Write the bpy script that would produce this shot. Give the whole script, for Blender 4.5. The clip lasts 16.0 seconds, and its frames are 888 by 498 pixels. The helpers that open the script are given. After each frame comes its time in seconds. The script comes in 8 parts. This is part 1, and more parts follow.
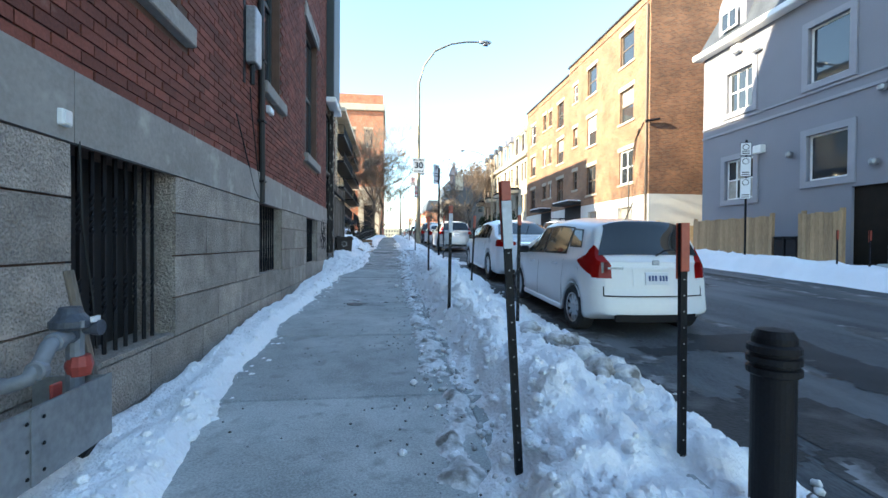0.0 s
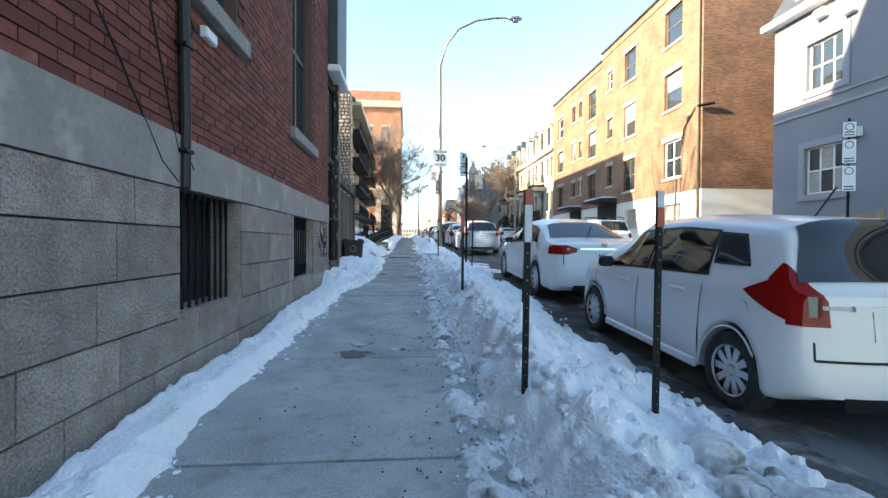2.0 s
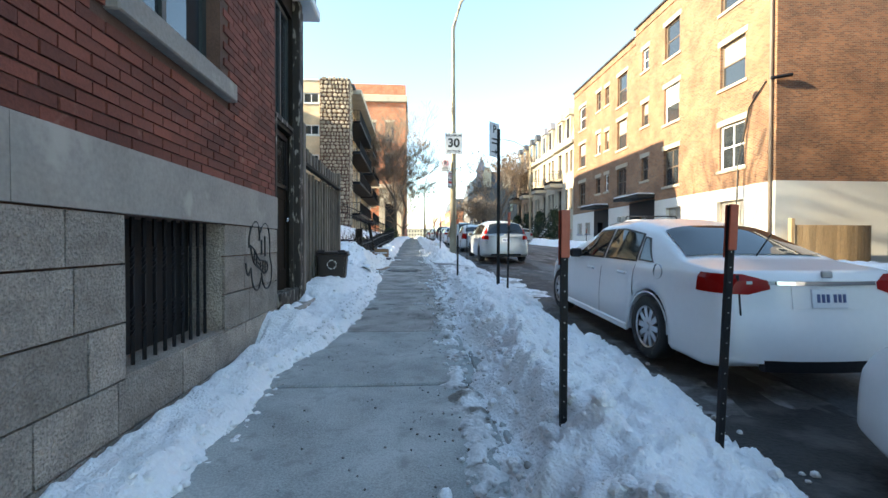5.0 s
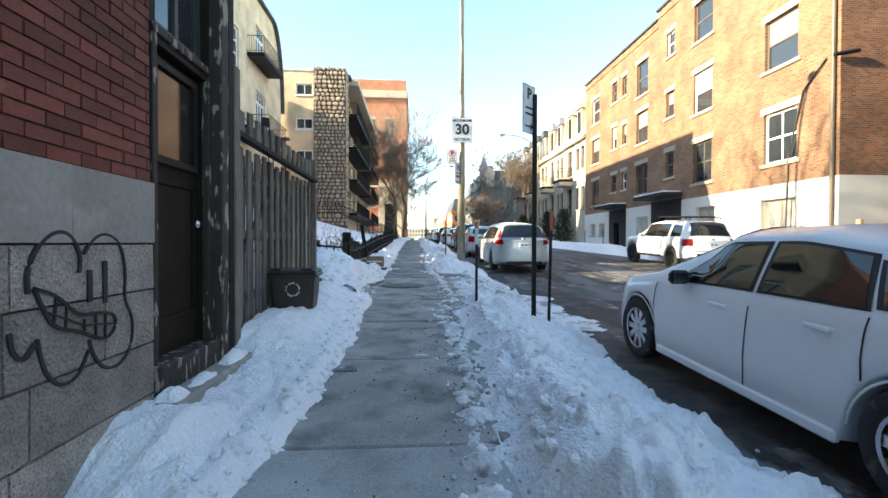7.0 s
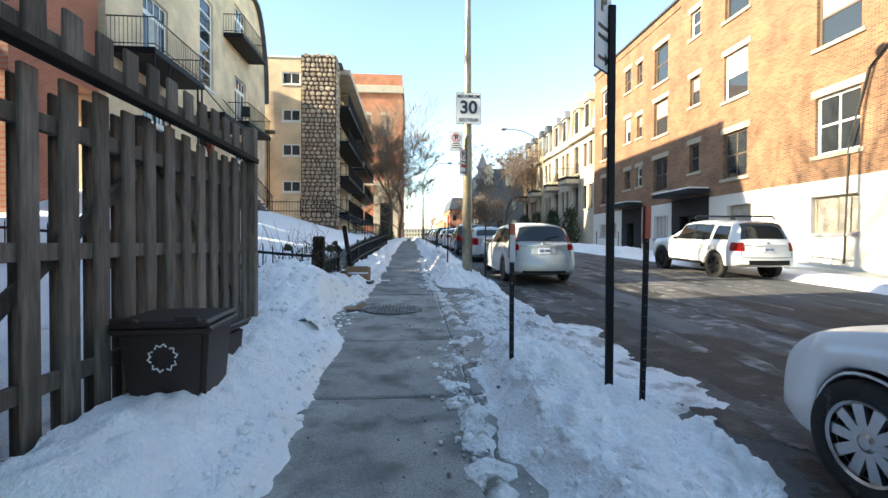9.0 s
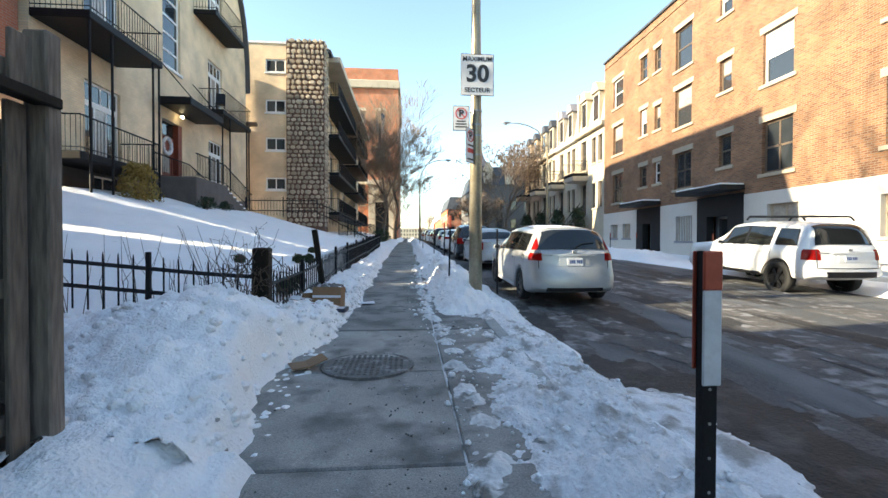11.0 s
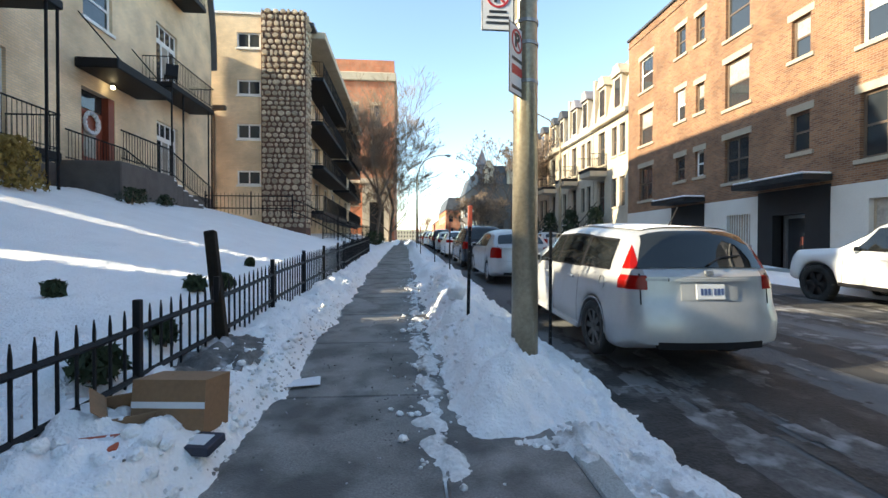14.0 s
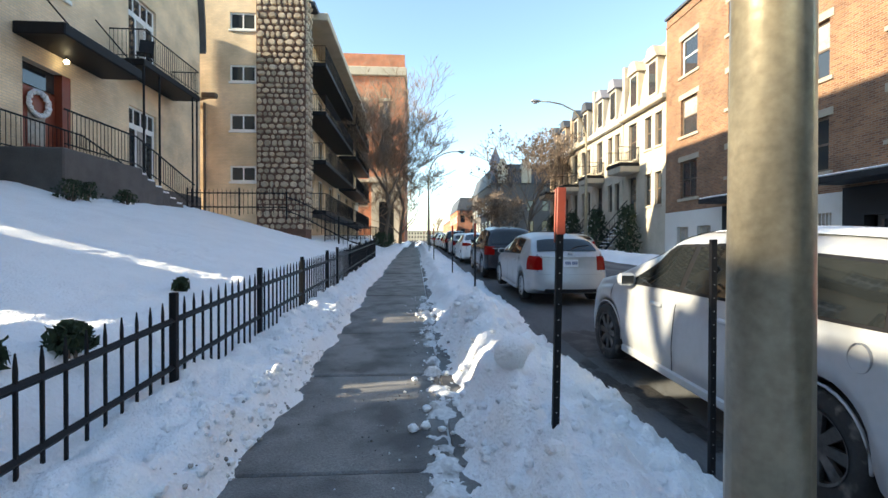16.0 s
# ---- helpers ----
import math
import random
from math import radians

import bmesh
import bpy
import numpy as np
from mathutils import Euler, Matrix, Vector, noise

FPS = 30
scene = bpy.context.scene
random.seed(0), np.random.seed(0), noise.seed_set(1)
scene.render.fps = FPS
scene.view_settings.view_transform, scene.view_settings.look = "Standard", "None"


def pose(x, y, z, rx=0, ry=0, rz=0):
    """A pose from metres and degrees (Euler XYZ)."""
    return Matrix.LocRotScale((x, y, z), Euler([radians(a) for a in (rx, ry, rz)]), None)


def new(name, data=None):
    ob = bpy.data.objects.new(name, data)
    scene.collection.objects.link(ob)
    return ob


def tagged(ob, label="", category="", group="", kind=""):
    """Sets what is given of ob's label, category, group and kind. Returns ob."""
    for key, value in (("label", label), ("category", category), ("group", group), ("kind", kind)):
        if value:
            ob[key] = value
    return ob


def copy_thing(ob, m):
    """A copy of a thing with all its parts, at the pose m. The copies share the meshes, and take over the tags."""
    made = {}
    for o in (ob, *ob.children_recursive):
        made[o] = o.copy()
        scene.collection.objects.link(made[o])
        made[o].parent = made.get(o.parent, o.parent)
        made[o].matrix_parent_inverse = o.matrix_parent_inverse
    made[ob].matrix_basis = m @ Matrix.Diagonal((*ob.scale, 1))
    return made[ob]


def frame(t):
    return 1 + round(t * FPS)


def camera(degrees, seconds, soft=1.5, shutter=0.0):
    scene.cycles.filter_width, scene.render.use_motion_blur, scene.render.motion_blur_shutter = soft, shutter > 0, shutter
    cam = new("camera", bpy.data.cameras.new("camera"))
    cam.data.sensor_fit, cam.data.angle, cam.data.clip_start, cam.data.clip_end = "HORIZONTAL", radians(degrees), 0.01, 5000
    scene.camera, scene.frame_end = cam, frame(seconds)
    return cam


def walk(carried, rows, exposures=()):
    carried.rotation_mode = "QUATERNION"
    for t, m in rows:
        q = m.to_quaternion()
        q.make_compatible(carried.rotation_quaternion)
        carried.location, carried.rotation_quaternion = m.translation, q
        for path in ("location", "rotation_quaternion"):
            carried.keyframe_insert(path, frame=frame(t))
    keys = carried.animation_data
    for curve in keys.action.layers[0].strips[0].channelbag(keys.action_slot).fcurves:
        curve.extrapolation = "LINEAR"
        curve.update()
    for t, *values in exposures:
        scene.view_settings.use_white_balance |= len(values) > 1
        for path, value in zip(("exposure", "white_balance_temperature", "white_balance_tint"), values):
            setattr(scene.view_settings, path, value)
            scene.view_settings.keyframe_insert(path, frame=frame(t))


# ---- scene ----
cam = camera(89.7, 16.0)
METRES, EYE, TILT, LEAN, TURN = 21.0, 1.2, 0.0, 0.0, -7.0
ROWS = [
    (0.0, 0.0, 0.0, 0.0, 0.01, -0.72, -0.41),
    (0.5, -0.0025, 0.0302, 0.0028, 0.36, -0.72, -0.42),
    (1.0, -0.0078, 0.0602, 0.0039, 0.88, -0.72, -0.39),
    (1.5, -0.0099, 0.0895, 0.0058, 1.68, -0.73, -0.33),
    (2.0, -0.015, 0.1193, 0.0056, 2.27, -0.77, -0.31),
    (2.5, -0.0186, 0.1498, 0.0085, 2.66, -0.79, -0.3),
    (3.0, -0.0236, 0.1807, 0.0093, 2.78, -0.81, -0.22),
    (3.5, -0.026, 0.2104, 0.0115, 2.84, -0.79, -0.19),
    (4.0, -0.0294, 0.2419, 0.0134, 2.84, -0.81, -0.15),
    (6.5, -0.05, 0.3949, 0.0221, 3.17, -0.79, -0.2),
    (7.0, -0.0523, 0.425, 0.0243, 3.06, -0.8, -0.17),
    (7.5, -0.0571, 0.4556, 0.0248, 2.96, -0.81, -0.13),
    (8.0, -0.0594, 0.4849, 0.0266, 2.88, -0.82, -0.13),
    (8.5, -0.0618, 0.5168, 0.0287, 2.81, -0.85, -0.14),
    (9.0, -0.0647, 0.5465, 0.0308, 2.66, -0.84, -0.15),
    (11.5, -0.077, 0.701, 0.0399, 2.3, -0.89, -0.07),
    (12.0, -0.0807, 0.7335, 0.0403, 2.3, -0.82, -0.09),
    (12.5, -0.0827, 0.7646, 0.0415, 2.24, -0.75, -0.08),
    (13.0, -0.0862, 0.7974, 0.042, 2.19, -0.72, -0.07),
    (13.5, -0.0884, 0.8281, 0.0424, 2.05, -0.66, -0.06),
    (14.0, -0.0909, 0.8624, 0.0441, 1.99, -0.65, -0.09),
    (14.5, -0.0937, 0.8943, 0.0449, 2.02, -0.65, -0.09),
    (15.0, -0.0972, 0.9271, 0.0469, 2.19, -0.68, -0.12),
    (15.5, -0.1037, 0.9588, 0.0486, 2.67, -0.63, -0.18),
    (16.0, -0.1073, 0.9917, 0.0508, 3.35, -0.58, -0.12),
]
walk(cam, [(t, pose(0, 0, EYE, TILT, LEAN, TURN) @ pose(METRES * x, METRES * y, METRES * z, 90 + pitch, roll, yaw)) for t, x, y, z, yaw, pitch, roll in ROWS],
     [(0.0, 2.18, 6250, 2), (2.5, 2.12, 6600, 2), (4.0, 2.1, 6750, 1), (6.5, 2.03, 6900, 3), (9.0, 1.82, 6900, 3), (11.5, 1.68, 6850, 4), (12.5, 1.58, 6800, 4), (14.5, 1.55, 6750, 4), (16.0, 1.58, 6650, 4)])

# ---- light ----
SUN_AZ = Vector((0.985, 0.172, 0)).normalized()   # way the sunlight travels over the ground
SUN_EL = radians(21.6)
world = bpy.data.worlds.new("sky")
scene.world = world
world.use_nodes = True
wn = world.node_tree.nodes
sky = wn.new("ShaderNodeTexSky")
sky.sky_type, sky.sun_disc = "NISHITA", False
sky.sun_elevation = SUN_EL
sky.sun_rotation = math.atan2(-SUN_AZ.x, -SUN_AZ.y)
sky.air_density, sky.dust_density, sky.ozone_density = 1.0, 0.2, 1.2
world.node_tree.links.new(sky.outputs[0], wn["Background"].inputs[0])
wn["Background"].inputs[1].default_value = 0.15
sun = new("sun", bpy.data.lights.new("sun", "SUN"))
sun.data.energy, sun.data.angle, sun.data.color = 5.0, radians(0.5), (1.0, 0.86, 0.66)
way = Vector((SUN_AZ.x * math.cos(SUN_EL), SUN_AZ.y * math.cos(SUN_EL), -math.sin(SUN_EL)))
sun.matrix_world = Matrix.Translation((-40, -10, 40)) @ way.to_track_quat("-Z", "Y").to_matrix().to_4x4()

# ---- materials ----
def material(name, base, rough=0.7, metal=0.0, vary=0.25, scale=3.0, fine=40.0, bump=0.1, spots=None, tint=None, piece=0.0, stretch=(1, 1, 1), island=0.0, bumpdist=0.01):
    """A procedural surface: base colour varied by two noises, fine relief, optional second colour in patches, optional change from piece to piece."""
    m = bpy.data.materials.new(name)
    m.use_nodes = True
    n, l = m.node_tree.nodes, m.node_tree.links
    b = n["Principled BSDF"]
    b.inputs["Roughness"].default_value, b.inputs["Metallic"].default_value = rough, metal
    co = n.new("ShaderNodeTexCoord")
    mp = n.new("ShaderNodeMapping")
    mp.inputs["Scale"].default_value = stretch
    geo = n.new("ShaderNodeNewGeometry")
    l.new(geo.outputs["Position"], mp.inputs[0])
    big, small = n.new("ShaderNodeTexNoise"), n.new("ShaderNodeTexNoise")
    big.inputs["Scale"].default_value, small.inputs["Scale"].default_value = scale, fine
    big.inputs["Detail"].default_value, small.inputs["Detail"].default_value = 5, 4
    l.new(mp.outputs[0], big.inputs[0]), l.new(mp.outputs[0], small.inputs[0])
    add = n.new("ShaderNodeMath")
    add.operation = "ADD"
    l.new(big.outputs[0], add.inputs[0]), l.new(small.outputs[0], add.inputs[1])
    rng = n.new("ShaderNodeMapRange")
    rng.inputs[1].default_value, rng.inputs[2].default_value = 0.7, 1.3
    rng.inputs[3].default_value, rng.inputs[4].default_value = 1 - vary, 1 + vary
    l.new(add.outputs[0], rng.inputs[0])
    value = rng.outputs[0]
    if piece or island:
        info = n.new("ShaderNodeObjectInfo") if piece else geo
        pr = n.new("ShaderNodeMapRange")
        k = piece or island
        pr.inputs[3].default_value, pr.inputs[4].default_value = 1 - k, 1 + k
        l.new(info.outputs["Random"] if piece else geo.outputs["Random Per Island"], pr.inputs[0])
        mul = n.new("ShaderNodeMath")
        mul.operation = "MULTIPLY"
        l.new(value, mul.inputs[0]), l.new(pr.outputs[0], mul.inputs[1])
        value = mul.outputs[0]
    mix = n.new("ShaderNodeMix")
    mix.data_type, mix.blend_type = "RGBA", "MULTIPLY"
    mix.inputs[0].default_value = 1
    mix.inputs[6].default_value = (*base, 1)
    l.new(value, mix.inputs[7])
    colour = mix.outputs[2]
    if spots:
        # second colour in patches: (colour, scale, low, high)
        sp = n.new("ShaderNodeTexNoise")
        sp.inputs["Scale"].default_value, sp.inputs["Detail"].default_value = spots[1], 6
        l.new(mp.outputs[0], sp.inputs[0])
        sr = n.new("ShaderNodeMapRange")
        sr.inputs[1].default_value, sr.inputs[2].default_value = spots[2], spots[3]
        l.new(sp.outputs[0], sr.inputs[0])
        m2 = n.new("ShaderNodeMix")
        m2.data_type = "RGBA"
        l.new(sr.outputs[0], m2.inputs[0]), l.new(colour, m2.inputs[6])
        m2.inputs[7].default_value = (*spots[0], 1)
        colour = m2.outputs[2]
    l.new(colour, b.inputs["Base Color"])
    if bump:
        bp = n.new("ShaderNodeBump")
        bp.inputs["Strength"].default_value, bp.inputs["Distance"].default_value = bump, bumpdist
        l.new(add.outputs[0], bp.inputs["Height"]), l.new(bp.outputs[0], b.inputs["Normal"])
    return m


def brick_material(name, c1, c2, mortar, w=0.21, h=0.07, axis="x", rough=0.85, joint=0.012):
    """Brickwork for walls that stay far off; axis is the wall's normal."""
    m = bpy.data.materials.new(name)
    m.use_nodes = True
    n, l = m.node_tree.nodes, m.node_tree.links
    b = n["Principled BSDF"]
    b.inputs["Roughness"].default_value = rough
    geo, sep, com = n.new("ShaderNodeNewGeometry"), n.new("ShaderNodeSeparateXYZ"), n.new("ShaderNodeCombineXYZ")
    l.new(geo.outputs["Position"], sep.inputs[0])
    l.new(sep.outputs[1 if axis == "x" else 0], com.inputs[0]), l.new(sep.outputs[2], com.inputs[1])
    br = n.new("ShaderNodeTexBrick")
    br.inputs["Color1"].default_value, br.inputs["Color2"].default_value, br.inputs["Mortar"].default_value = (*c1, 1), (*c2, 1), (*mortar, 1)
    br.inputs["Scale"].default_value, br.inputs["Mortar Size"].default_value = 1, joint
    br.inputs["Brick Width"].default_value, br.inputs["Row Height"].default_value = w, h
    l.new(com.outputs[0], br.inputs[0])
    no = n.new("ShaderNodeTexNoise")
    no.inputs["Scale"].default_value, no.inputs["Detail"].default_value = 0.9, 6
    l.new(geo.outputs["Position"], no.inputs[0])
    rg = n.new("ShaderNodeMapRange")
    rg.inputs[1].default_value, rg.inputs[2].default_value, rg.inputs[3].default_value, rg.inputs[4].default_value = 0.3, 0.7, 0.75, 1.2
    l.new(no.outputs[0], rg.inputs[0])
    mx = n.new("ShaderNodeMix")
    mx.data_type, mx.blend_type = "RGBA", "MULTIPLY"
    mx.inputs[0].default_value = 1
    l.new(br.outputs[0], mx.inputs[6]), l.new(rg.outputs[0], mx.inputs[7])
    l.new(mx.outputs[2], b.inputs["Base Color"])
    bp = n.new("ShaderNodeBump")
    bp.inputs["Strength"].default_value, bp.inputs["Distance"].default_value, bp.invert = 0.5, 0.01, True
    l.new(br.outputs["Fac"], bp.inputs["Height"]), l.new(bp.outputs[0], b.inputs["Normal"])
    return m


def glass_material(name, base, rough=0.03, spec=0.6):
    m = bpy.data.materials.new(name)
    m.use_nodes = True
    b = m.node_tree.nodes["Principled BSDF"]
    b.inputs["Base Color"].default_value, b.inputs["Roughness"].default_value = (*base, 1), rough
    b.inputs["Specular IOR Level"].default_value = spec
    return m


def clear_material(name, tint=(0.75, 0.8, 0.8)):
    m = bpy.data.materials.new(name)
    m.use_nodes = True
    b = m.node_tree.nodes["Principled BSDF"]
    b.inputs["Base Color"].default_value, b.inputs["Roughness"].default_value = (*tint, 1), 0.0
    b.inputs["Transmission Weight"].default_value, b.inputs["IOR"].default_value = 1.0, 1.03
    b.inputs["Specular IOR Level"].default_value = 0.5
    b.inputs["Coat Weight"].default_value, b.inputs["Coat Roughness"].default_value = 1.0, 0.02
    return m


SNOW = material("snow", (0.93, 0.935, 0.945), 0.65, vary=0.05, scale=1.5, fine=45, bump=0.8, spots=((0.78, 0.76, 0.73), 3.2, 0.68, 0.88), bumpdist=0.035)
TRODDEN = material("trodden_snow", (0.82, 0.82, 0.83), 0.7, vary=0.14, scale=3, fine=45, bump=0.8, spots=((0.36, 0.34, 0.32), 3.5, 0.5, 0.66), bumpdist=0.03)
DIRTY = material("dirty_snow", (0.68, 0.675, 0.67), 0.8, vary=0.25, scale=3, fine=30, bump=0.6, spots=((0.2, 0.185, 0.165), 6.0, 0.5, 0.64), bumpdist=0.03)
CONCRETE = material("sidewalk_concrete", (0.37, 0.385, 0.375), 0.78, vary=0.34, scale=2.2, fine=90, bump=0.5, spots=((0.24, 0.24, 0.232), 8.0, 0.55, 0.78), piece=0.08)
CONCRETE_DUSTY = material("dusty_concrete", (0.275, 0.265, 0.25), 0.75, vary=0.4, scale=1.8, fine=85, bump=0.6, spots=((0.12, 0.115, 0.108), 3.2, 0.48, 0.7), piece=0.1)
CONCRETE_WET = material("damp_concrete", (0.185, 0.178, 0.17), 0.6, vary=0.4, scale=1.6, fine=80, bump=0.6, spots=((0.07, 0.066, 0.063), 2.4, 0.44, 0.64), piece=0.12)
ASPHALT = material("asphalt", (0.078, 0.082, 0.087), 0.88, vary=0.5, scale=1.1, fine=60, bump=0.5, spots=((0.16, 0.165, 0.17), 0.9, 0.47, 0.64), stretch=(1, 0.3, 1), bumpdist=0.02)
SLUSH = material("slush", (0.11, 0.105, 0.1), 0.75, vary=0.4, scale=2, fine=20, bump=0.7, spots=((0.5, 0.5, 0.52), 3.0, 0.5, 0.6), bumpdist=0.03)
GRANITE = material("granite", (0.35, 0.305, 0.262), 0.88, vary=0.34, scale=5, fine=60, bump=1.0, spots=((0.2, 0.175, 0.15), 90, 0.52, 0.68), piece=0.22, bumpdist=0.03)
LIMESTONE = material("limestone_band", (0.3, 0.275, 0.25), 0.8, vary=0.16, scale=2.5, fine=35, bump=0.25, spots=((0.42, 0.39, 0.35), 4, 0.58, 0.7), piece=0.08)
BRICK = material("red_brick", (0.175, 0.05, 0.032), 0.85, vary=0.22, scale=2.0, fine=60, bump=0.3, spots=((0.3, 0.17, 0.12), 5, 0.66, 0.78), island=0.32)
BRICK_PIECE = material("red_brick_piece", (0.175, 0.05, 0.032), 0.85, vary=0.22, scale=2.0, fine=60, bump=0.3, spots=((0.3, 0.17, 0.12), 5, 0.66, 0.78), piece=0.32)
MORTAR = material("mortar", (0.13, 0.075, 0.055), 0.95, vary=0.25, scale=4, fine=70, bump=0.4)
YELLOW_BRICK = brick_material("facade_brick", (0.29, 0.135, 0.06), (0.145, 0.06, 0.03), (0.24, 0.175, 0.12))
SIDE_BRICK = brick_material("side_brick", (0.3, 0.115, 0.05), (0.14, 0.055, 0.03), (0.24, 0.16, 0.1), axis="y", joint=0.009)
BEIGE_BRICK = brick_material("beige_brick", (0.84, 0.66, 0.43), (0.76, 0.58, 0.36), (0.68, 0.55, 0.39))
BEIGE_SIDE = brick_material("beige_side_brick", (0.8, 0.62, 0.4), (0.74, 0.56, 0.35), (0.66, 0.52, 0.36), axis="y")
# same brick twice: the first lightened to stand in for sunlight, the second darker
FAR_RED = brick_material("far_red_brick_sun_lifted", (0.55, 0.16, 0.065), (0.47, 0.125, 0.055), (0.42, 0.24, 0.16), axis="y")
FAR_RED_X = brick_material("far_red_brick_darker", (0.42, 0.13, 0.06), (0.36, 0.1, 0.05), (0.35, 0.2, 0.14), axis="x")
GREY_STUCCO = material("grey_stucco", (0.225, 0.22, 0.245), 0.85, vary=0.06, scale=0.8, fine=30, bump=0.15)
GREY_TRIM = material("grey_trim", (0.29, 0.285, 0.31), 0.8, vary=0.05, bump=0.05)
WHITE_PAINT = material("white_paint", (0.6, 0.57, 0.52), 0.7, vary=0.06, scale=1.2, fine=30, bump=0.1, spots=((0.55, 0.5, 0.42), 1.2, 0.62, 0.8))
WHITE_TRIM = material("white_trim", (0.78, 0.77, 0.74), 0.5, vary=0.04, bump=0.03)
STONE_TRIM = material("stone_trim", (0.38, 0.32, 0.24), 0.8, vary=0.1, bump=0.1)
BROWN_FRAME = material("brown_frame", (0.12, 0.085, 0.06), 0.5, vary=0.15, bump=0.05)
DARK_GREEN = material("dark_green_frame", (0.035, 0.045, 0.045), 0.5, vary=0.2, bump=0.05)
BLACK_IRON = material("black_iron", (0.01, 0.01, 0.012), 0.55, metal=0.0, vary=0.3, fine=80, bump=0.15)
BLACK_IRON.node_tree.nodes["Principled BSDF"].inputs["Specular IOR Level"].default_value = 0.2
BLACK_PLASTIC = material("black_plastic", (0.014, 0.014, 0.016), 0.35, vary=0.15, bump=0.03)
BLACK_PLASTIC.node_tree.nodes["Principled BSDF"].inputs["Specular IOR Level"].default_value = 0.2
# near black: the shade of unlit interiors as colour, also plain black parts
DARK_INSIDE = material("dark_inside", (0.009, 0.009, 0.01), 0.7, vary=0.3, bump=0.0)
STEEL = material("galvanised_steel", (0.33, 0.34, 0.35), 0.45, metal=0.7, vary=0.2, scale=5, fine=30, bump=0.1)
POLE_METAL = material("lamp_pole_paint", (0.34, 0.295, 0.21), 0.33, metal=0.45, vary=0.25, scale=3, fine=30, bump=0.15)
OLD_WOOD = material("weathered_wood", (0.15, 0.127, 0.105), 0.85, vary=0.5, scale=3, fine=45, bump=0.5, spots=((0.07, 0.058, 0.046), 5, 0.58, 0.72), piece=0.3, stretch=(1, 1, 0.12))
NEW_WOOD = material("cedar_boards", (0.36, 0.24, 0.13), 0.8, vary=0.25, scale=3, fine=40, bump=0.3, piece=0.15, stretch=(1, 1, 0.15))
BROWN_DOOR = material("brown_door_paint", (0.013, 0.0095, 0.006), 0.7, vary=0.35, scale=3, fine=30, bump=0.2)
BROWN_DOOR.node_tree.nodes["Principled BSDF"].inputs["Specular IOR Level"].default_value = 0.2
PEELING = material("peeling_brown_paint", (0.026, 0.02, 0.015), 0.75, vary=0.35, scale=4, fine=40, bump=0.6, spots=((0.3, 0.27, 0.235), 17, 0.575, 0.62), stretch=(1, 1, 0.3))
RED_WOOD = material("red_door_wood", (0.22, 0.05, 0.025), 0.45, vary=0.2, bump=0.1)
BIN_BROWN = material("bin_plastic", (0.022, 0.013, 0.011), 0.5, vary=0.2, bump=0.05)
CARDBOARD = material("cardboard", (0.23, 0.14, 0.078), 0.85, vary=0.12, bump=0.05)
VINE = material("dry_vine", (0.085, 0.062, 0.048), 0.95, vary=0.3, bump=0.0)
MANHOLE = material("dusty_cast_iron", (0.12, 0.116, 0.112), 0.75, vary=0.4, scale=5, fine=50, bump=0.5, spots=((0.3, 0.295, 0.29), 6, 0.54, 0.7))
BARK = material("bark", (0.16, 0.12, 0.09), 0.95, vary=0.35, scale=4, fine=40, bump=0.6)
TWIG = material("twigs", (0.24, 0.17, 0.12), 0.95, vary=0.3, bump=0.0)
DRY_BUSH = material("dry_foliage", (0.27, 0.19, 0.05), 0.9, vary=0.4, bump=0.0)
EVERGREEN = material("evergreen", (0.03, 0.045, 0.02), 0.9, vary=0.4, bump=0.0)
GREY_ROOF = material("grey_slate", (0.06, 0.065, 0.075), 0.6, vary=0.3, scale=2, fine=20, bump=0.3)
DARK_STONE = material("dark_facade", (0.1, 0.09, 0.085), 0.8, vary=0.25, bump=0.2)
PALE_STONE = material("pale_greystone", (0.46, 0.4, 0.31), 0.85, vary=0.15, scale=1.5, fine=25, bump=0.25)
TAN_STONE = material("tan_stone", (0.42, 0.31, 0.21), 0.85, vary=0.15, scale=1.5, fine=25, bump=0.25)
RUBBLE = material("rubble_stone", (0.45, 0.37, 0.27), 0.9, vary=0.25, scale=4, fine=30, bump=0.6, island=0.3, bumpdist=0.03)
OLD_GLASS = glass_material("dusty_door_glass", (0.03, 0.025, 0.02), 0.12, 0.45)
GLASS = glass_material("window_glass", (0.03, 0.035, 0.04), 0.03, 0.9)
CURTAIN = material("curtained_window", (0.36, 0.33, 0.29), 0.25, vary=0.25, scale=2, fine=10, bump=0.0)
CAR_GLASS = glass_material("car_glass", (0.012, 0.014, 0.015), 0.03, 0.7)
CAR_WHITE = material("white_car_paint", (0.74, 0.745, 0.75), 0.2, vary=0.02, scale=1.2, fine=20, bump=0.0, spots=((0.62, 0.6, 0.57), 2.5, 0.66, 0.9))
CAR_CREAM = material("silver_car_paint", (0.43, 0.44, 0.45), 0.3, metal=0.3, vary=0.05, scale=1.2, fine=20, bump=0.0, spots=((0.33, 0.325, 0.31), 2.5, 0.58, 0.8))
CAR_BLACK = material("black_car_paint", (0.02, 0.02, 0.025), 0.2, vary=0.1, bump=0.0)
TYRE = material("tyre_rubber", (0.02, 0.02, 0.02), 0.8, vary=0.3, bump=0.2, spots=((0.12, 0.11, 0.1), 9, 0.6, 0.75))
RIM = material("alloy_rim", (0.5, 0.5, 0.51), 0.3, metal=0.8, vary=0.1, bump=0.0)
RED_LAMP = glass_material("red_lamp", (0.24, 0.005, 0.004), 0.15, 0.2)
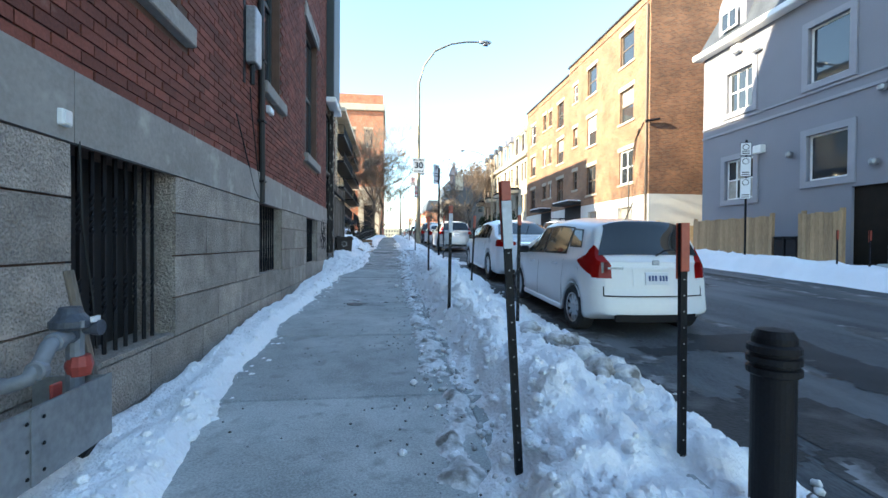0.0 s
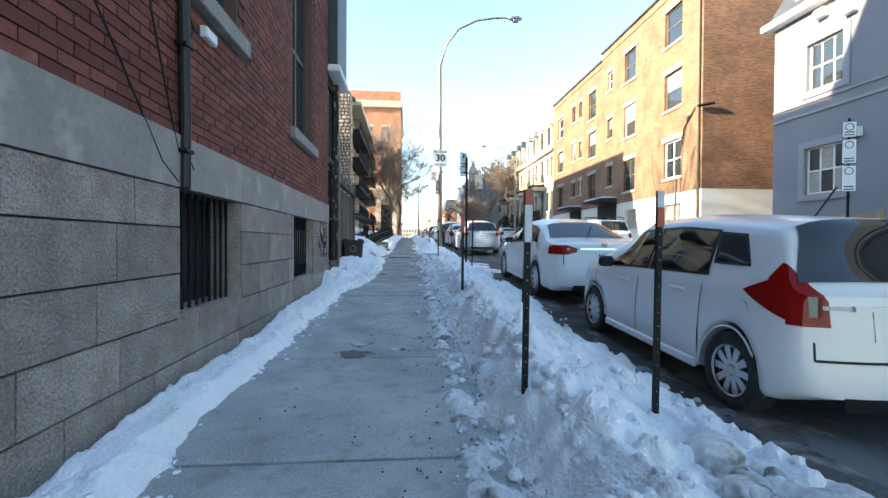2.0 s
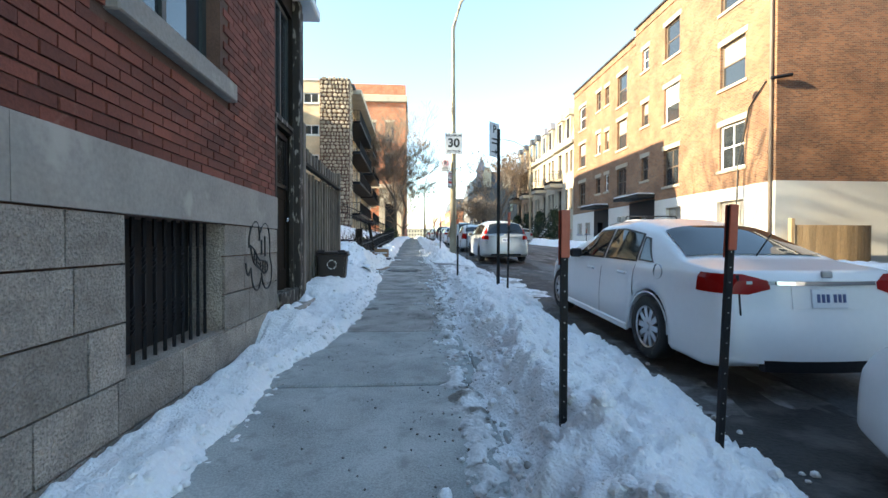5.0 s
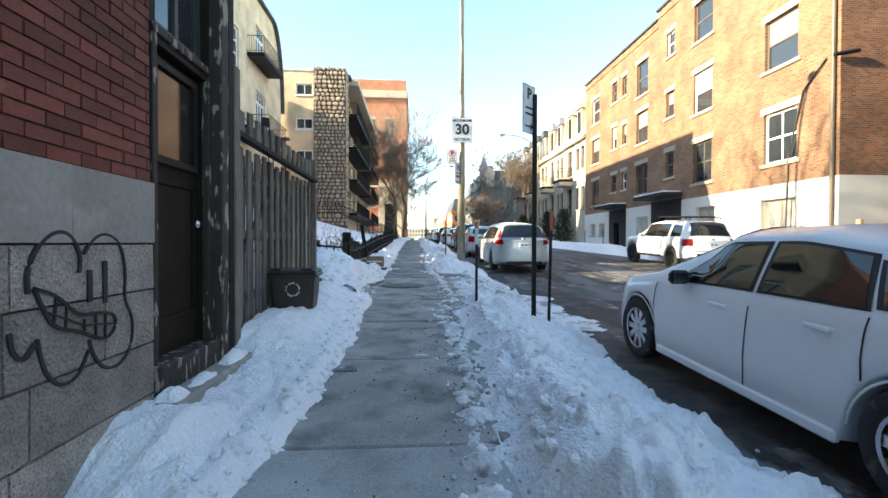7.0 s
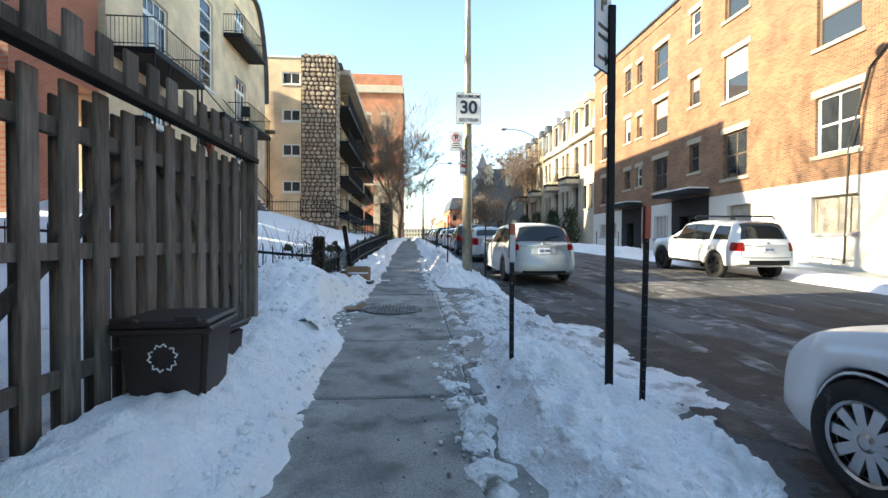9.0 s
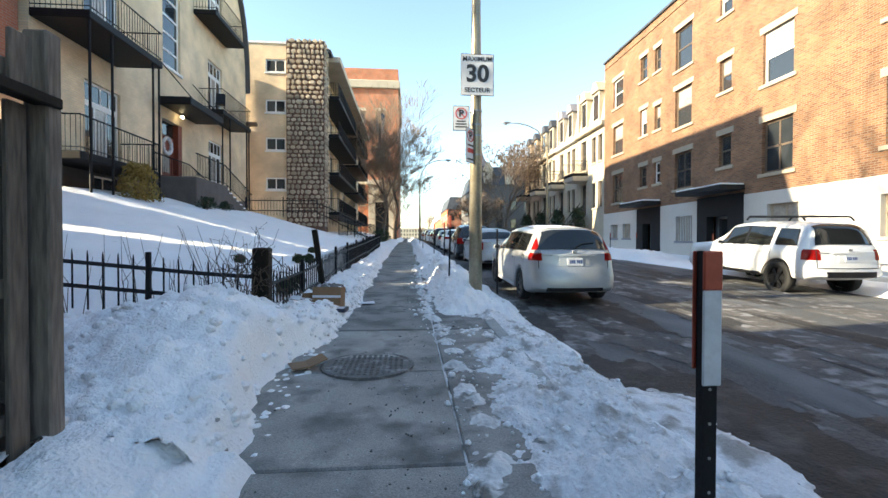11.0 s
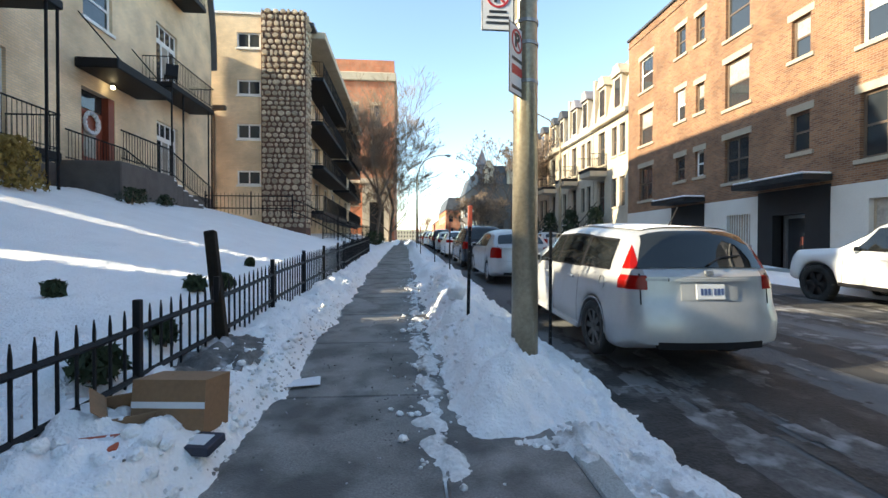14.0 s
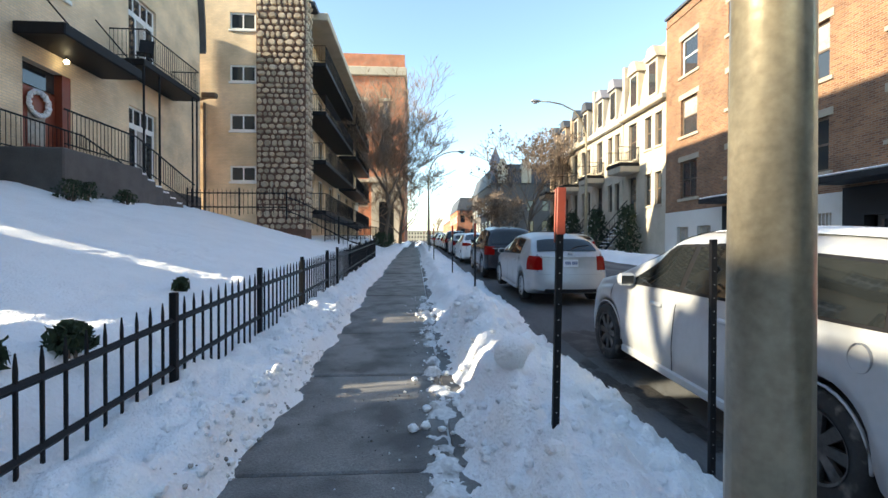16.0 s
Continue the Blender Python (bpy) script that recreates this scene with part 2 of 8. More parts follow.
CLEAR_LAMP = glass_material("clear_lamp", (0.3, 0.27, 0.26), 0.08, 0.8)
PLATE_WHITE = material("plate_white", (0.66, 0.68, 0.72), 0.4, vary=0.05, bump=0.0)
PLATE_BLUE = material("plate_blue", (0.05, 0.08, 0.2), 0.5, vary=0.05, bump=0.0)
SIGN_WHITE = material("sign_white", (0.75, 0.76, 0.77), 0.35, vary=0.04, bump=0.0)
SIGN_BLACK = material("sign_black", (0.02, 0.02, 0.02), 0.4, vary=0.05, bump=0.0)
SIGN_RED = material("sign_red", (0.5, 0.03, 0.03), 0.4, vary=0.05, bump=0.0)
REFLECT_RED = material("red_marker", (0.36, 0.06, 0.03), 0.4, vary=0.15, bump=0.05)
REFLECT_WHITE = material("white_marker", (0.55, 0.58, 0.62), 0.4, vary=0.15, bump=0.05)
CHROME = material("chrome", (0.6, 0.6, 0.6), 0.12, metal=1.0, vary=0.03, bump=0.0)
INK = material("spray_paint", (0.015, 0.015, 0.015), 0.7, vary=0.1, bump=0.0)
REGULATOR = material("regulator_paint", (0.055, 0.065, 0.085), 0.5, vary=0.3, scale=12, fine=60, bump=0.2)
PIPE_GREY = material("pipe_grey", (0.18, 0.195, 0.22), 0.5, vary=0.15, bump=0.1)
VALVE_RED = material("valve_red", (0.3, 0.05, 0.04), 0.5, vary=0.2, bump=0.1)
STEEL_DARK = material("worn_iron", (0.05, 0.048, 0.046), 0.6, vary=0.35, scale=6, fine=40, bump=0.3, spots=((0.14, 0.135, 0.13), 5, 0.55, 0.7))
RUT = material("frozen_rut", (0.095, 0.09, 0.088), 0.85, vary=0.4, scale=3, fine=30, bump=0.7, spots=((0.26, 0.26, 0.265), 4.0, 0.52, 0.66), bumpdist=0.02)
PATCH = material("fresh_asphalt", (0.026, 0.027, 0.029), 0.8, vary=0.4, scale=2, fine=60, bump=0.5)
WET_DIRT = material("wet_road_dirt", (0.03, 0.028, 0.027), 0.75, vary=0.5, scale=2.5, fine=35, bump=0.7, spots=((0.085, 0.08, 0.076), 3.0, 0.52, 0.68), bumpdist=0.02)
BOOK_BLUE = material("dark_blue_card", (0.03, 0.035, 0.06), 0.5, vary=0.2, bump=0.0)
ORANGE_CARD = material("orange_card", (0.4, 0.08, 0.03), 0.6, vary=0.25, bump=0.0)
CABLE = material("cable_black", (0.01, 0.01, 0.01), 0.5, vary=0.1, bump=0.0)


# ---- mesh helpers ----
def box(bm, x0, x1, y0, y1, z0, z1):
    vs = [bm.verts.new((x, y, z)) for z in (z0, z1) for y in (y0, y1) for x in (x0, x1)]
    for f in ((0, 2, 3, 1), (4, 5, 7, 6), (0, 1, 5, 4), (2, 6, 7, 3), (0, 4, 6, 2), (1, 3, 7, 5)):
        bm.faces.new([vs[i] for i in f])
    return vs


def bbox(x0, x1, y0, y1, z0, z1, bev=0.0):
    """A bmesh box with bevelled edges."""
    bm = bmesh.new()
    box(bm, x0, x1, y0, y1, z0, z1)
    if bev:
        bmesh.ops.bevel(bm, geom=bm.edges[:], offset=bev, segments=1, affect="EDGES")
    return bm


def tube(bm, pts, radii, n=8, cap=True):
    """A round tube along points."""
    pts = [Vector(p) for p in pts]
    if not isinstance(radii, (list, tuple)):
        radii = [radii] * len(pts)
    rings = []
    for i, p in enumerate(pts):
        d = (pts[min(i + 1, len(pts) - 1)] - pts[max(i - 1, 0)]).normalized()
        a = d.cross(Vector((0, 0, 1)) if abs(d.z) < 0.95 else Vector((0, 1, 0))).normalized()
        c = d.cross(a)
        rings.append([bm.verts.new(p + radii[i] * (math.cos(2 * math.pi * k / n) * a + math.sin(2 * math.pi * k / n) * c)) for k in range(n)])
    for r, s in zip(rings, rings[1:]):
        for k in range(n):
            bm.faces.new((r[k], r[(k + 1) % n], s[(k + 1) % n], s[k]))
    if cap:
        bm.faces.new(rings[0][::-1]), bm.faces.new(rings[-1])
    return bm


def lathe(bm, prof, n=24, axis="z", at=(0, 0, 0), cap=True):
    """Turn (radius, height) pairs round an axis."""
    rings = []
    for r, h in prof:
        ring = []
        for k in range(n):
            a = 2 * math.pi * k / n
            u, v = r * math.cos(a), r * math.sin(a)
            p = (u, v, h) if axis == "z" else (h, u, v) if axis == "x" else (u, h, v)
            ring.append(bm.verts.new(Vector(p) + Vector(at)))
        rings.append(ring)
    for r, s in zip(rings, rings[1:]):
        for k in range(n):
            bm.faces.new((r[k], r[(k + 1) % n], s[(k + 1) % n], s[k]))
    if cap:
        bm.faces.new(rings[0][::-1]), bm.faces.new(rings[-1])
    return bm


def long_box(x0, x1, y0, y1, z0, z1, cuts=11):
    """A box cut across its length, so that it can be bent."""
    bm = bmesh.new()
    box(bm, x0, x1, y0, y1, z0, z1)
    along = [e for e in bm.edges if abs(e.verts[0].co.x - e.verts[1].co.x) > 1e-5]
    bmesh.ops.subdivide_edges(bm, edges=along, cuts=cuts, use_grid_fill=True)
    return bm


def part(name, bm, mat, parent=None, label="", smooth=False, kind=""):
    """Link a bmesh as one mesh object, under a thing or a part."""
    bmesh.ops.recalc_face_normals(bm, faces=bm.faces[:])
    me = bpy.data.meshes.new(name)
    bm.to_mesh(me)
    bm.free()
    me.materials.append(mat)
    if smooth:
        me.polygons.foreach_set("use_smooth", [True] * len(me.polygons))
    ob = new(name, me)
    if parent:
        ob.parent = parent
    return tagged(ob, label, "", "", kind)


def thing(name, label, category, at=(0, 0, 0), rz=0, group="", kind=""):
    ob = new(name)
    ob.matrix_basis = pose(*at, 0, 0, rz)
    return tagged(ob, label, category, group, kind)


def grid_mesh(name, X, Y, Z, mat, parent=None, smooth=True, keep=None):
    """A sheet from three arrays of one shape."""
    r, c = X.shape
    co = np.stack([X, Y, Z], -1).reshape(-1, 3)
    idx = np.arange(r * c).reshape(r, c)
    f = np.stack([idx[:-1, :-1], idx[:-1, 1:], idx[1:, 1:], idx[1:, :-1]], -1).reshape(-1, 4)
    if keep is not None:
        f = f[keep.reshape(-1)]
    me = bpy.data.meshes.new(name)
    me.from_pydata(co.tolist(), [], f.tolist())
    me.materials.append(mat)
    me.polygons.foreach_set("use_smooth", [smooth] * len(me.polygons))
    ob = new(name, me)
    if parent:
        ob.parent = parent
    return ob


TABLES = {}


def vnoise(x, y, seed):
    """Smooth value noise on arrays, 0 to 1."""
    if seed not in TABLES:
        TABLES[seed] = np.random.RandomState(seed).rand(256, 256)
    t = TABLES[seed]
    xi, yi = np.floor(x).astype(int), np.floor(y).astype(int)
    fx, fy = x - xi, y - yi
    fx, fy = fx * fx * (3 - 2 * fx), fy * fy * (3 - 2 * fy)
    a, b = t[xi % 256, yi % 256], t[(xi + 1) % 256, yi % 256]
    c, d = t[xi % 256, (yi + 1) % 256], t[(xi + 1) % 256, (yi + 1) % 256]
    return (a * (1 - fx) + b * fx) * (1 - fy) + (c * (1 - fx) + d * fx) * fy


def fbm(x, y, s, seed, octaves=4):
    v, a, k = 0, 0.5, 1 / s
    for o in range(octaves):
        v = v + a * vnoise(x * k + 17.3 * o, y * k + 5.1 * o, seed + o)
        a, k = a * 0.5, k * 2.1
    return v


def ss(a, b, x):
    t = np.clip((x - a) / (b - a), 0, 1)
    return t * t * (3 - 2 * t)


GY = (-300, -40, 0, 5.3, 13.4, 22, 30, 60, 100, 200, 400)
GZ = (-12, -1.7, 0, 0.25, 0.6, 0.92, 1.2, 1.95, 2.6, 3.7, 5.5)


def g(y):
    """Height of the sidewalk along the street."""
    return np.interp(y, GY, GZ)


def wall_with_holes(bm, axis, c0, c1, u0, u1, z0, z1, holes):
    """A wall between c0 and c1 on its axis; holes are (ua, ub, za, zb) through it."""
    us = sorted({u0, u1, *[h[0] for h in holes], *[h[1] for h in holes]})
    zs = sorted({z0, z1, *[h[2] for h in holes], *[h[3] for h in holes]})
    us, zs = [u for u in us if u0 <= u <= u1], [z for z in zs if z0 <= z <= z1]
    nu, nz = len(us) - 1, len(zs) - 1
    solid = [[not any(h[0] < (us[i] + us[i + 1]) / 2 < h[1] and h[2] < (zs[k] + zs[k + 1]) / 2 < h[3] for h in holes) for k in range(nz)] for i in range(nu)]
    made = {}

    def v(i, k, c):
        if (i, k, c) not in made:
            d = (c0, c1)[c]
            made[i, k, c] = bm.verts.new((d, us[i], zs[k]) if axis == "x" else (us[i], d, zs[k]))
        return made[i, k, c]

    def full(i, k):
        return 0 <= i < nu and 0 <= k < nz and solid[i][k]
    for i in range(nu):
        for k in range(nz):
            if not solid[i][k]:
                continue
            for c in (0, 1):
                bm.faces.new((v(i, k, c), v(i + 1, k, c), v(i + 1, k + 1, c), v(i, k + 1, c)))
            for (di, dk), (p, q) in {(-1, 0): ((i, k), (i, k + 1)), (1, 0): ((i + 1, k), (i + 1, k + 1)), (0, -1): ((i, k), (i + 1, k)), (0, 1): ((i, k + 1), (i + 1, k + 1))}.items():
                if not full(i + di, k + dk):
                    bm.faces.new((v(*p, 0), v(*q, 0), v(*q, 1), v(*p, 1)))
    return bm


def window(parent, axis, c, out, u0, u1, z0, z1, frame_mat, pane_mat, sill_mat=None, lintel_mat=None, bars_u=1, bars_z=2, depth=0.12, fw=0.06, sill_h=0.12, lintel_h=0.2, over=0.08, name="window"):
    """A window in a hole: frame, sash bars, panes, with a sill and lintel where given."""
    def put(name2, par, m, a0, a1, b0, b1, d0, d1, bev=0.0):
        lo, hi = sorted((c + out * d0, c + out * d1))
        bm = bbox(lo, hi, a0, a1, b0, b1, bev) if axis == "x" else bbox(a0, a1, lo, hi, b0, b1, bev)
        return part(name2, bm, m, par)
    root = new(name)
    root.parent = parent
    bm = bmesh.new()
    lo, hi = sorted((c - out * (depth + 0.05), c - out * depth))
    def bx(a0, a1, b0, b1):
        box(bm, lo, hi, a0, a1, b0, b1) if axis == "x" else box(bm, a0, a1, lo, hi, b0, b1)
    bx(u0, u0 + fw, z0, z1), bx(u1 - fw, u1, z0, z1), bx(u0 + fw, u1 - fw, z0, z0 + fw), bx(u0 + fw, u1 - fw, z1 - fw, z1)
    for i in range(1, bars_u):
        u = u0 + (u1 - u0) * i / bars_u
        bx(u - fw * 0.35, u + fw * 0.35, z0 + fw, z1 - fw)
    for i in range(1, bars_z):
        z = z0 + (z1 - z0) * i / bars_z
        bx(u0 + fw, u1 - fw, z - fw * 0.4, z + fw * 0.4)
    part("frame", bm, frame_mat, root)
    for i in range(bars_u):
        for k in range(bars_z):
            pm = pane_mat[(i + k) % len(pane_mat)] if isinstance(pane_mat, (list, tuple)) else pane_mat
            put("pane", root, pm, u0 + (u1 - u0) * i / bars_u + 0.01, u0 + (u1 - u0) * (i + 1) / bars_u - 0.01, z0 + (z1 - z0) * k / bars_z + 0.01, z0 + (z1 - z0) * (k + 1) / bars_z - 0.01, -depth - 0.035, -depth - 0.025)
    if sill_mat:
        put("sill", root, sill_mat, u0 - over, u1 + over, z0 - sill_h, z0, -depth, 0.07, 0.01)
    if lintel_mat:
        put("lintel", root, lintel_mat, u0 - over, u1 + over, z1, z1 + lintel_h, -0.02, 0.025)
    return root

# ---- ground, road, sidewalks, snow ----
ys = np.concatenate([np.linspace(-300, -20, 15), np.linspace(-15, 70, 86), np.linspace(80, 400, 33), [1500, 4000]])
xs = np.array([-3000, -400, -60, -20, -8, -3, 0, 2.2, 4, 6, 8, 10, 11.2, 14, 30, 80, 400, 3000], float)
GX, GYY = np.meshgrid(xs, ys)
ground = tagged(grid_mesh("ground", GX, GYY, g(GYY) - 0.215, ASPHALT), "wet grey asphalt street and ground sloping uphill", "ground", kind="structure")
ys2 = np.linspace(-8, 130, 300)
GX, GYY = np.meshgrid(np.linspace(1.48, 11.2, 50), ys2)
crown = 0.05 * (1 - ((GX - 6.7) / 4.5) ** 2) + 0.02 * fbm(GX, GYY, 1.2, 3)
tagged(grid_mesh("road", GX, GYY, g(GYY) - 0.205 + crown, ASPHALT), "worn wet asphalt road with dried salt streaks", "road", kind="structure")

# sidewalk slabs, one by one, with open joints
pavement = tagged(new("pavement"), "grey concrete sidewalk slabs cleared of snow", "sidewalk", kind="structure")
SLAB_Y = [-5.4 + 1.7 * i for i in range(40)]
def slab(x0, x1, y0, y1, drop=0.0):
    bm = bmesh.new()
    vs = box(bm, x0, x1, y0 + 0.012, y1 - 0.012, 0, 1)
    for v in vs:
        top = v.co.z > 0.5
        v.co.z = float(g(v.co.y)) - drop - (0 if top else 0.14)
    bmesh.ops.bevel(bm, geom=[e for e in bm.edges if min(v.co.z - float(g(v.co.y)) + drop for v in e.verts) > -0.01], offset=0.012, segments=1, affect="EDGES")
    return bm
for i, y in enumerate(SLAB_Y):
    damp = CONCRETE_WET if y > 20 else CONCRETE_DUSTY if y > 10.8 else CONCRETE
    part("slab", slab(-1.6, 0.52, y, y + 1.7, 0.004 * (i * 7 % 3)), damp, pavement)
    part("slab", slab(0.535, 1.3, y + 0.02, y + 1.7, 0.004 * (i * 5 % 3)), damp, pavement)
kerb = tagged(new("kerb"), "concrete kerb along the road, half under snow", "kerb", kind="structure")
for i, y in enumerate(SLAB_Y[::2]):
    part("kerb_stone", slab(1.31, 1.48, y, y + 3.4, 0.003), CONCRETE, kerb)
    part("kerb_stone", slab(11.2, 11.4, y, y + 3.4, 0.02), CONCRETE, kerb)
far_pavement = tagged(new("pavement_far"), "grey concrete sidewalk across the road", "sidewalk", kind="structure")
for i, y in enumerate(SLAB_Y[::2]):
    part("slab", slab(11.41, 14.0, y, y + 3.4, 0.02), CONCRETE, far_pavement)


def snow_sheet(name, x0, x1, y0, y1, dx, dy, height, label, mat=None, category="snow"):
    X, Y = np.meshgrid(np.arange(x0, x1 + dx / 2, dx), np.arange(y0, y1 + dy / 2, dy))
    Z = height(X, Y)
    return tagged(grid_mesh(name, X, Y, Z, mat or SNOW), label, category, kind="stuff")


def lumps(x, y, s, seed):
    """Clods: rounded bumps from ridged noise."""
    n = fbm(x, y, s, seed, 3)
    return np.abs(n - 0.45) * 2


def bank_right(x, y):
    """The ploughed bank between sidewalk and road: a ridge beside the walk that slumps to the road."""
    cut = ss(15.7, 17.0, y) * (1 - ss(20.3, 21.6, y))
    inner = 0.40 + 0.16 * (fbm(x * 0 + 3, y, 0.9, 11) - 0.45) * 2 + 0.1 * ss(8, 16, y) + 0.25 * cut + 0.3 * (fbm(x, y, 0.22, 12) - 0.45)
    outer = 2.2 + 0.45 * (fbm(x * 0 + 8, y, 1.1, 21) - 0.45) + 0.2 * (fbm(x, y, 0.25, 22) - 0.45)
    top = 0.27 + 0.10 * ss(3, 8, y) + 0.2 * (fbm(x, y, 0.8, 31) - 0.45)
    top = top * (1 - 0.72 * cut) + 0.1 * np.exp(-((y - 23.0) / 1.2) ** 2)
    top = top + 0.4 * np.exp(-((x - 1.25) / 0.5) ** 2 - ((y - 26.4) / 1.1) ** 2) + 0.12 * np.exp(-((x - 1.1) / 0.4) ** 2 - ((y - 24.6) / 0.6) ** 2)
    rise = ss(inner - 0.04, inner + 0.58 - 0.3 * cut, x)
    t = np.clip((x - 0.85) / (outer - 0.85), 0, 1)
    slump = top * (1 - t) - 0.185 * t
    slump = slump * (1 - cut) - cut * 0.3
    slump = np.maximum(slump, -0.185 + 0.05 * (x < outer))
    rough = 0.18 * lumps(x, y, 0.42, 41) + 0.16 * lumps(x, y, 0.19, 51) + 0.08 * lumps(x, y, 0.08, 55) - 0.09
    rough = rough * (1 - 0.9 * cut)
    past = ss(outer - 0.15, outer + 0.1, x)
    z = -0.05 + rise * (slump + 0.05 + rough * (1 - 0.8 * past)) - 0.12 * past
    return g(y) + z
snow_sheet("snow_bank", 0.2, 2.55, -2, 28, 0.023, 0.025, bank_right, "heaped white ploughed snow between the sidewalk and road")
snow_sheet("snow_bank", 0.2, 2.55, 28, 110, 0.06, 0.1, bank_right, "long white snow bank along the far sidewalk edge")


def apron(x, y):
    """Trodden snow over the dropped kerb, worn through to the concrete in places."""
    cut = ss(15.3, 16.6, y) * (1 - ss(20.6, 22.0, y))
    outer = 2.3 + 0.3 * (fbm(x * 0 + 5, y, 0.7, 171) - 0.45) + 0.2 * (fbm(x, y, 0.2, 172) - 0.45)
    cover = ss(0.55, 1.25, x) * (1 - ss(outer - 0.25, outer, x))
    n = fbm(x, y, 0.5, 173, 5)
    h = -0.055 + cover * (0.045 + 0.24 * (n - 0.44)) + (0.10 * lumps(x, y, 0.16, 175) + 0.06 * lumps(x, y, 0.06, 176)) * cover
    h = h - 0.1 * np.exp(-((x - 1.45) / 0.28) ** 2 - ((y - 20.2) / 0.55) ** 2)
    return g(y) + h - 0.1 * (1 - cut) - 0.17 * ss(1.4, 2.2, x)
snow_sheet("trodden_snow", 0.4, 2.7, 15.2, 22.2, 0.02, 0.02, apron, "trodden grey-white snow thinning over the dropped kerb", TRODDEN)


def slush_edge(x, y):
    """The crumbly grey ice along the foot of the bank."""
    c = 0.36 + 0.1 * ss(8, 16, y) + 0.12 * (fbm(x * 0 + 3, y, 0.9, 11) - 0.45) * 2 + 0.2 * ss(15.7, 17.0, y) * (1 - ss(20.3, 21.6, y))
    band = np.exp(-((x - c) / 0.13) ** 2)
    n = fbm(x, y, 0.16, 91, 4)
    return g(y) - 0.035 + 0.17 * band * np.clip(n - 0.22, 0, 1)
snow_sheet("slush_edge", 0.02, 0.95, 0.3, 30, 0.018, 0.022, slush_edge, "crumbly grey frozen slush at the foot of the bank", DIRTY, "slush")


def strip_left(x, y):
    """The trodden strip along the foot of the brick building."""
    edge = -0.99 - 0.14 * ss(2.5, 4.0, y) * (1 - ss(9.0, 11.0, y)) - 0.12 * (fbm(y * 0 + 2, y, 1.1, 61) - 0.45) * 2 + 0.33 * ss(10.0, 12.3, y)
    edge = edge + 0.16 * (fbm(x, y, 0.22, 62) - 0.45)
    up = 1 - ss(edge - 0.14, edge + 0.02, x)
    gap = ss(-1.62, -1.5 + 0.05 * np.sin(y * 2), x)
    gap = np.maximum(gap, ss(11.0, 11.5, y))
    h = 0.075 + 0.09 * (fbm(x, y, 0.5, 63) - 0.4) + 0.08 * lumps(x, y, 0.16, 64) + 0.03 * lumps(x, y, 0.06, 65) + 0.2 * ss(12.95, 13.5, y) * ss(-0.75, -1.4, x) + 0.13 * np.exp(-((y - 11.6) / 0.35) ** 2) * ss(-1.0, -1.3, x) + 0.03 * ss(11.8, 12.2, y)
    return g(y) - 0.03 + up * gap * (h + 0.02)
snow_sheet("snow_strip", -1.63, -0.45, -3, 16.7, 0.025, 0.03, strip_left, "thin trodden snow strip along the wall foot")


def lawn(x, y):
    """The snowed-up yard and lawn that rises to the beige house."""
    edge = -0.66 - 0.12 * (fbm(y * 0 + 2, y, 1.3, 71) - 0.45) * 2 - 0.35 * np.exp(-((y - 18.2) / 1.4) ** 2) - 0.1 * ss(26, 34, y)
    edge = edge + 0.2 * (fbm(x, y, 0.3, 72) - 0.45)
    up = 1 - ss(edge - 0.2, edge + 0.02, x)
    s = 0.05 + 0.225 * ss(20.2, 27, y)
    knoll = 0.5 * ss(1.5, 2.15, -x) * ss(20.4, 22.4, y) * (1 - ss(38, 44, y))
    back = np.clip(-x - 2.2, 0, 6.6)
    bank = 0.12 + 0.1 * ss(16.5, 17.5, y) * np.exp(-((x + 1.35) / 0.4) ** 2) + 0.22 * np.exp(-((x + 1.6) / 0.8) ** 2 - ((y - 18) / 1.8) ** 2)
    wild = 1 - ss(19.3, 20.6, y)
    near = np.exp(-((x + 1.2) / (1.0 + 1.6 * wild)) ** 2)
    bank = bank + 0.16 * np.exp(-((y - 19.0) / 0.7) ** 2) * ss(1.2, 1.8, -x) + 0.3 * wild * np.exp(-((x + 2.2) / 0.9) ** 2 - ((y - 18.6) / 1.3) ** 2)
    rough = (0.19 * lumps(x, y, 0.5, 73) + 0.14 * lumps(x, y, 0.19, 74) + 0.06 * lumps(x, y, 0.075, 76)) * (0.25 + 0.75 * near) + 0.08 * (fbm(x, y, 1.8, 75) - 0.45)
    return g(y) - 0.03 + up * (bank + rough) + s * back + knoll
snow_sheet("snow_lawn", -4.0, -0.4, 16.5, 40, 0.035, 0.04, lawn, "deep snow on the lawn beside the sidewalk")
snow_sheet("snow_lawn", -9.7, -3.9, 16.4, 46, 0.1, 0.1, lambda x, y: lawn(x, y) - 0.012, "smooth deep snow lawn rising to the beige house")
snow_sheet("snow_yard", -9.7, -1.7, 13.1, 16.6, 0.1, 0.1, lawn, "snow covered yard behind the board fence")
snow_sheet("snow_yard", -30, -9.68, 12, 46, 0.5, 0.5, lawn, "snow covered ground behind the houses")
snow_sheet("snow_verge", -6.0, -0.4, 40.0, 110, 0.09, 0.15, lawn, "snow verge along the sidewalk further uphill")


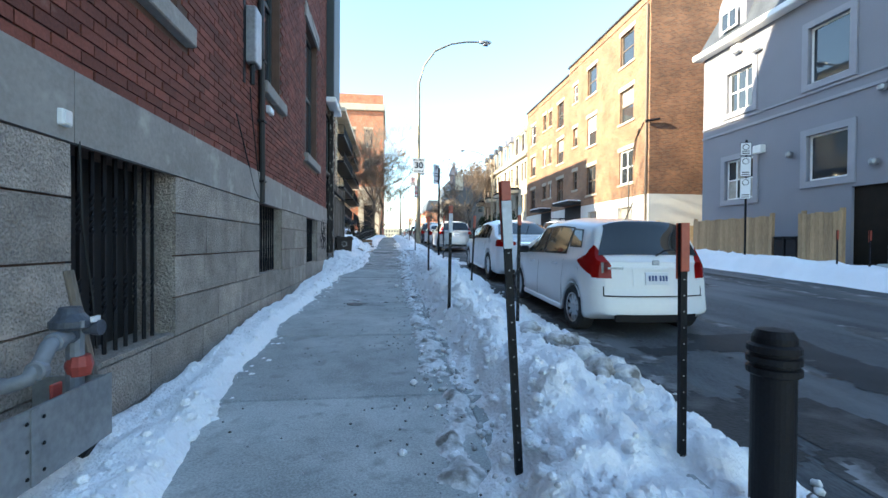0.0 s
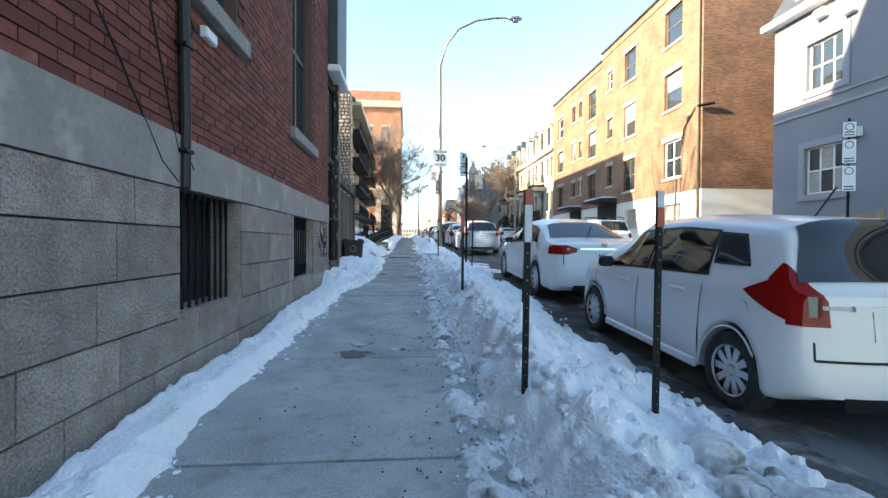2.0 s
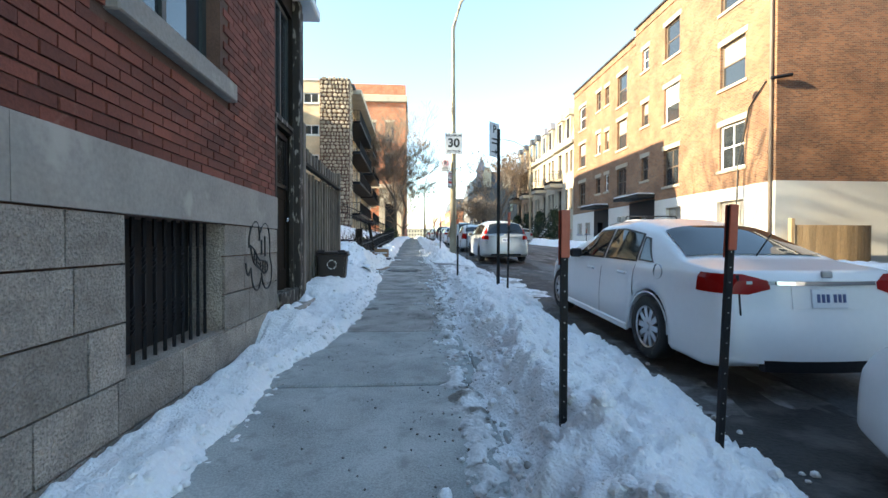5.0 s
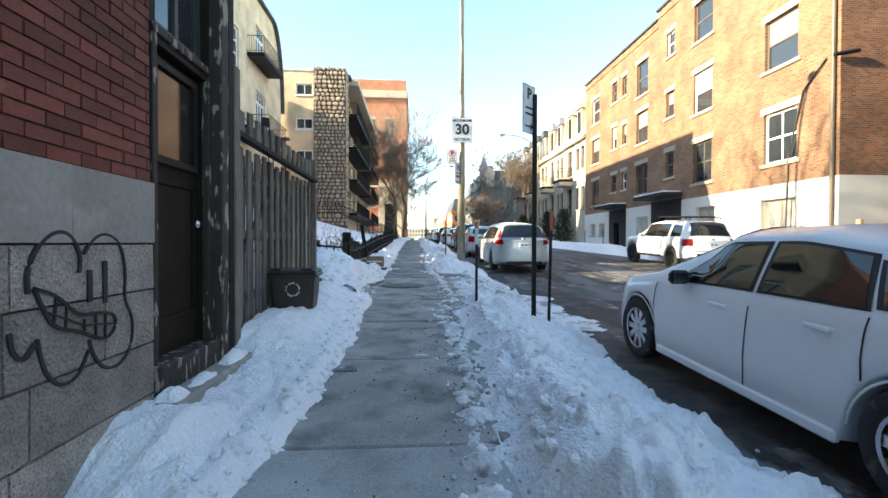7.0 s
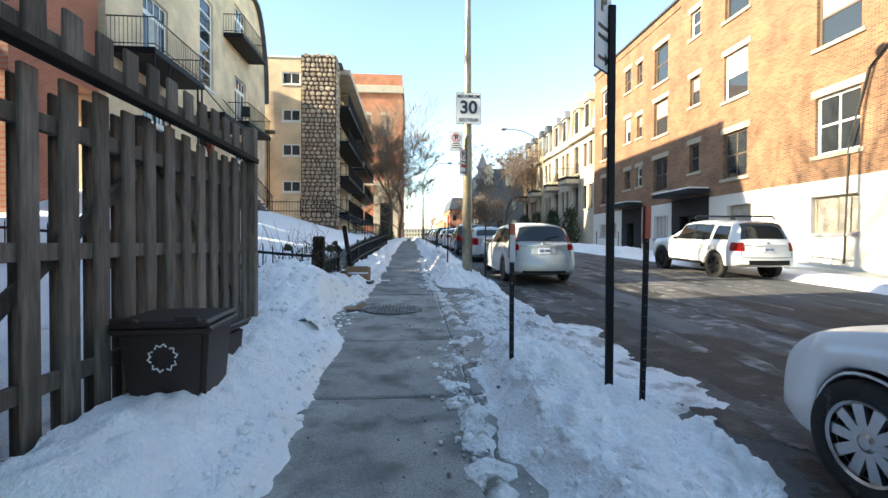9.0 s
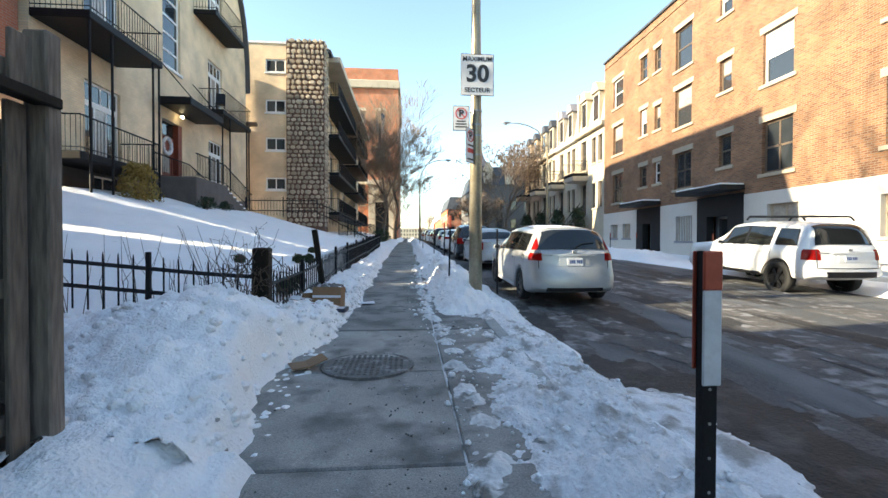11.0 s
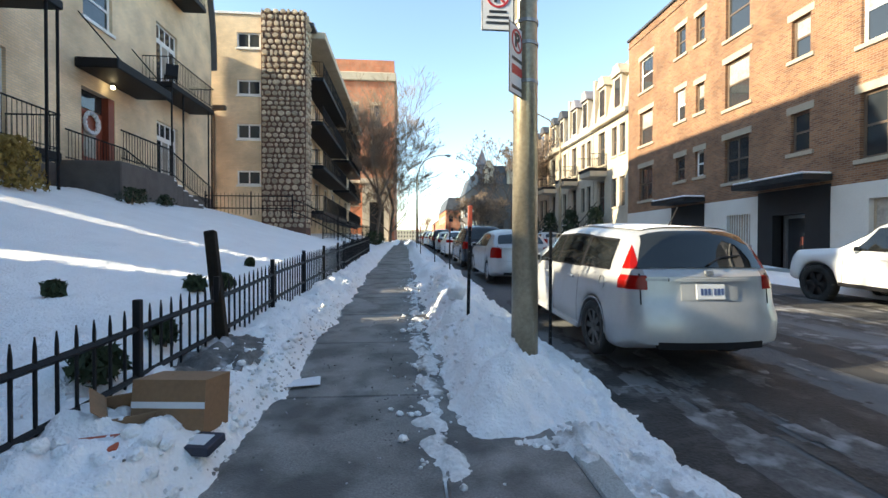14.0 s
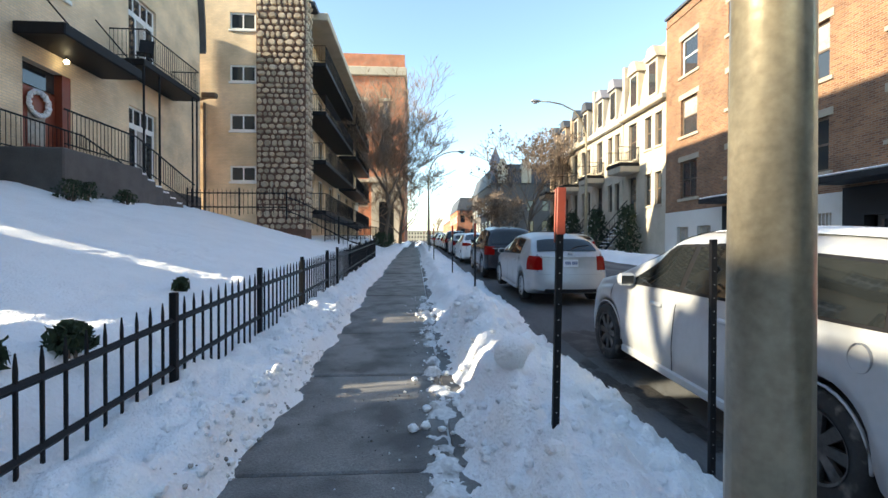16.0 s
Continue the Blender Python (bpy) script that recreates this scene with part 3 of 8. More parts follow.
def road_snow(x, y):
    """Thin snow spilled over the road edge past the parked sedan."""
    n = fbm(x / 0.8, y / 1.3, 0.6, 201, 5)
    e = ss(14.2, 15.2, y) * (1 - ss(17.6, 19.4, y)) * (1 - ss(2.4, 3.4, x))
    return g(y) - 0.255 + e * (0.05 + 0.2 * (n - 0.34)) + 0.04 * lumps(x, y, 0.12, 203) * e
snow_sheet("road_snow", 1.9, 4.0, 14.1, 19.5, 0.03, 0.03, road_snow, "thin broken snow spilled over the road edge", TRODDEN)


def bank_far(x, y):
    top = 0.28 + 0.2 * (fbm(x, y, 1.2, 81) - 0.4) + 0.12 * lumps(x, y, 0.4, 82) + 0.06 * lumps(x, y, 0.15, 83)
    rise = ss(10.55 + 0.4 * (fbm(x * 0, y, 1.5, 84) - 0.45), 11.2, x)
    fall = 1 - 0.75 * ss(12.0, 12.9, x)
    gap = 1 - 0.85 * ss(28.5, 29.5, y) * (1 - ss(33, 34.5, y))
    gap = gap * (1 - 0.9 * ss(18.5, 20.5, y) * (1 - ss(25.5, 27.0, y)))
    return g(y) - 0.24 + rise * (0.2 + top * fall * gap)
snow_sheet("snow_bank", 10.3, 14.0, -6, 40, 0.06, 0.06, bank_far, "lumpy snow bank along the road across the street")
snow_sheet("snow_bank", 10.3, 14.0, 40, 110, 0.12, 0.16, bank_far, "lumpy snow bank further along the street")

# thin ice, frozen ruts and asphalt repairs on the road
def road_patch(name, x0, x1, y0, y1, step, level, sx, sy, seed, mat, label, lift):
    X, Y = np.meshgrid(np.arange(x0, x1, step), np.arange(y0, y1, step))
    n = fbm(X / sx, Y / sy, 1.0, seed, 5)
    e = np.minimum(np.minimum(X - x0, x1 - X) / 0.4, np.minimum(Y - y0, y1 - Y) / 0.8)
    n = n - 0.3 * (1 - np.clip(e, 0, 1))
    z = g(Y) - 0.205 + 0.05 * (1 - ((X - 6.7) / 4.5) ** 2) + 0.02 * fbm(X, Y, 1.2, 3) + lift + 0.02 * np.clip(n - level, 0, 1)
    tagged(grid_mesh(name, X, Y, z, mat, keep=(n > level)[:-1, :-1]), label, "road", kind="stuff")
road_patch("frozen_ruts", 2.0, 4.2, 9.0, 24.0, 0.045, 0.53, 0.35, 0.9, 131, RUT, "frozen brown slush ruts beside the parked cars", 0.006)
road_patch("wet_gutter", 2.0, 4.4, 14.5, 28.0, 0.05, 0.40, 0.7, 1.8, 181, WET_DIRT, "dark wet dirt along the gutter lane", 0.004)
road_patch("wet_gutter", 1.9, 3.7, 0.3, 14.5, 0.05, 0.47, 0.7, 1.5, 183, WET_DIRT, "dark wet road under the parked cars", 0.004)
road_patch("tyre_tracks", 4.2, 9.6, 9.0, 30.0, 0.07, 0.55, 0.45, 2.6, 187, WET_DIRT, "dark damp tyre tracks across the road", 0.006)
road_patch("salt_crust", 3.4, 10.4, -2.0, 30.0, 0.08, 0.57, 0.5, 3.5, 191, RUT, "pale salt streaks and thin ice on the road", 0.003)
road_patch("frozen_ruts", 1.9, 3.0, -2.0, 9.0, 0.045, 0.52, 0.3, 0.6, 137, RUT, "frozen slush along the road edge", 0.006)
road_patch("road_ice", 4.2, 10.2, 8.0, 34.0, 0.08, 0.58, 0.4, 3.2, 141, RUT, "thin dirty ice patches on the road", 0.005)
road_patch("asphalt_repair", 2.4, 5.0, 0.5, 5.4, 0.05, 0.52, 1.6, 1.4, 151, PATCH, "dark asphalt repair patch on the road", 0.005)
road_patch("asphalt_repair", 4.6, 7.4, 12.0, 24.0, 0.06, 0.52, 0.5, 3.0, 157, PATCH, "dark wet wheel tracks on the road", 0.004)

# ---- red brick building with a granite basement ----
WX = -1.64
red_house = tagged(new("brick_building"), "old red brick building with grey granite basement", "building")
BASE_WIN = [(2.51, 3.63, 0.50, 1.72), (5.86, 7.06, 0.79, 1.70), (9.08, 10.4, 0.78, 1.70)]
UP_WIN = [(2.45, 3.74, 2.94, 5.6), (6.2, 7.0, 3.3, 5.9), (9.12, 10.42, 2.95, 5.6), (2.45, 3.74, 7.4, 9.9), (6.2, 7.0, 7.6, 10.0), (9.12, 10.42, 7.4, 9.9)]
part("wall", wall_with_holes(bmesh.new(), "x", -2.2, WX - 0.015, -9, 11.9, 2.06, 16.5, UP_WIN), MORTAR, red_house)
part("foundation", wall_with_holes(bmesh.new(), "x", -2.2, WX - 0.012, -9, 11.9, -1, 2.06, BASE_WIN), MORTAR, red_house)
bm = bmesh.new()
box(bm, -16, -15.6, -9, 11.9, -1, 16.5), box(bm, -15.6, -2.2, -9, -8.6, -1, 16.5), box(bm, -15.6, -2.2, 11.5, 11.9, -1, 16.5)
part("rear_wall", bm, MORTAR, red_house)
part("roof", bbox(-16.1, -1.5, -9.1, 12.0, 16.5, 16.8), GREY_ROOF, red_house)
# near-black sheets behind the openings, the unlit rooms put into the colour
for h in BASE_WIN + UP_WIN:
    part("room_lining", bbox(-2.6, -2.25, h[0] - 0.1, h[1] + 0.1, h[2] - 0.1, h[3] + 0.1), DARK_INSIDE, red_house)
# upper windows
for i, h in enumerate(UP_WIN):
    window(red_house, "x", WX, 1, *h, DARK_GREEN, GLASS, LIMESTONE, LIMESTONE, 1 if i % 3 == 1 else 2, 2, depth=0.13, fw=0.08, sill_h=0.16, lintel_h=0.28, over=0.16)
# iron grates of twisted bars
for h in BASE_WIN:
    grate = tagged(new("window_grate"), "", "")
    grate.parent = red_house
    # basement darkness behind the bars, painted as a near-black sheet
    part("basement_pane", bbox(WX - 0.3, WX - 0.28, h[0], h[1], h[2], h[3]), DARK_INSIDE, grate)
    n = round((h[1] - h[0]) / 0.115)
    for k in range(1, n):
        u = h[0] + (h[1] - h[0]) * k / n
        bm = bmesh.new()
        ring = []
        for j in range(41):
            z = h[2] + (h[3] - h[2]) * j / 40
            turn = (2.2 * min(max(j - 8, 0), 8) if j < 20 else 17.6 + 2.2 * min(max(j - 24, 0), 8)) * 0.5
            ring.append([bm.verts.new((WX - 0.09 + 0.014 * math.cos(turn + q * math.pi / 2), u + 0.014 * math.sin(turn + q * math.pi / 2), z)) for q in range(4)])
        for r, s in zip(ring, ring[1:]):
            for q in range(4):
                bm.faces.new((r[q], r[(q + 1) % 4], s[(q + 1) % 4], s[q]))
        part("bar", bm, BLACK_IRON, grate)

# wooden porch with the brown door at the end of the brick building
porch = tagged(new("wooden_porch"), "dark brown painted wooden entrance porch with glazed door", "porch")
part("wall", wall_with_holes(bmesh.new(), "x", -1.9, -1.66, 11.92, 13.1, 0.3, 9.0, [(12.0, 12.72, 0.9, 3.0), (12.0, 12.72, 3.12, 4.6)]), BROWN_DOOR, porch)
part("corner_post", bbox(-1.70, -1.56, 12.76, 12.9, 0.4, 9.0, 0.01), PEELING, porch)
part("corner_post", bbox(-1.72, -1.60, 13.0, 13.12, 0.4, 9.0, 0.01), BROWN_DOOR, porch)
part("side_wall", bbox(-5, -1.9, 12.9, 13.1, 0.3, 9.0), BROWN_DOOR, porch)
part("oriel", bbox(-1.9, -1.45, 11.95, 13.3, 5.0, 9.0, 0.02), DARK_GREEN, porch)
part("oriel_cornice", bbox(-1.9, -1.40, 11.93, 13.35, 4.86, 5.0, 0.02), WHITE_TRIM, porch)
door = part("door", bbox(-1.8, -1.74, 12.0, 12.72, 0.92, 3.0), BROWN_DOOR, porch)
part("panel", bbox(-1.745, -1.736, 12.12, 12.6, 1.2, 2.1, 0.003), BROWN_DOOR, door)
part("panel_moulding", wall_with_holes(bmesh.new(), "x", -1.745, -1.722, 12.08, 12.64, 1.16, 2.14, [(12.105, 12.615, 1.185, 2.115)]), BROWN_DOOR, door)
part("door_jamb", bbox(-1.70, -1.645, 12.715, 12.757, 0.92, 3.05, 0.006), PEELING, porch)
part("door_jamb", bbox(-1.70, -1.645, 11.945, 12.0, 0.92, 3.05, 0.006), PEELING, porch)
part("door_head", bbox(-1.70, -1.64, 11.945, 12.757, 3.052, 3.11, 0.006), PEELING, porch)
part("door_frame", wall_with_holes(bmesh.new(), "x", -1.73, -1.705, 12.06, 12.66, 2.25, 2.95, [(12.11, 12.61, 2.3, 2.9)]), BLACK_IRON, door)
part("pane", bbox(-1.738, -1.732, 12.1, 12.62, 2.28, 2.92), OLD_GLASS, door)
part("knob", lathe(bmesh.new(), [(0.0, 0), (0.03, 0.01), (0.035, 0.03), (0.02, 0.05), (0.0, 0.052)], 12, "x", (-1.735, 12.66, 1.85)), CHROME, door)
window(porch, "x", -1.66, 1, 12.0, 12.72, 3.12, 4.6, DARK_GREEN, GLASS, None, None, 2, 1, depth=0.05)
part("threshold", bbox(-1.75, -1.58, 11.92, 12.95, 0.72, 0.92, 0.01), PEELING, porch)
stoop = tagged(new("stone_steps"), "snowy stone steps before the brown door", "steps")
part("step", bbox(-1.6, -1.40, 11.75, 13.05, 0.3, 0.74, 0.02), LIMESTONE, stoop)
part("step", bbox(-1.398, -1.16, 11.85, 13.1, 0.25, 0.55, 0.02), LIMESTONE, stoop)
def step_snow(x0, x1, y0, y1, z, seed, amount):
    X, Y = np.meshgrid(np.linspace(x0, x1, 22), np.linspace(y0, y1, 60))
    n = fbm(X, Y, 0.32, seed) + 0.15 * lumps(X, Y, 0.09, seed + 3)
    e = np.clip(np.minimum(np.minimum(X - x0, x1 - X) / 0.08, np.minimum(Y - y0, y1 - Y) / 0.1), 0, 1)
    grid_mesh("step_snow", X, Y, z - 0.03 + 0.3 * np.clip(n - amount, -0.1, 1) * e, SNOW, stoop)
step_snow(-1.6, -1.40, 11.74, 13.06, 0.74, 161, 0.30)
step_snow(-1.40, -1.15, 11.84, 13.11, 0.55, 167, 0.26)

# ---- yellow-brown brick apartment block across the road ----
YX = 14.03
YB = [(24.5, 26.05, 4.85, 6.85), (24.5, 26.05, 8.55, 10.5), (24.5, 26.05, 12.0, 13.9),
      (29.2, 30.6, 4.7, 6.7), (29.2, 30.6, 8.15, 10.15), (29.2, 30.6, 11.7, 13.6),
      (32.3, 33.05, 5.35, 6.75), (32.3, 33.05, 8.65, 10.05), (32.3, 33.05, 12.0, 13.3),
      (35.0, 36.35, 4.75, 6.6), (35.0, 36.35, 7.9, 9.85), (35.0, 36.35, 10.85, 12.9),
      (37.7, 38.3, 5.3, 6.5), (37.7, 38.3, 8.3, 9.65), (37.7, 38.3, 11.55, 12.85),
      (39.1, 39.85, 5.3, 6.5), (39.1, 39.85, 8.3, 9.85), (39.1, 39.85, 11.55, 12.95),
      (42.0, 43.35, 4.65, 6.55), (42.0, 43.35, 7.85, 9.75), (42.0, 43.35, 10.95, 12.8)]
apartment = tagged(new("apartment_block"), "long sunlit brown brick apartment block with white base", "building")
part("wall", wall_with_holes(bmesh.new(), "x", YX, YX + 0.4, 22.85, 33.9, 4.0, 15.0, YB), YELLOW_BRICK, apartment)
part("wall", wall_with_holes(bmesh.new(), "x", YX, YX + 0.4, 33.9, 44.7, 4.0, 14.5, YB), YELLOW_BRICK, apartment)
part("side_wall", bbox(YX + 0.01, YX + 14, 22.84, 23.2, 4.0, 15.0), SIDE_BRICK, apartment)
part("rear_wall", bbox(YX + 13.6, YX + 14, 23.2, 44.7, 0, 14.5), SIDE_BRICK, apartment)
part("far_wall", bbox(YX + 0.4, YX + 13.6, 44.3, 44.7, 0, 14.5), SIDE_BRICK, apartment)
BASE_Y = [(24.5, 26.15, 2.2, 3.45), (28.9, 30.3, 2.4, 3.5), (34.85, 36.2, 2.1, 3.35), (40.9, 41.9, 2.3, 3.2), (42.6, 43.6, 2.3, 3.2)]
DOORS = [(31.5, 34.45, 0.5, 4.1), (37.6, 40.1, 0.5, 4.0)]
part("white_base", wall_with_holes(bmesh.new(), "x", YX - 0.02, YX + 0.4, 22.83, 44.7, -0.5, 4.0, BASE_Y + DOORS), WHITE_PAINT, apartment)
part("white_side_base", bbox(YX + 0.4, YX + 14, 22.83, 23.2, -0.5, 4.0), WHITE_PAINT, apartment)
part("roof", bbox(YX + 0.1, YX + 14, 22.9, 44.7, 14.0, 14.3), GREY_ROOF, apartment)
part("coping", bbox(YX - 0.12, YX + 0.45, 22.75, 34.0, 15.0, 15.14, 0.02), GREY_ROOF, apartment)
part("coping", bbox(YX + 0.45, YX + 14, 22.75, 23.25, 15.0, 15.14, 0.02), GREY_ROOF, apartment)
part("coping", bbox(YX - 0.12, YX + 0.45, 34.0, 44.75, 14.5, 14.64, 0.02), GREY_ROOF, apartment)
part("string_course", bbox(YX - 0.05, YX, 22.85, 33.9, 14.55, 14.63), YELLOW_BRICK, apartment)
part("string_course", bbox(YX - 0.05, YX, 33.9, 44.7, 14.05, 14.13), YELLOW_BRICK, apartment)
part("downpipe", tube(bmesh.new(), [(YX - 0.1, 23.0, 1.0), (YX - 0.1, 23.0, 14.4)], 0.06), BROWN_FRAME, apartment)
part("service_cable", tube(bmesh.new(), [(YX - 0.06, 24.9, 1.2), (YX - 0.06, 24.8, 5), (YX - 0.06, 24.2, 7.2), (YX - 0.06, 23.3, 8.0)], 0.03, 5), CABLE, apartment)
part("service_mast", tube(bmesh.new(), [(YX - 0.3, 22.75, 7.9), (YX + 0.5, 22.7, 8.05)], 0.07, 6), BLACK_IRON, apartment)
for i, h in enumerate(YB):
    wide = h[1] - h[0] > 1
    window(apartment, "x", YX, -1, *h, BROWN_FRAME if i % 4 else WHITE_TRIM, [GLASS, CURTAIN] if i % 3 == 1 else GLASS, STONE_TRIM, STONE_TRIM, 2 if wide and i % 3 == 0 else 1, 2, depth=0.12, fw=0.09, lintel_h=0.26, sill_h=0.14, over=0.16)
for i, h in enumerate(BASE_Y):
    window(apartment, "x", YX, -1, *h, STONE_TRIM, CURTAIN, GREY_TRIM, None, 2, 1, depth=0.15, fw=0.06)
bm = bmesh.new()
for k in range(10):
    tube(bm, [(YX - 0.06, 34.9 + k * 0.135, 2.1), (YX - 0.06, 34.9 + k * 0.135, 3.35)], 0.012, 4)
part("window_grille", bm, WHITE_TRIM, apartment)
for h in DOORS:
    ent = new("entrance")
    ent.parent = apartment
    part("recess", bbox(YX + 1.0, YX + 1.2, h[0] - 0.1, h[1] + 0.1, h[2], h[3] + 0.3), DARK_INSIDE, ent)
    part("surround", wall_with_holes(bmesh.new(), "x", YX - 0.05, YX + 0.3, h[0], h[1], h[2], h[3] - 0.002, [(h[0] + 0.9, h[1] - 0.7, h[2], h[3] - 0.9)]), DARK_INSIDE, ent)
    part("leaf", bbox(YX + 0.5, YX + 0.56, h[0] + 0.9, h[1] - 0.7, h[2], h[3] - 0.9), GLASS, ent)
    part("leaf_frame", wall_with_holes(bmesh.new(), "x", YX + 0.4, YX + 0.49, h[0] + 0.9, h[1] - 0.7, h[2], h[3] - 0.9, [(h[0] + 1.02, h[1] - 0.82, h[2] + 0.6, h[3] - 1.02)]), STEEL, ent)
    part("canopy", bbox(YX - 1.1, YX - 0.05, h[0] - 0.1, h[1] + 0.1, h[3] + 0.1, h[3] + 0.3, 0.02), DARK_INSIDE, ent)
    part("canopy_snow", bbox(YX - 1.08, YX - 0.06, h[0] - 0.08, h[1] + 0.08, h[3] + 0.3, h[3] + 0.37, 0.03), SNOW, ent)

# ---- grey stucco house ----
SX = 14.2
GW = [(12.3, 13.7, 6.7, 8.6), (12.3, 13.7, 3.4, 4.95), (16.05, 17.4, 6.75, 8.4), (15.95, 17.45, 3.1, 4.75), (11.15, 12.2, 0.6, 3.05)]
grey_house = tagged(new("stucco_house"), "grey stucco house with dark mansard roof", "house")
part("wall", wall_with_holes(bmesh.new(), "x", SX, SX + 0.4, -9, 18.85, -1, 9.6, GW), GREY_STUCCO, grey_house)
part("side_wall", bbox(SX + 0.4, SX + 12, 18.45, 18.85, -1, 9.6), GREY_STUCCO, grey_house)
part("rear_wall", bbox(SX + 11.6, SX + 12, -9, 18.45, -1, 9.6), GREY_STUCCO, grey_house)
part("end_wall", bbox(SX + 0.4, SX + 11.6, -9, -8.6, -1, 9.6), GREY_STUCCO, grey_house)
part("eave", bbox(SX - 0.4, SX + 0.1, -9, 19.15, 9.6, 9.85, 0.04), WHITE_TRIM, grey_house)
bm = bmesh.new()
vs = box(bm, SX - 0.2, SX + 12, -9, 19.0, 9.85, 13.0)
for v in vs:
    if v.co.z > 12:
        v.co.x += 1.3 if v.co.x < SX + 5 else -1.3
        v.co.y -= 1.3 if v.co.y > 5 else -1.3
part("mansard", bm, GREY_ROOF, grey_house)
for i, h in enumerate(GW[:4]):
    w = window(grey_house, "x", SX, -1, *h, WHITE_TRIM, GLASS if i < 3 else [CURTAIN, GLASS], None, None, 1 if i < 2 else 3, 1 if i < 2 else 2, depth=0.1, fw=0.07)
    part("moulding", wall_with_holes(bmesh.new(), "x", SX - 0.06, SX - 0.002, h[0] - 0.22, h[1] + 0.22, h[2] - 0.22, h[3] + 0.22, [(h[0], h[1], h[2], h[3])]), GREY_TRIM, w)
part("door", bbox(SX + 0.1, SX + 0.16, 11.15, 12.2, 0.6, 3.05), BROWN_DOOR, grey_house)
part("string_course", bbox(SX - 0.05, SX, -9, 18.85, 5.95, 6.05), GREY_TRIM, grey_house)
part("string_course", bbox(SX - 0.05, SX, -9, 18.85, 6.35, 6.42), GREY_TRIM, grey_house)
dorm = new("dormer")
dorm.parent = grey_house
bm = bmesh.new()
pts = [(16.4, 9.9)] + [(17.15 - 0.75 * math.cos(math.pi * k / 12), 11.2 + 0.75 * math.sin(math.pi * k / 12)) for k in range(13)] + [(17.9, 9.9)]
lo, hi = [bm.verts.new((SX - 0.05, y, z)) for y, z in pts], [bm.verts.new((SX + 1.6, y, z)) for y, z in pts]
bm.faces.new(lo), bm.faces.new(hi[::-1])
for k in range(len(pts)):
    j = (k + 1) % len(pts)
    bm.faces.new((lo[k], hi[k], hi[j], lo[j]))
part("gable", bm, GREY_STUCCO, dorm)
window(dorm, "x", SX - 0.2, -1, 16.7, 17.6, 10.2, 11.0, WHITE_TRIM, GLASS, None, None, 2, 1, depth=-0.02)
for y, z in ((16.6, 9.1), (15.6, 8.75), (15.4, 4.75)):
    part("vent", bbox(SX - 0.25, SX, y, y + 0.38, z, z + 0.3, 0.02), WHITE_TRIM, grey_house)
for y, z in ((14.2, 4.35), (11.4, 3.6), (11.2, 5.7)):
    part("floodlight", bbox(SX - 0.22, SX, y, y + 0.2, z, z + 0.2, 0.05), STEEL, grey_house)

# ---- beige brick house on the rise ----
BX = -9.6
BW = {"A": (28.6, 30.3, 4.5, 7.0), "A2": (28.6, 30.3, 8.4, 11.0), "B": (37.1, 38.75, 4.6, 7.1), "B2": (37.1, 38.75, 8.3, 11.05), "tall": (33.0, 34.4, 9.2, 13.4), "door": (32.9, 34.5, 4.55, 7.0), "C2": (37.1, 38.75, 12.6, 15.0)}
beige = tagged(new("beige_house"), "beige brick house with curved gable and iron balconies", "house")
bm = wall_with_holes(bmesh.new(), "x", BX - 0.4, BX, 26.6, 40.0, 4.4, 16.6, list(BW.values()))
prev = None
for k in range(13):
    a = k / 12
    yy, zz = 40.0 + 2.2 * math.sin(a * math.pi / 2), 11.0 + 5.6 * math.cos(a * math.pi / 2)
    if prev:
        vs = box(bm, BX - 0.4, BX, prev[0], yy, 4.4, 1)
        for v in vs[4:]:
            v.co.z = prev[1] if v.co.y < (prev[0] + yy) / 2 else zz
    prev = (yy, zz)
bmesh.ops.remove_doubles(bm, verts=bm.verts[:], dist=0.001)
part("wall", bm, BEIGE_BRICK, beige)
bm = bmesh.new()
for k in range(12):
    a0, a1 = k / 12 * math.pi / 2, (k + 1) / 12 * math.pi / 2
    p = [(40.0 + 2.2 * math.sin(a0), 11.0 + 5.6 * math.cos(a0)), (40.0 + 2.2 * math.sin(a1), 11.0 + 5.6 * math.cos(a1))]
    vs = box(bm, BX - 10, BX + 0.25, 0, 1, 0, 1)
    for v in vs:
        q = p[0] if v.co.y < 0.5 else p[1]
        v.co.y, v.co.z = q[0] + (0.12 if v.co.z > 0.5 else 0.0), q[1] + (0.12 if v.co.z > 0.5 else 0)
box(bm, BX - 10, BX + 0.25, 26.5, 40.0, 16.6, 16.74)
part("roof_edge", bm, GREY_ROOF, beige)
part("side_wall", bbox(BX - 10, BX - 0.4, 41.9, 42.2, 2.0, 11.0), BEIGE_SIDE, beige)
part("near_wall", bbox(BX - 10, BX - 0.4, 26.6, 27.0, 2.0, 16.6), BEIGE_SIDE, beige)
part("rear_wall", bbox(BX - 10.4, BX - 10, 26.6, 42.2, 2.0, 16.6), BEIGE_SIDE, beige)
part("foundation", wall_with_holes(bmesh.new(), "x", BX - 0.4, BX + 0.05, 26.6, 42.2, 1.0, 4.4, [(28.9, 30.0, 3.5, 4.1)]), DARK_STONE, beige)
window(beige, "x", BX + 0.05, 1, 28.9, 30.0, 3.5, 4.1, WHITE_TRIM, GLASS, None, None, 2, 1, depth=0.1)
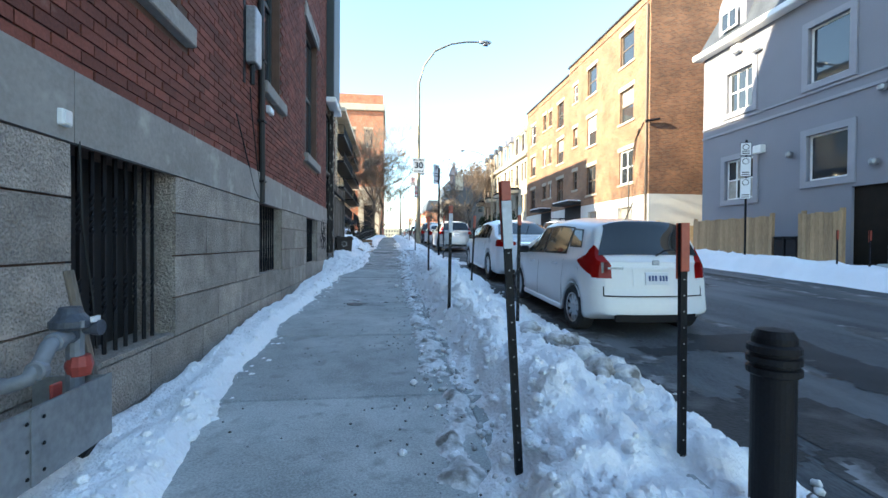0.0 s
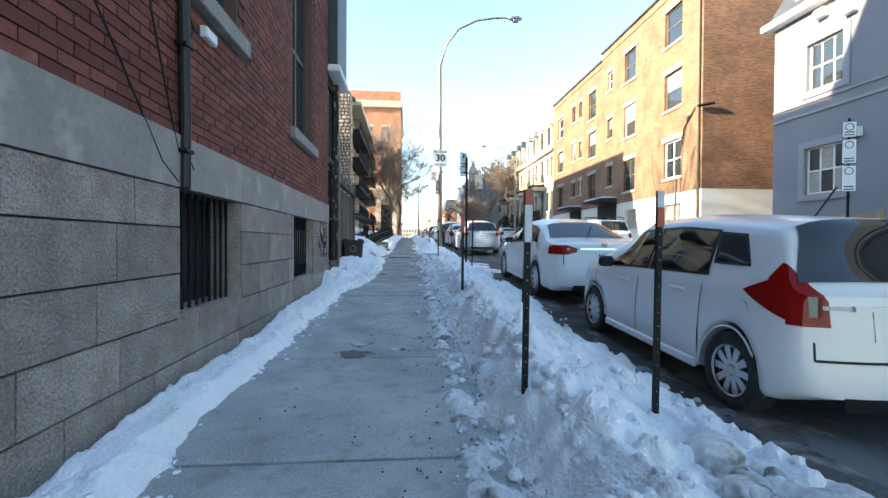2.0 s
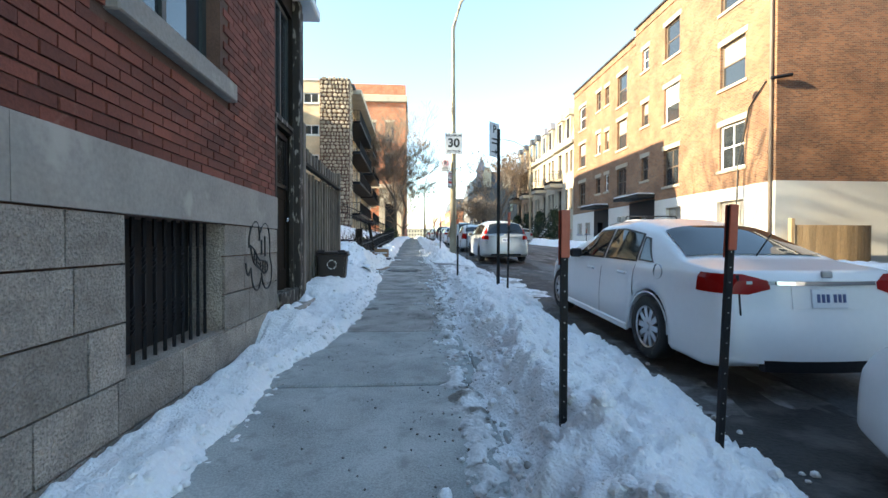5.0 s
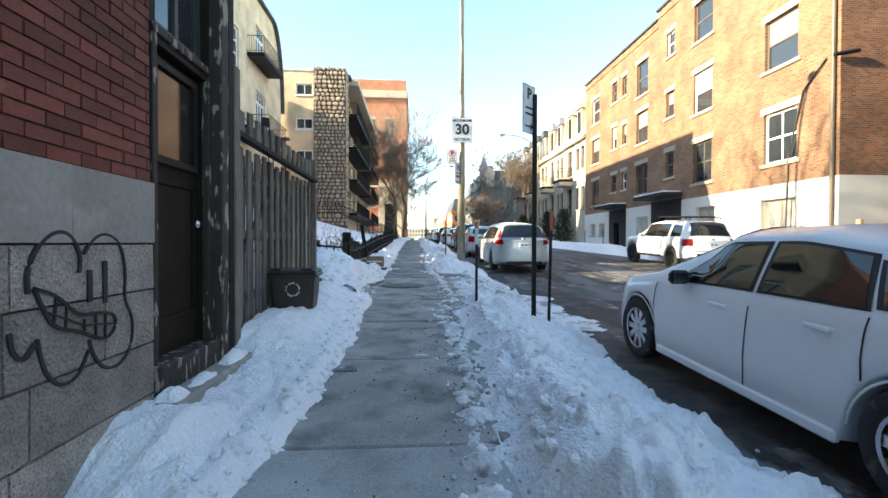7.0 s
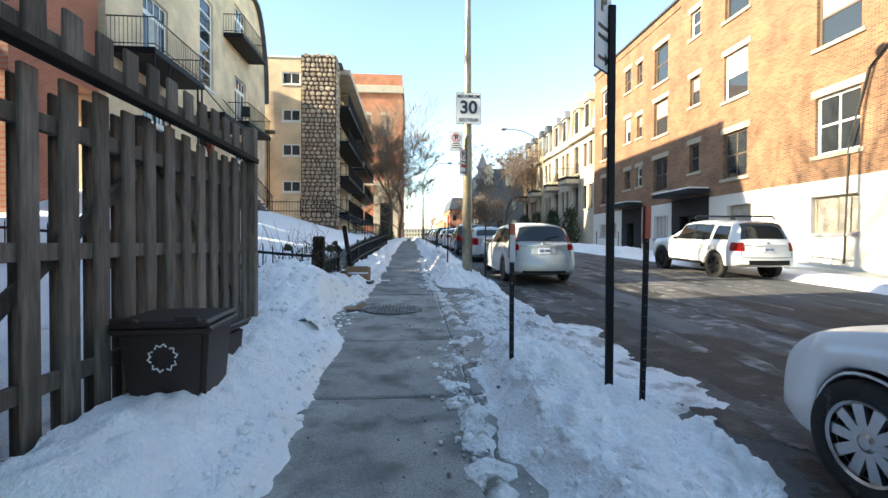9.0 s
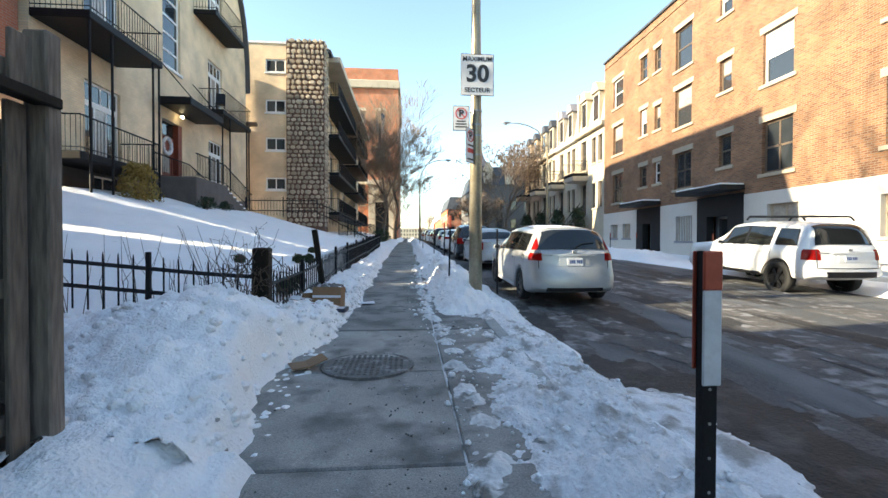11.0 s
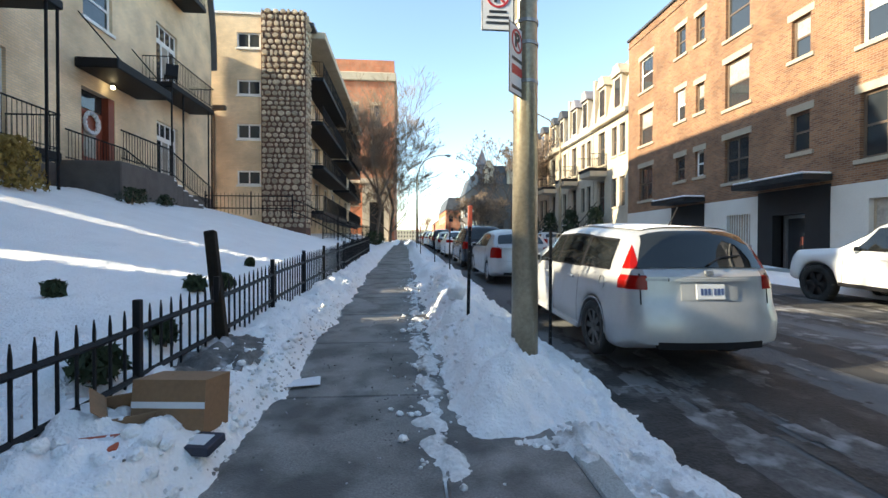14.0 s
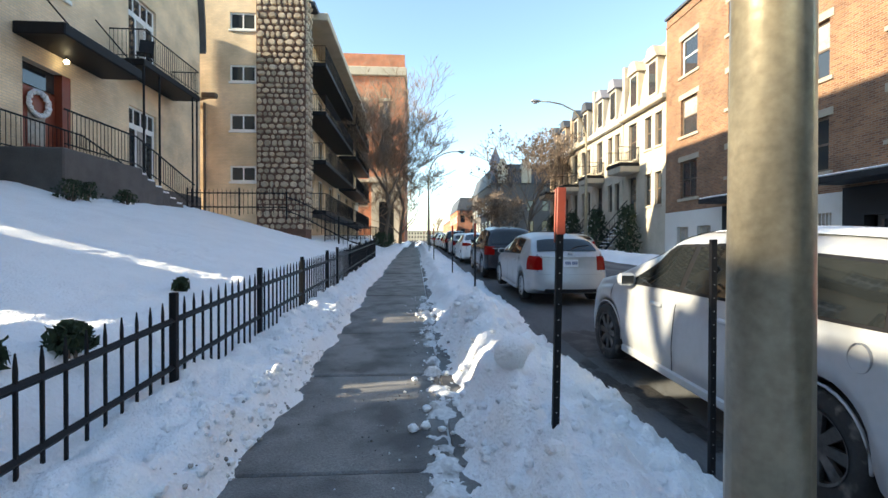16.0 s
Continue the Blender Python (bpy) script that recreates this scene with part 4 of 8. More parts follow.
for k, h in BW.items():
    if k == "door":
        continue
    if k == "tall":
        window(beige, "x", BX, 1, *h, WHITE_TRIM, GLASS, WHITE_TRIM, None, 1, 6, depth=0.1, fw=0.1)
    else:
        window(beige, "x", BX, 1, h[0], h[1], h[2], h[3] - 0.65, WHITE_TRIM, [GLASS, CURTAIN], None, None, 3, 1, depth=0.1, fw=0.11)
        window(beige, "x", BX, 1, h[0], h[1], h[3] - 0.65, h[3], WHITE_TRIM, GLASS, None, None, 4, 1, depth=0.1, fw=0.07, name="transom")
h = BW["door"]
fd = new("front_door")
fd.parent = beige
part("leaf", bbox(BX - 0.3, BX - 0.22, 32.95, 34.2, 4.55, 6.4), RED_WOOD, fd)
part("pane", bbox(BX - 0.215, BX - 0.205, 33.3, 33.85, 4.9, 5.8), CURTAIN, fd)
part("fanlight", bbox(BX - 0.28, BX - 0.24, 32.95, 34.45, 6.45, 7.0), GLASS, fd)
part("jamb", bbox(BX - 0.3, BX - 0.02, 34.2, 34.5, 4.55, 7.0), RED_WOOD, fd)
bm = bmesh.new()
for k in range(40):
    a = k * 0.157
    tube(bm, [(BX - 0.2 + 0.03 * (k % 3), 33.58 + 0.28 * math.cos(a), 6.0 + 0.28 * math.sin(a)), (BX - 0.12, 33.58 + 0.36 * math.cos(a + 0.2), 6.0 + 0.36 * math.sin(a + 0.2))], 0.05, 5)
tagged(part("wreath", bm, SIGN_WHITE), "white round wreath hung on the red door", "wreath")

def balcony(owner, x0, x1, y0, y1, z, posts=True, zlow=3.2, h=0.95):
    b = new("balcony")
    b.parent = owner
    part("deck", bbox(x0, x1, y0, y1, z - 0.22, z, 0.02), BLACK_IRON, b)
    bm = bmesh.new()
    tube(bm, [(x0, y0 + 0.03, z + h), (x1 - 0.03, y0 + 0.03, z + h), (x1 - 0.03, y1 - 0.03, z + h), (x0, y1 - 0.03, z + h)], 0.022, 6)
    tube(bm, [(x0, y0 + 0.03, z + 0.1), (x1 - 0.03, y0 + 0.03, z + 0.1), (x1 - 0.03, y1 - 0.03, z + 0.1), (x0, y1 - 0.03, z + 0.1)], 0.015, 6)
    part("handrail", bm, BLACK_IRON, b)
    bm = bmesh.new()
    for k in range(int((y1 - y0) / 0.13)):
        y = y0 + 0.05 + k * 0.13
        tube(bm, [(x1 - 0.03, y, z), (x1 - 0.03, y, z + h)], 0.009, 4)
    for k in range(int((x1 - x0) / 0.13)):
        for y in (y0 + 0.03, y1 - 0.03):
            tube(bm, [(x0 + k * 0.13, y, z), (x0 + k * 0.13, y, z + h)], 0.009, 4)
    part("balustrade", bm, BLACK_IRON, b, kind="stuff")
    if posts:
        for y in (y0 + 0.1, y0 + 1.0, y1 - 0.45, y1 - 0.1):
            part("post", tube(bmesh.new(), [(x1 - 0.08, y, zlow), (x1 - 0.08, y, z - 0.2)], 0.035, 8), BLACK_IRON, b)
    return b
balcony(beige, BX, BX + 1.3, 26.5, 30.3, 4.4, False)
balcony(beige, BX, BX + 1.5, 26.6, 30.1, 8.1, True)
balcony(beige, BX, BX + 1.1, 36.1, 39.85, 8.3, True)
balcony(beige, BX, BX + 1.0, 35.6, 39.3, 12.7, False)
balcony(beige, BX, BX + 1.0, 27.6, 31.0, 12.7, False)
part("door_canopy", bbox(BX, BX + 1.25, 32.6, 35.75, 7.45, 7.76, 0.03), BLACK_IRON, beige)
for y in (32.8, 35.5):
    part("canopy_rod", tube(bmesh.new(), [(BX, y, 9.2), (BX + 1.2, y, 7.76)], 0.022, 5), BLACK_IRON, beige)
BULB = bpy.data.materials.new("lit_bulb")
BULB.use_nodes = True
BULB.node_tree.nodes["Principled BSDF"].inputs["Emission Color"].default_value = (1.0, 0.82, 0.5, 1)
BULB.node_tree.nodes["Principled BSDF"].inputs["Emission Strength"].default_value = 6.0
door_lamp = thing("door_lamp", "small lit round lamp under the black canopy", "lamp", (BX + 0.25, 34.0, 7.3))
part("bulb", lathe(bmesh.new(), [(0.0, -0.07), (0.05, -0.05), (0.07, 0.0), (0.05, 0.05), (0.0, 0.07)], 12), BULB, door_lamp, smooth=True)
part("stem", tube(bmesh.new(), [(0, 0, 0.05), (0, 0, 0.16)], 0.02, 6), BLACK_IRON, door_lamp)
bal_chair = thing("folding_chair", "dark folding chair standing on the iron balcony", "chair", (BX + 0.65, 36.9, 8.3), 20)
part("seat", bbox(-0.22, 0.22, -0.2, 0.2, 0.42, 0.45, 0.01), BLACK_PLASTIC, bal_chair)
bm = bmesh.new()
for v in box(bm, -0.22, 0.22, 0.2, 0.23, 0.45, 1.1):
    v.co.y += (v.co.z - 0.45) * 0.35
part("backrest", bm, BLACK_PLASTIC, bal_chair)
for x in (-0.2, 0.2):
    for y0, y1 in ((-0.2, 0.22), (0.22, -0.2)):
        part("leg", tube(bmesh.new(), [(x, y0, 0.0), (x, y1, 0.44)], 0.014, 6), BLACK_IRON, bal_chair)
part("porch_slab", bbox(BX, BX + 1.8, 31.8, 34.8, 3.0, 4.5, 0.03), DARK_STONE, beige)
steps = tagged(new("entrance_stairs"), "snowy stairs with black iron railings by the red door", "stairs")
for k in range(6):
    part("step", bbox(BX + 0.2, BX + 1.7, 34.8 + 0.42 * k, 35.22 + 0.42 * k, 2.6, 4.36 - 0.14 * k, 0.01), DARK_STONE, steps)
    part("step_snow", bbox(BX + 0.22, BX + 1.68, 34.8 + 0.42 * k, 35.2 + 0.42 * k, 4.36 - 0.14 * k, 4.42 - 0.14 * k, 0.015), SNOW, steps)
for x in (BX + 0.25, BX + 1.75):
    bm = bmesh.new()
    tube(bm, [(x, 31.9, 5.4), (x, 34.6, 5.4), (x, 38.0, 4.45)], 0.025, 6), tube(bm, [(x, 31.9, 4.6), (x, 34.6, 4.6), (x, 38.0, 3.7)], 0.018, 6)
    for k in range(44):
        y = 32 + k * 0.137
        z = 5.4 - max(0, y - 34.6) * 0.28
        tube(bm, [(x, y, z - 0.85), (x, y, z)], 0.01, 4)
    part("railing", bm, BLACK_IRON, steps)

# ---- beige block with a rubble stone pier and balconies ----
PY = 44.0
block = tagged(new("balcony_block"), "four storey beige apartment block with rubble stone pier", "building")
SW = [(-8.98, -7.7, 13.0, 13.86), (-8.98, -7.7, 10.4, 11.25), (-8.98, -7.7, 7.95, 8.8), (-8.98, -7.7, 5.4, 6.2)]
part("wall", wall_with_holes(bmesh.new(), "y", PY, PY + 0.4, -22, -5.9, 1.5, 14.85, SW), BEIGE_SIDE, block)
for h in SW:
    window(block, "y", PY, -1, *h, WHITE_TRIM, GLASS, WHITE_TRIM, None, 2, 1, depth=0.05, fw=0.09, sill_h=0.1, over=0.05)
part("street_wall", wall_with_holes(bmesh.new(), "x", -6.3, -5.9, PY + 0.4, 70, 1.5, 14.85, [(y, y + 1.6, z, z + 2.0) for y in (47, 50, 53.5, 57, 61, 65) for z in (4.4, 7.0, 9.6, 12.15)]), BEIGE_BRICK, block)
for y in (47, 50, 53.5, 57, 61, 65):
    for z in (4.4, 7.0, 9.6, 12.15):
        window(block, "x", -5.9, 1, y, y + 1.6, z, z + 2.0, WHITE_TRIM, GLASS, None, None, 2, 1, depth=0.1)
part("far_wall", bbox(-22, -6.3, 69.6, 70, 1.5, 14.85), BEIGE_SIDE, block)
part("rear_wall", bbox(-22.4, -22, PY, 70, 1.5, 14.85), BEIGE_SIDE, block)
part("roof", bbox(-22.3, -4.9, PY + 0.5, 69.9, 14.6, 14.8), GREY_ROOF, block)
part("roof_fascia", bbox(-5.9, -4.4, 45.4, 69.5, 14.3, 14.7, 0.03), PALE_STONE, block)
part("coping", bbox(-22, -7.6, PY - 0.06, PY + 0.45, 14.85, 14.97), WHITE_TRIM, block)
pier = part("stone_pier", bbox(-7.6, -5.2, PY - 0.25, PY + 1.0, 1.5, 15.0), MORTAR, block)
random.seed(7)
bm = bmesh.new()
def rubble(u0, u1, z0, z1, put, size=0.34):
    z, row = z0, 0
    while z < z1:
        hgt = size * random.uniform(0.7, 1.15)
        u = u0 - (row % 2) * size * 0.5
        while u < u1:
            wid = size * random.uniform(0.6, 1.5)
            a, b2 = max(u, u0), min(u + wid, u1)
            if b2 - a > 0.1:
                cu, cz, ru, rz = (a + b2) / 2, z + hgt / 2, (b2 - a) / 2 - 0.03, hgt / 2 - 0.03
                n = 7
                ph = random.uniform(0, 6)
                ring = [(cu + ru * 1.15 * math.cos(ph + 6.283 * k / n) * random.uniform(0.8, 1.05), cz + rz * 1.2 * math.sin(ph + 6.283 * k / n) * random.uniform(0.8, 1.05)) for k in range(n)]
                d = random.uniform(0.05, 0.12)
                o = [bm.verts.new(put(min(max(p, u0), u1), q, 0)) for p, q in ring]
                i2 = [bm.verts.new(put(min(max(cu + (p - cu) * 0.75, u0), u1), cz + (q - cz) * 0.75, d)) for p, q in ring]
                for k in range(n):
                    bm.faces.new((o[k], o[(k + 1) % n], i2[(k + 1) % n], i2[k]))
                bm.faces.new(i2)
            u += wid
        z += hgt
        row += 1
rubble(-7.6, -5.2, 3.0, 15.0, lambda u, z, d: (u, PY - 0.25 - d, z))
rubble(PY - 0.25, PY + 1.0, 3.0, 15.0, lambda u, z, d: (-5.2 + d, u, z))
part("rubble_facing", bm, RUBBLE, block, kind="stuff")
for z in (4.1, 6.8, 9.4, 12.0):
    for y0, y1 in ((45.3, 56), (57.5, 68)):
        balcony(block, -5.9, -4.5, y0, y1, z, False, h=0.9)
part("meter_pipe", tube(bmesh.new(), [(-10.2, PY - 0.06, 3.5), (-10.2, PY - 0.06, 9.3)], 0.07, 6), BROWN_FRAME, block)
part("lamp_arm", tube(bmesh.new(), [(-10.9, PY - 0.1, 9.3), (-10.3, PY - 0.4, 9.35), (-9.6, PY - 0.9, 9.35)], 0.09, 6), BROWN_FRAME, block)
part("lamp_head", bbox(-9.9, -9.2, PY - 1.1, PY - 0.8, 9.25, 9.5, 0.05), BROWN_FRAME, block)

# ---- tall red brick building uphill ----
hall = tagged(new("red_hall"), "tall sunlit red brick building with arched stone entrance", "building")
RW = [(x, x + 1.5, z, z + 3.2) for x in (-7.6, -4.6) for z in (7.5, 13.0, 18.5)]
# near face uses the lightened brick for its sunlight, street face the darker copy
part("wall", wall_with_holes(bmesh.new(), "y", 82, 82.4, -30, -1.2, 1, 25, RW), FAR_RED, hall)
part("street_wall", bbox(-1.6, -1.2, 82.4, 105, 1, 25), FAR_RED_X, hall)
part("parapet", bbox(-30, -1.2, 82.0, 105, 26.2, 28.0), FAR_RED, hall)
part("cornice", bbox(-30.2, -0.9, 81.6, 105, 25, 26.2, 0.1), PALE_STONE, hall)
for h in RW:
    window(hall, "y", 82, -1, *h, BROWN_FRAME, GLASS, PALE_STONE, PALE_STONE, 2, 2, depth=0.2, fw=0.15, lintel_h=0.4)
part("stone_portal", wall_with_holes(bmesh.new(), "y", 81.0, 82, -5.6, -1.6, 1.5, 10.5, [(-4.6, -2.6, 1.5, 8.0)]), PALE_STONE, hall)
part("portal_cornice", bbox(-6.0, -1.2, 80.6, 82, 10.5, 11.2, 0.08), PALE_STONE, hall)
part("portal_door", bbox(-4.6, -2.6, 81.7, 81.8, 1.5, 8.0), DARK_INSIDE, hall)

# ---- row of greystone houses across the road ----
def townhouse(y0, y1, top, stone, roof, n):
    h = tagged(new("row_house"), "sunlit stone row house with mansard dormers and outside stairs", "house", "row of stone houses")
    w = y1 - y0
    wins = [(y0 + w * 0.1, y0 + w * 0.24, z, z + 1.9) for z in (4.6, 8.0)] + [(y0 + w * 0.32, y0 + w * 0.46, z, z + 1.9) for z in (4.6, 8.0)] + [(y0 + w * 0.66, y0 + w * 0.86, z, z + 2.3) for z in (4.3, 7.7)]
    part("wall", wall_with_holes(bmesh.new(), "x", 14.2, 14.6, y0, y1, 0, 10.4, wins), stone, h)
    bm = bmesh.new()
    box(bm, 14.6, 26, y0, y0 + 0.3, 0, top), box(bm, 14.6, 26, y1 - 0.3, y1 - 0.01, 0, top), box(bm, 14.3, 14.6, y0, y0 + 0.3, 10.4, top + 0.4)
    part("party_wall", bm, stone, h)
    part("cornice", bbox(13.85, 14.6, y0, y1, 10.4, 10.75, 0.05), WHITE_TRIM if n % 2 else stone, h)
    bm = bmesh.new()
    vs = box(bm, 14.2, 26, y0 + 0.3, y1 - 0.3, 10.75, top)
    for v in vs[4:]:
        v.co.x += 0.5 if v.co.x < 20 else 0
    part("mansard", bm, roof, h)
    for f in (0.17, 0.6):
        d = new("dormer")
        d.parent = h
        a, b = y0 + w * f, y0 + w * f + w * 0.2
        part("body", bbox(14.1, 15, a, b, 10.9, 13.1, 0.02), stone, d)
        bm = bmesh.new()
        vs = box(bm, 13.95, 15, a - 0.15, b + 0.15, 13.1, 13.8)
        for v in vs[4:]:
            v.co.y = (a + b) / 2 + (v.co.y - (a + b) / 2) * 0.45
        part("hood", bm, roof, d)
        part("pane", bbox(14.08, 14.095, a + 0.15, b - 0.15, 11.1, 12.9), GLASS, d)
    for k, q in enumerate(wins):
        window(h, "x", 14.2, -1, *q, BROWN_FRAME, GLASS, stone, stone, 1, 2, depth=0.15, fw=0.09)
    balcony(h, 12.9, 14.2, y0 + w * 0.58, y0 + w * 0.95, 7.4, False)
    part("balcony_apron", bbox(12.95, 14.2, y0 + w * 0.58, y0 + w * 0.95, 6.8, 7.18, 0.04), stone, h)
    st = new("outside_stairs")
    st.parent = h
    for k in range(12):
        zz = float(g(y0)) + 0.22 * (k + 1)
        x = 11.9 + 0.18 * k
        part("tread", bbox(x, x + 0.3, y0 + w * 0.62, y0 + w * 0.85, zz - 0.05, zz), SNOW, st)
    bm = bmesh.new()
    for yy in (y0 + w * 0.62, y0 + w * 0.85):
        tube(bm, [(11.9, yy, float(g(y0)) + 1.0), (14.1, yy, float(g(y0)) + 3.6)], 0.03, 5)
        tube(bm, [(11.9, yy, float(g(y0)) + 0.15), (14.1, yy, float(g(y0)) + 2.7)], 0.06, 5)
        for k in range(13):
            tube(bm, [(11.9 + 0.17 * k, yy, float(g(y0)) + 0.2 + 0.2 * k), (11.9 + 0.17 * k, yy, float(g(y0)) + 1.0 + 0.2 * k)], 0.012, 4)
    part("stair_railing", bm, BLACK_IRON, st)
    return h
townhouse(44.9, 50.1, 14.0, PALE_STONE, PALE_STONE, 0)
townhouse(50.2, 55.2, 13.8, PALE_STONE, GREY_STUCCO, 1)
townhouse(55.3, 60.3, 13.9, PALE_STONE, GREY_ROOF, 2)
townhouse(60.4, 66.4, 13.2, TAN_STONE, GREY_ROOF, 3)

# ---- distant houses that close the street ----
def far_house(x0, x1, y0, y1, z1, wall, roof, label, mansard=True, out=-1):
    h = tagged(new("distant_house"), label, "house")
    wins = [(x0 + 0.8 + 2.6 * i, x0 + 2.0 + 2.6 * i, z, z + 1.8) for i in range(int((x1 - x0 - 1) / 2.6)) for z in np.arange(4.5, z1 - 2.2, 3.4)]
    part("wall", wall_with_holes(bmesh.new(), "y", y0, y0 + 0.4, x0, x1, 0, z1, wins), wall, h)
    for q in ((x0, x0 + 0.4, y0 + 0.4, y1, 0, z1), (x1 - 0.4, x1, y0 + 0.4, y1, 0, z1), (x0 + 0.4, x1 - 0.4, y1 - 0.4, y1, 0, z1)):
        part("side_wall", bbox(*q), wall, h)
    for q in wins:
        window(h, "y", y0, -1, *q, BROWN_FRAME, GLASS, None, None, 1, 2, depth=0.2, fw=0.1)
    face = x0 if x0 > 5 else x1
    o = -1 if x0 > 5 else 1
    for i in range(int((y1 - y0 - 1) / 4)):
        for z in np.arange(4.5, z1 - 2.2, 3.4):
            window(h, "x", face, o, y0 + 1 + 4 * i, y0 + 2.4 + 4 * i, z, z + 1.8, WHITE_TRIM, GLASS, None, None, 1, 2, depth=-0.06, fw=0.1)
    bm = bmesh.new()
    vs = box(bm, x0 - 0.2, x1 + 0.2, y0 - 0.2, y1, z1, z1 + (3.4 if mansard else 0.4))
    if mansard:
        for v in vs[4:]:
            v.co.x += 1.0 if v.co.x < (x0 + x1) / 2 else -1.0
            v.co.y += 1.0 if v.co.y < (y0 + y1) / 2 else -1.0
    part("roof", bm, roof, h)
    return h
slate = far_house(13.0, 36.0, 95, 120, 12.5, DARK_STONE, GREY_ROOF, "dark grey stone corner house with slate mansard roof")
for x in (14.0, 18.0, 24.0, 30.0):
    bm = bmesh.new()
    box(bm, x, x + 1.6, 94.6, 96.5, 12.6, 15.0)
    vs = box(bm, x - 0.2, x + 1.8, 94.5, 96.5, 15.0, 16.6)
    for v in vs[4:]:
        v.co.x = x + 0.8 + (v.co.x - x - 0.8) * 0.3
    part("dormer", bm, PALE_STONE, slate)
bm = bmesh.new()
lathe(bm, [(0.9, 0), (0.9, 2.2), (1.2, 2.4), (0.8, 3.4), (0.3, 4.6), (0.05, 5.4)], 12, "z", (13.8, 96, 13.5))
part("turret", bm, GREY_STUCCO, slate)
far_house(11.0, 22.0, 135, 160, 11.0, FAR_RED, GREY_ROOF, "distant brick corner house with bay windows")
far_house(12.0, 26.0, 165, 210, 10.0, FAR_RED, GREY_ROOF, "distant sunlit brick row house", False)
far_house(-16.0, -3.5, 112, 135, 10.0, PALE_STONE, GREY_ROOF, "distant pale stone house beside the street")
far_house(-16.0, -3.5, 150, 200, 9.5, FAR_RED, GREY_ROOF, "distant low brick house beside the street", False)
far_house(-30.0, 60.0, 420, 440, 14.0, PALE_STONE, GREY_ROOF, "hazy distant house at the end of the street", False)

# ---- cars ----
def lerp_prof(prof, y):
    return np.interp(y, [p[0] for p in prof], [p[1] for p in prof])


def smooth_prof(prof, y):
    """The profile with its corners eased."""
    return sum(lerp_prof(prof, y + d) * k for d, k in ((-0.05, 0.2), (-0.025, 0.2), (0, 0.2), (0.025, 0.2), (0.05, 0.2)))


def car(name, label, L, W, top, belt, zb, wr_f, yr, yf, R, paint, windows, rear_glass, at, style, roof_w=0.74, snow_roof=False, slope=2.4, category="car"):
    root = new(name)
    tagged(root, label, category)
    hw = W / 2

    def width(y):
        e0, e1 = max(0.0, (0.32 - y) / 0.32), max(0.0, (y - (L - 0.75)) / 0.75)
        return hw * (1 - 0.10 * e0 ** 2.2 - 0.24 * e1 ** 2.2)

    def bottom(y):
        z = zb + 0.10 * max(0.0, (0.22 - y) / 0.22) + 0.04 * max(0.0, (y - L + 0.3) / 0.3)
        for c in (yr, yf):
            d = abs(y - c)
            if d < R + 0.07:
                z = max(z, R - 0.02 + math.sqrt((R + 0.07) ** 2 - d * d))
        return z

    def tz(y):
        return max(float(smooth_prof(top, y)), float(smooth_prof(belt, y)) + 0.015)

    def bz(y):
        return float(smooth_prof(belt, y))

    def rw(y):
        k = min(1, max(0, (tz(y) - bz(y)) / 0.42))
        return width(y) * (0.93 + (roof_w - 0.93) * k)

    def section(y):
        """Half ring from the underside's middle up to the roof's middle."""
        w, t, b, z0 = width(y), tz(y), bz(y), bottom(y)
        z0 = min(z0, b - 0.14)
        r = rw(y)
        k = min(1, max(0, (t - b) / 0.42))
        pts = [(0, z0), (w * 0.86, z0), (w * 0.95, z0 + 0.015), (w * 0.985, z0 + 0.05 * (b - z0) + 0.02), (w, z0 + 0.38 * (b - z0)), (w * 0.992, z0 + 0.62 * (b - z0)), (w * 0.98, z0 + 0.8 * (b - z0)), (w * 0.962, b - 0.03), (w * 0.94, b)]
        drop = 0.10 * k
        for v in (0.3, 0.6, 0.85, 1.0):
            pts.append((w * 0.94 + (r - w * 0.94) * v ** 1.15, b + (t - drop - b) * v))
        for f in (0.94, 0.84, 0.66, 0.4, 0.0):
            pts.append((r * f, t - drop * f ** 4))
        return pts
    ysn = sorted(set([0, 0.012, 0.03, 0.06, 0.1] + [round(0.1 + 0.045 * i, 3) for i in range(int((L - 0.2) / 0.045))] + [L - 0.1, L - 0.05, L - 0.02, L]))
    bm = bmesh.new()
    rings = []
    for y in ysn:
        sec = section(y)
        k = 1 - 0.05 * max(0, (0.05 - y) / 0.05) ** 2 - 0.06 * max(0, (y - L + 0.05) / 0.05) ** 2
        full = [(x * k, z) for x, z in sec] + [(-x * k, z) for x, z in sec[-2:0:-1]]
        rings.append([bm.verts.new((x, y, z)) for x, z in full])
    n = len(rings[0])
    for r, s in zip(rings, rings[1:]):
        for q in range(n):
            bm.faces.new((r[q], r[(q + 1) % n], s[(q + 1) % n], s[q]))
    m = len(section(1.0))
    for ring, flip in ((rings[0], 1), (rings[-1], -1)):
        rows = []
        for q in range(1, m - 1):
            a, c = ring[q], ring[n - q]
            rows.append([a] + [bm.verts.new(a.co.lerp(c.co, k / 14)) for k in range(1, 14)] + [c])
        for r, s in zip(rows, rows[1:]):
            for k in range(14):
                bm.faces.new((r[k], r[k + 1], s[k + 1], s[k]))
    body = part("body", bm, paint, root, smooth=True)
    bm = bmesh.new()
    box(bm, -hw + 0.16, hw - 0.16, 0.25, L - 0.3, zb + 0.03, zb + 0.35)
    part("underbody", bm, DARK_INSIDE, root)

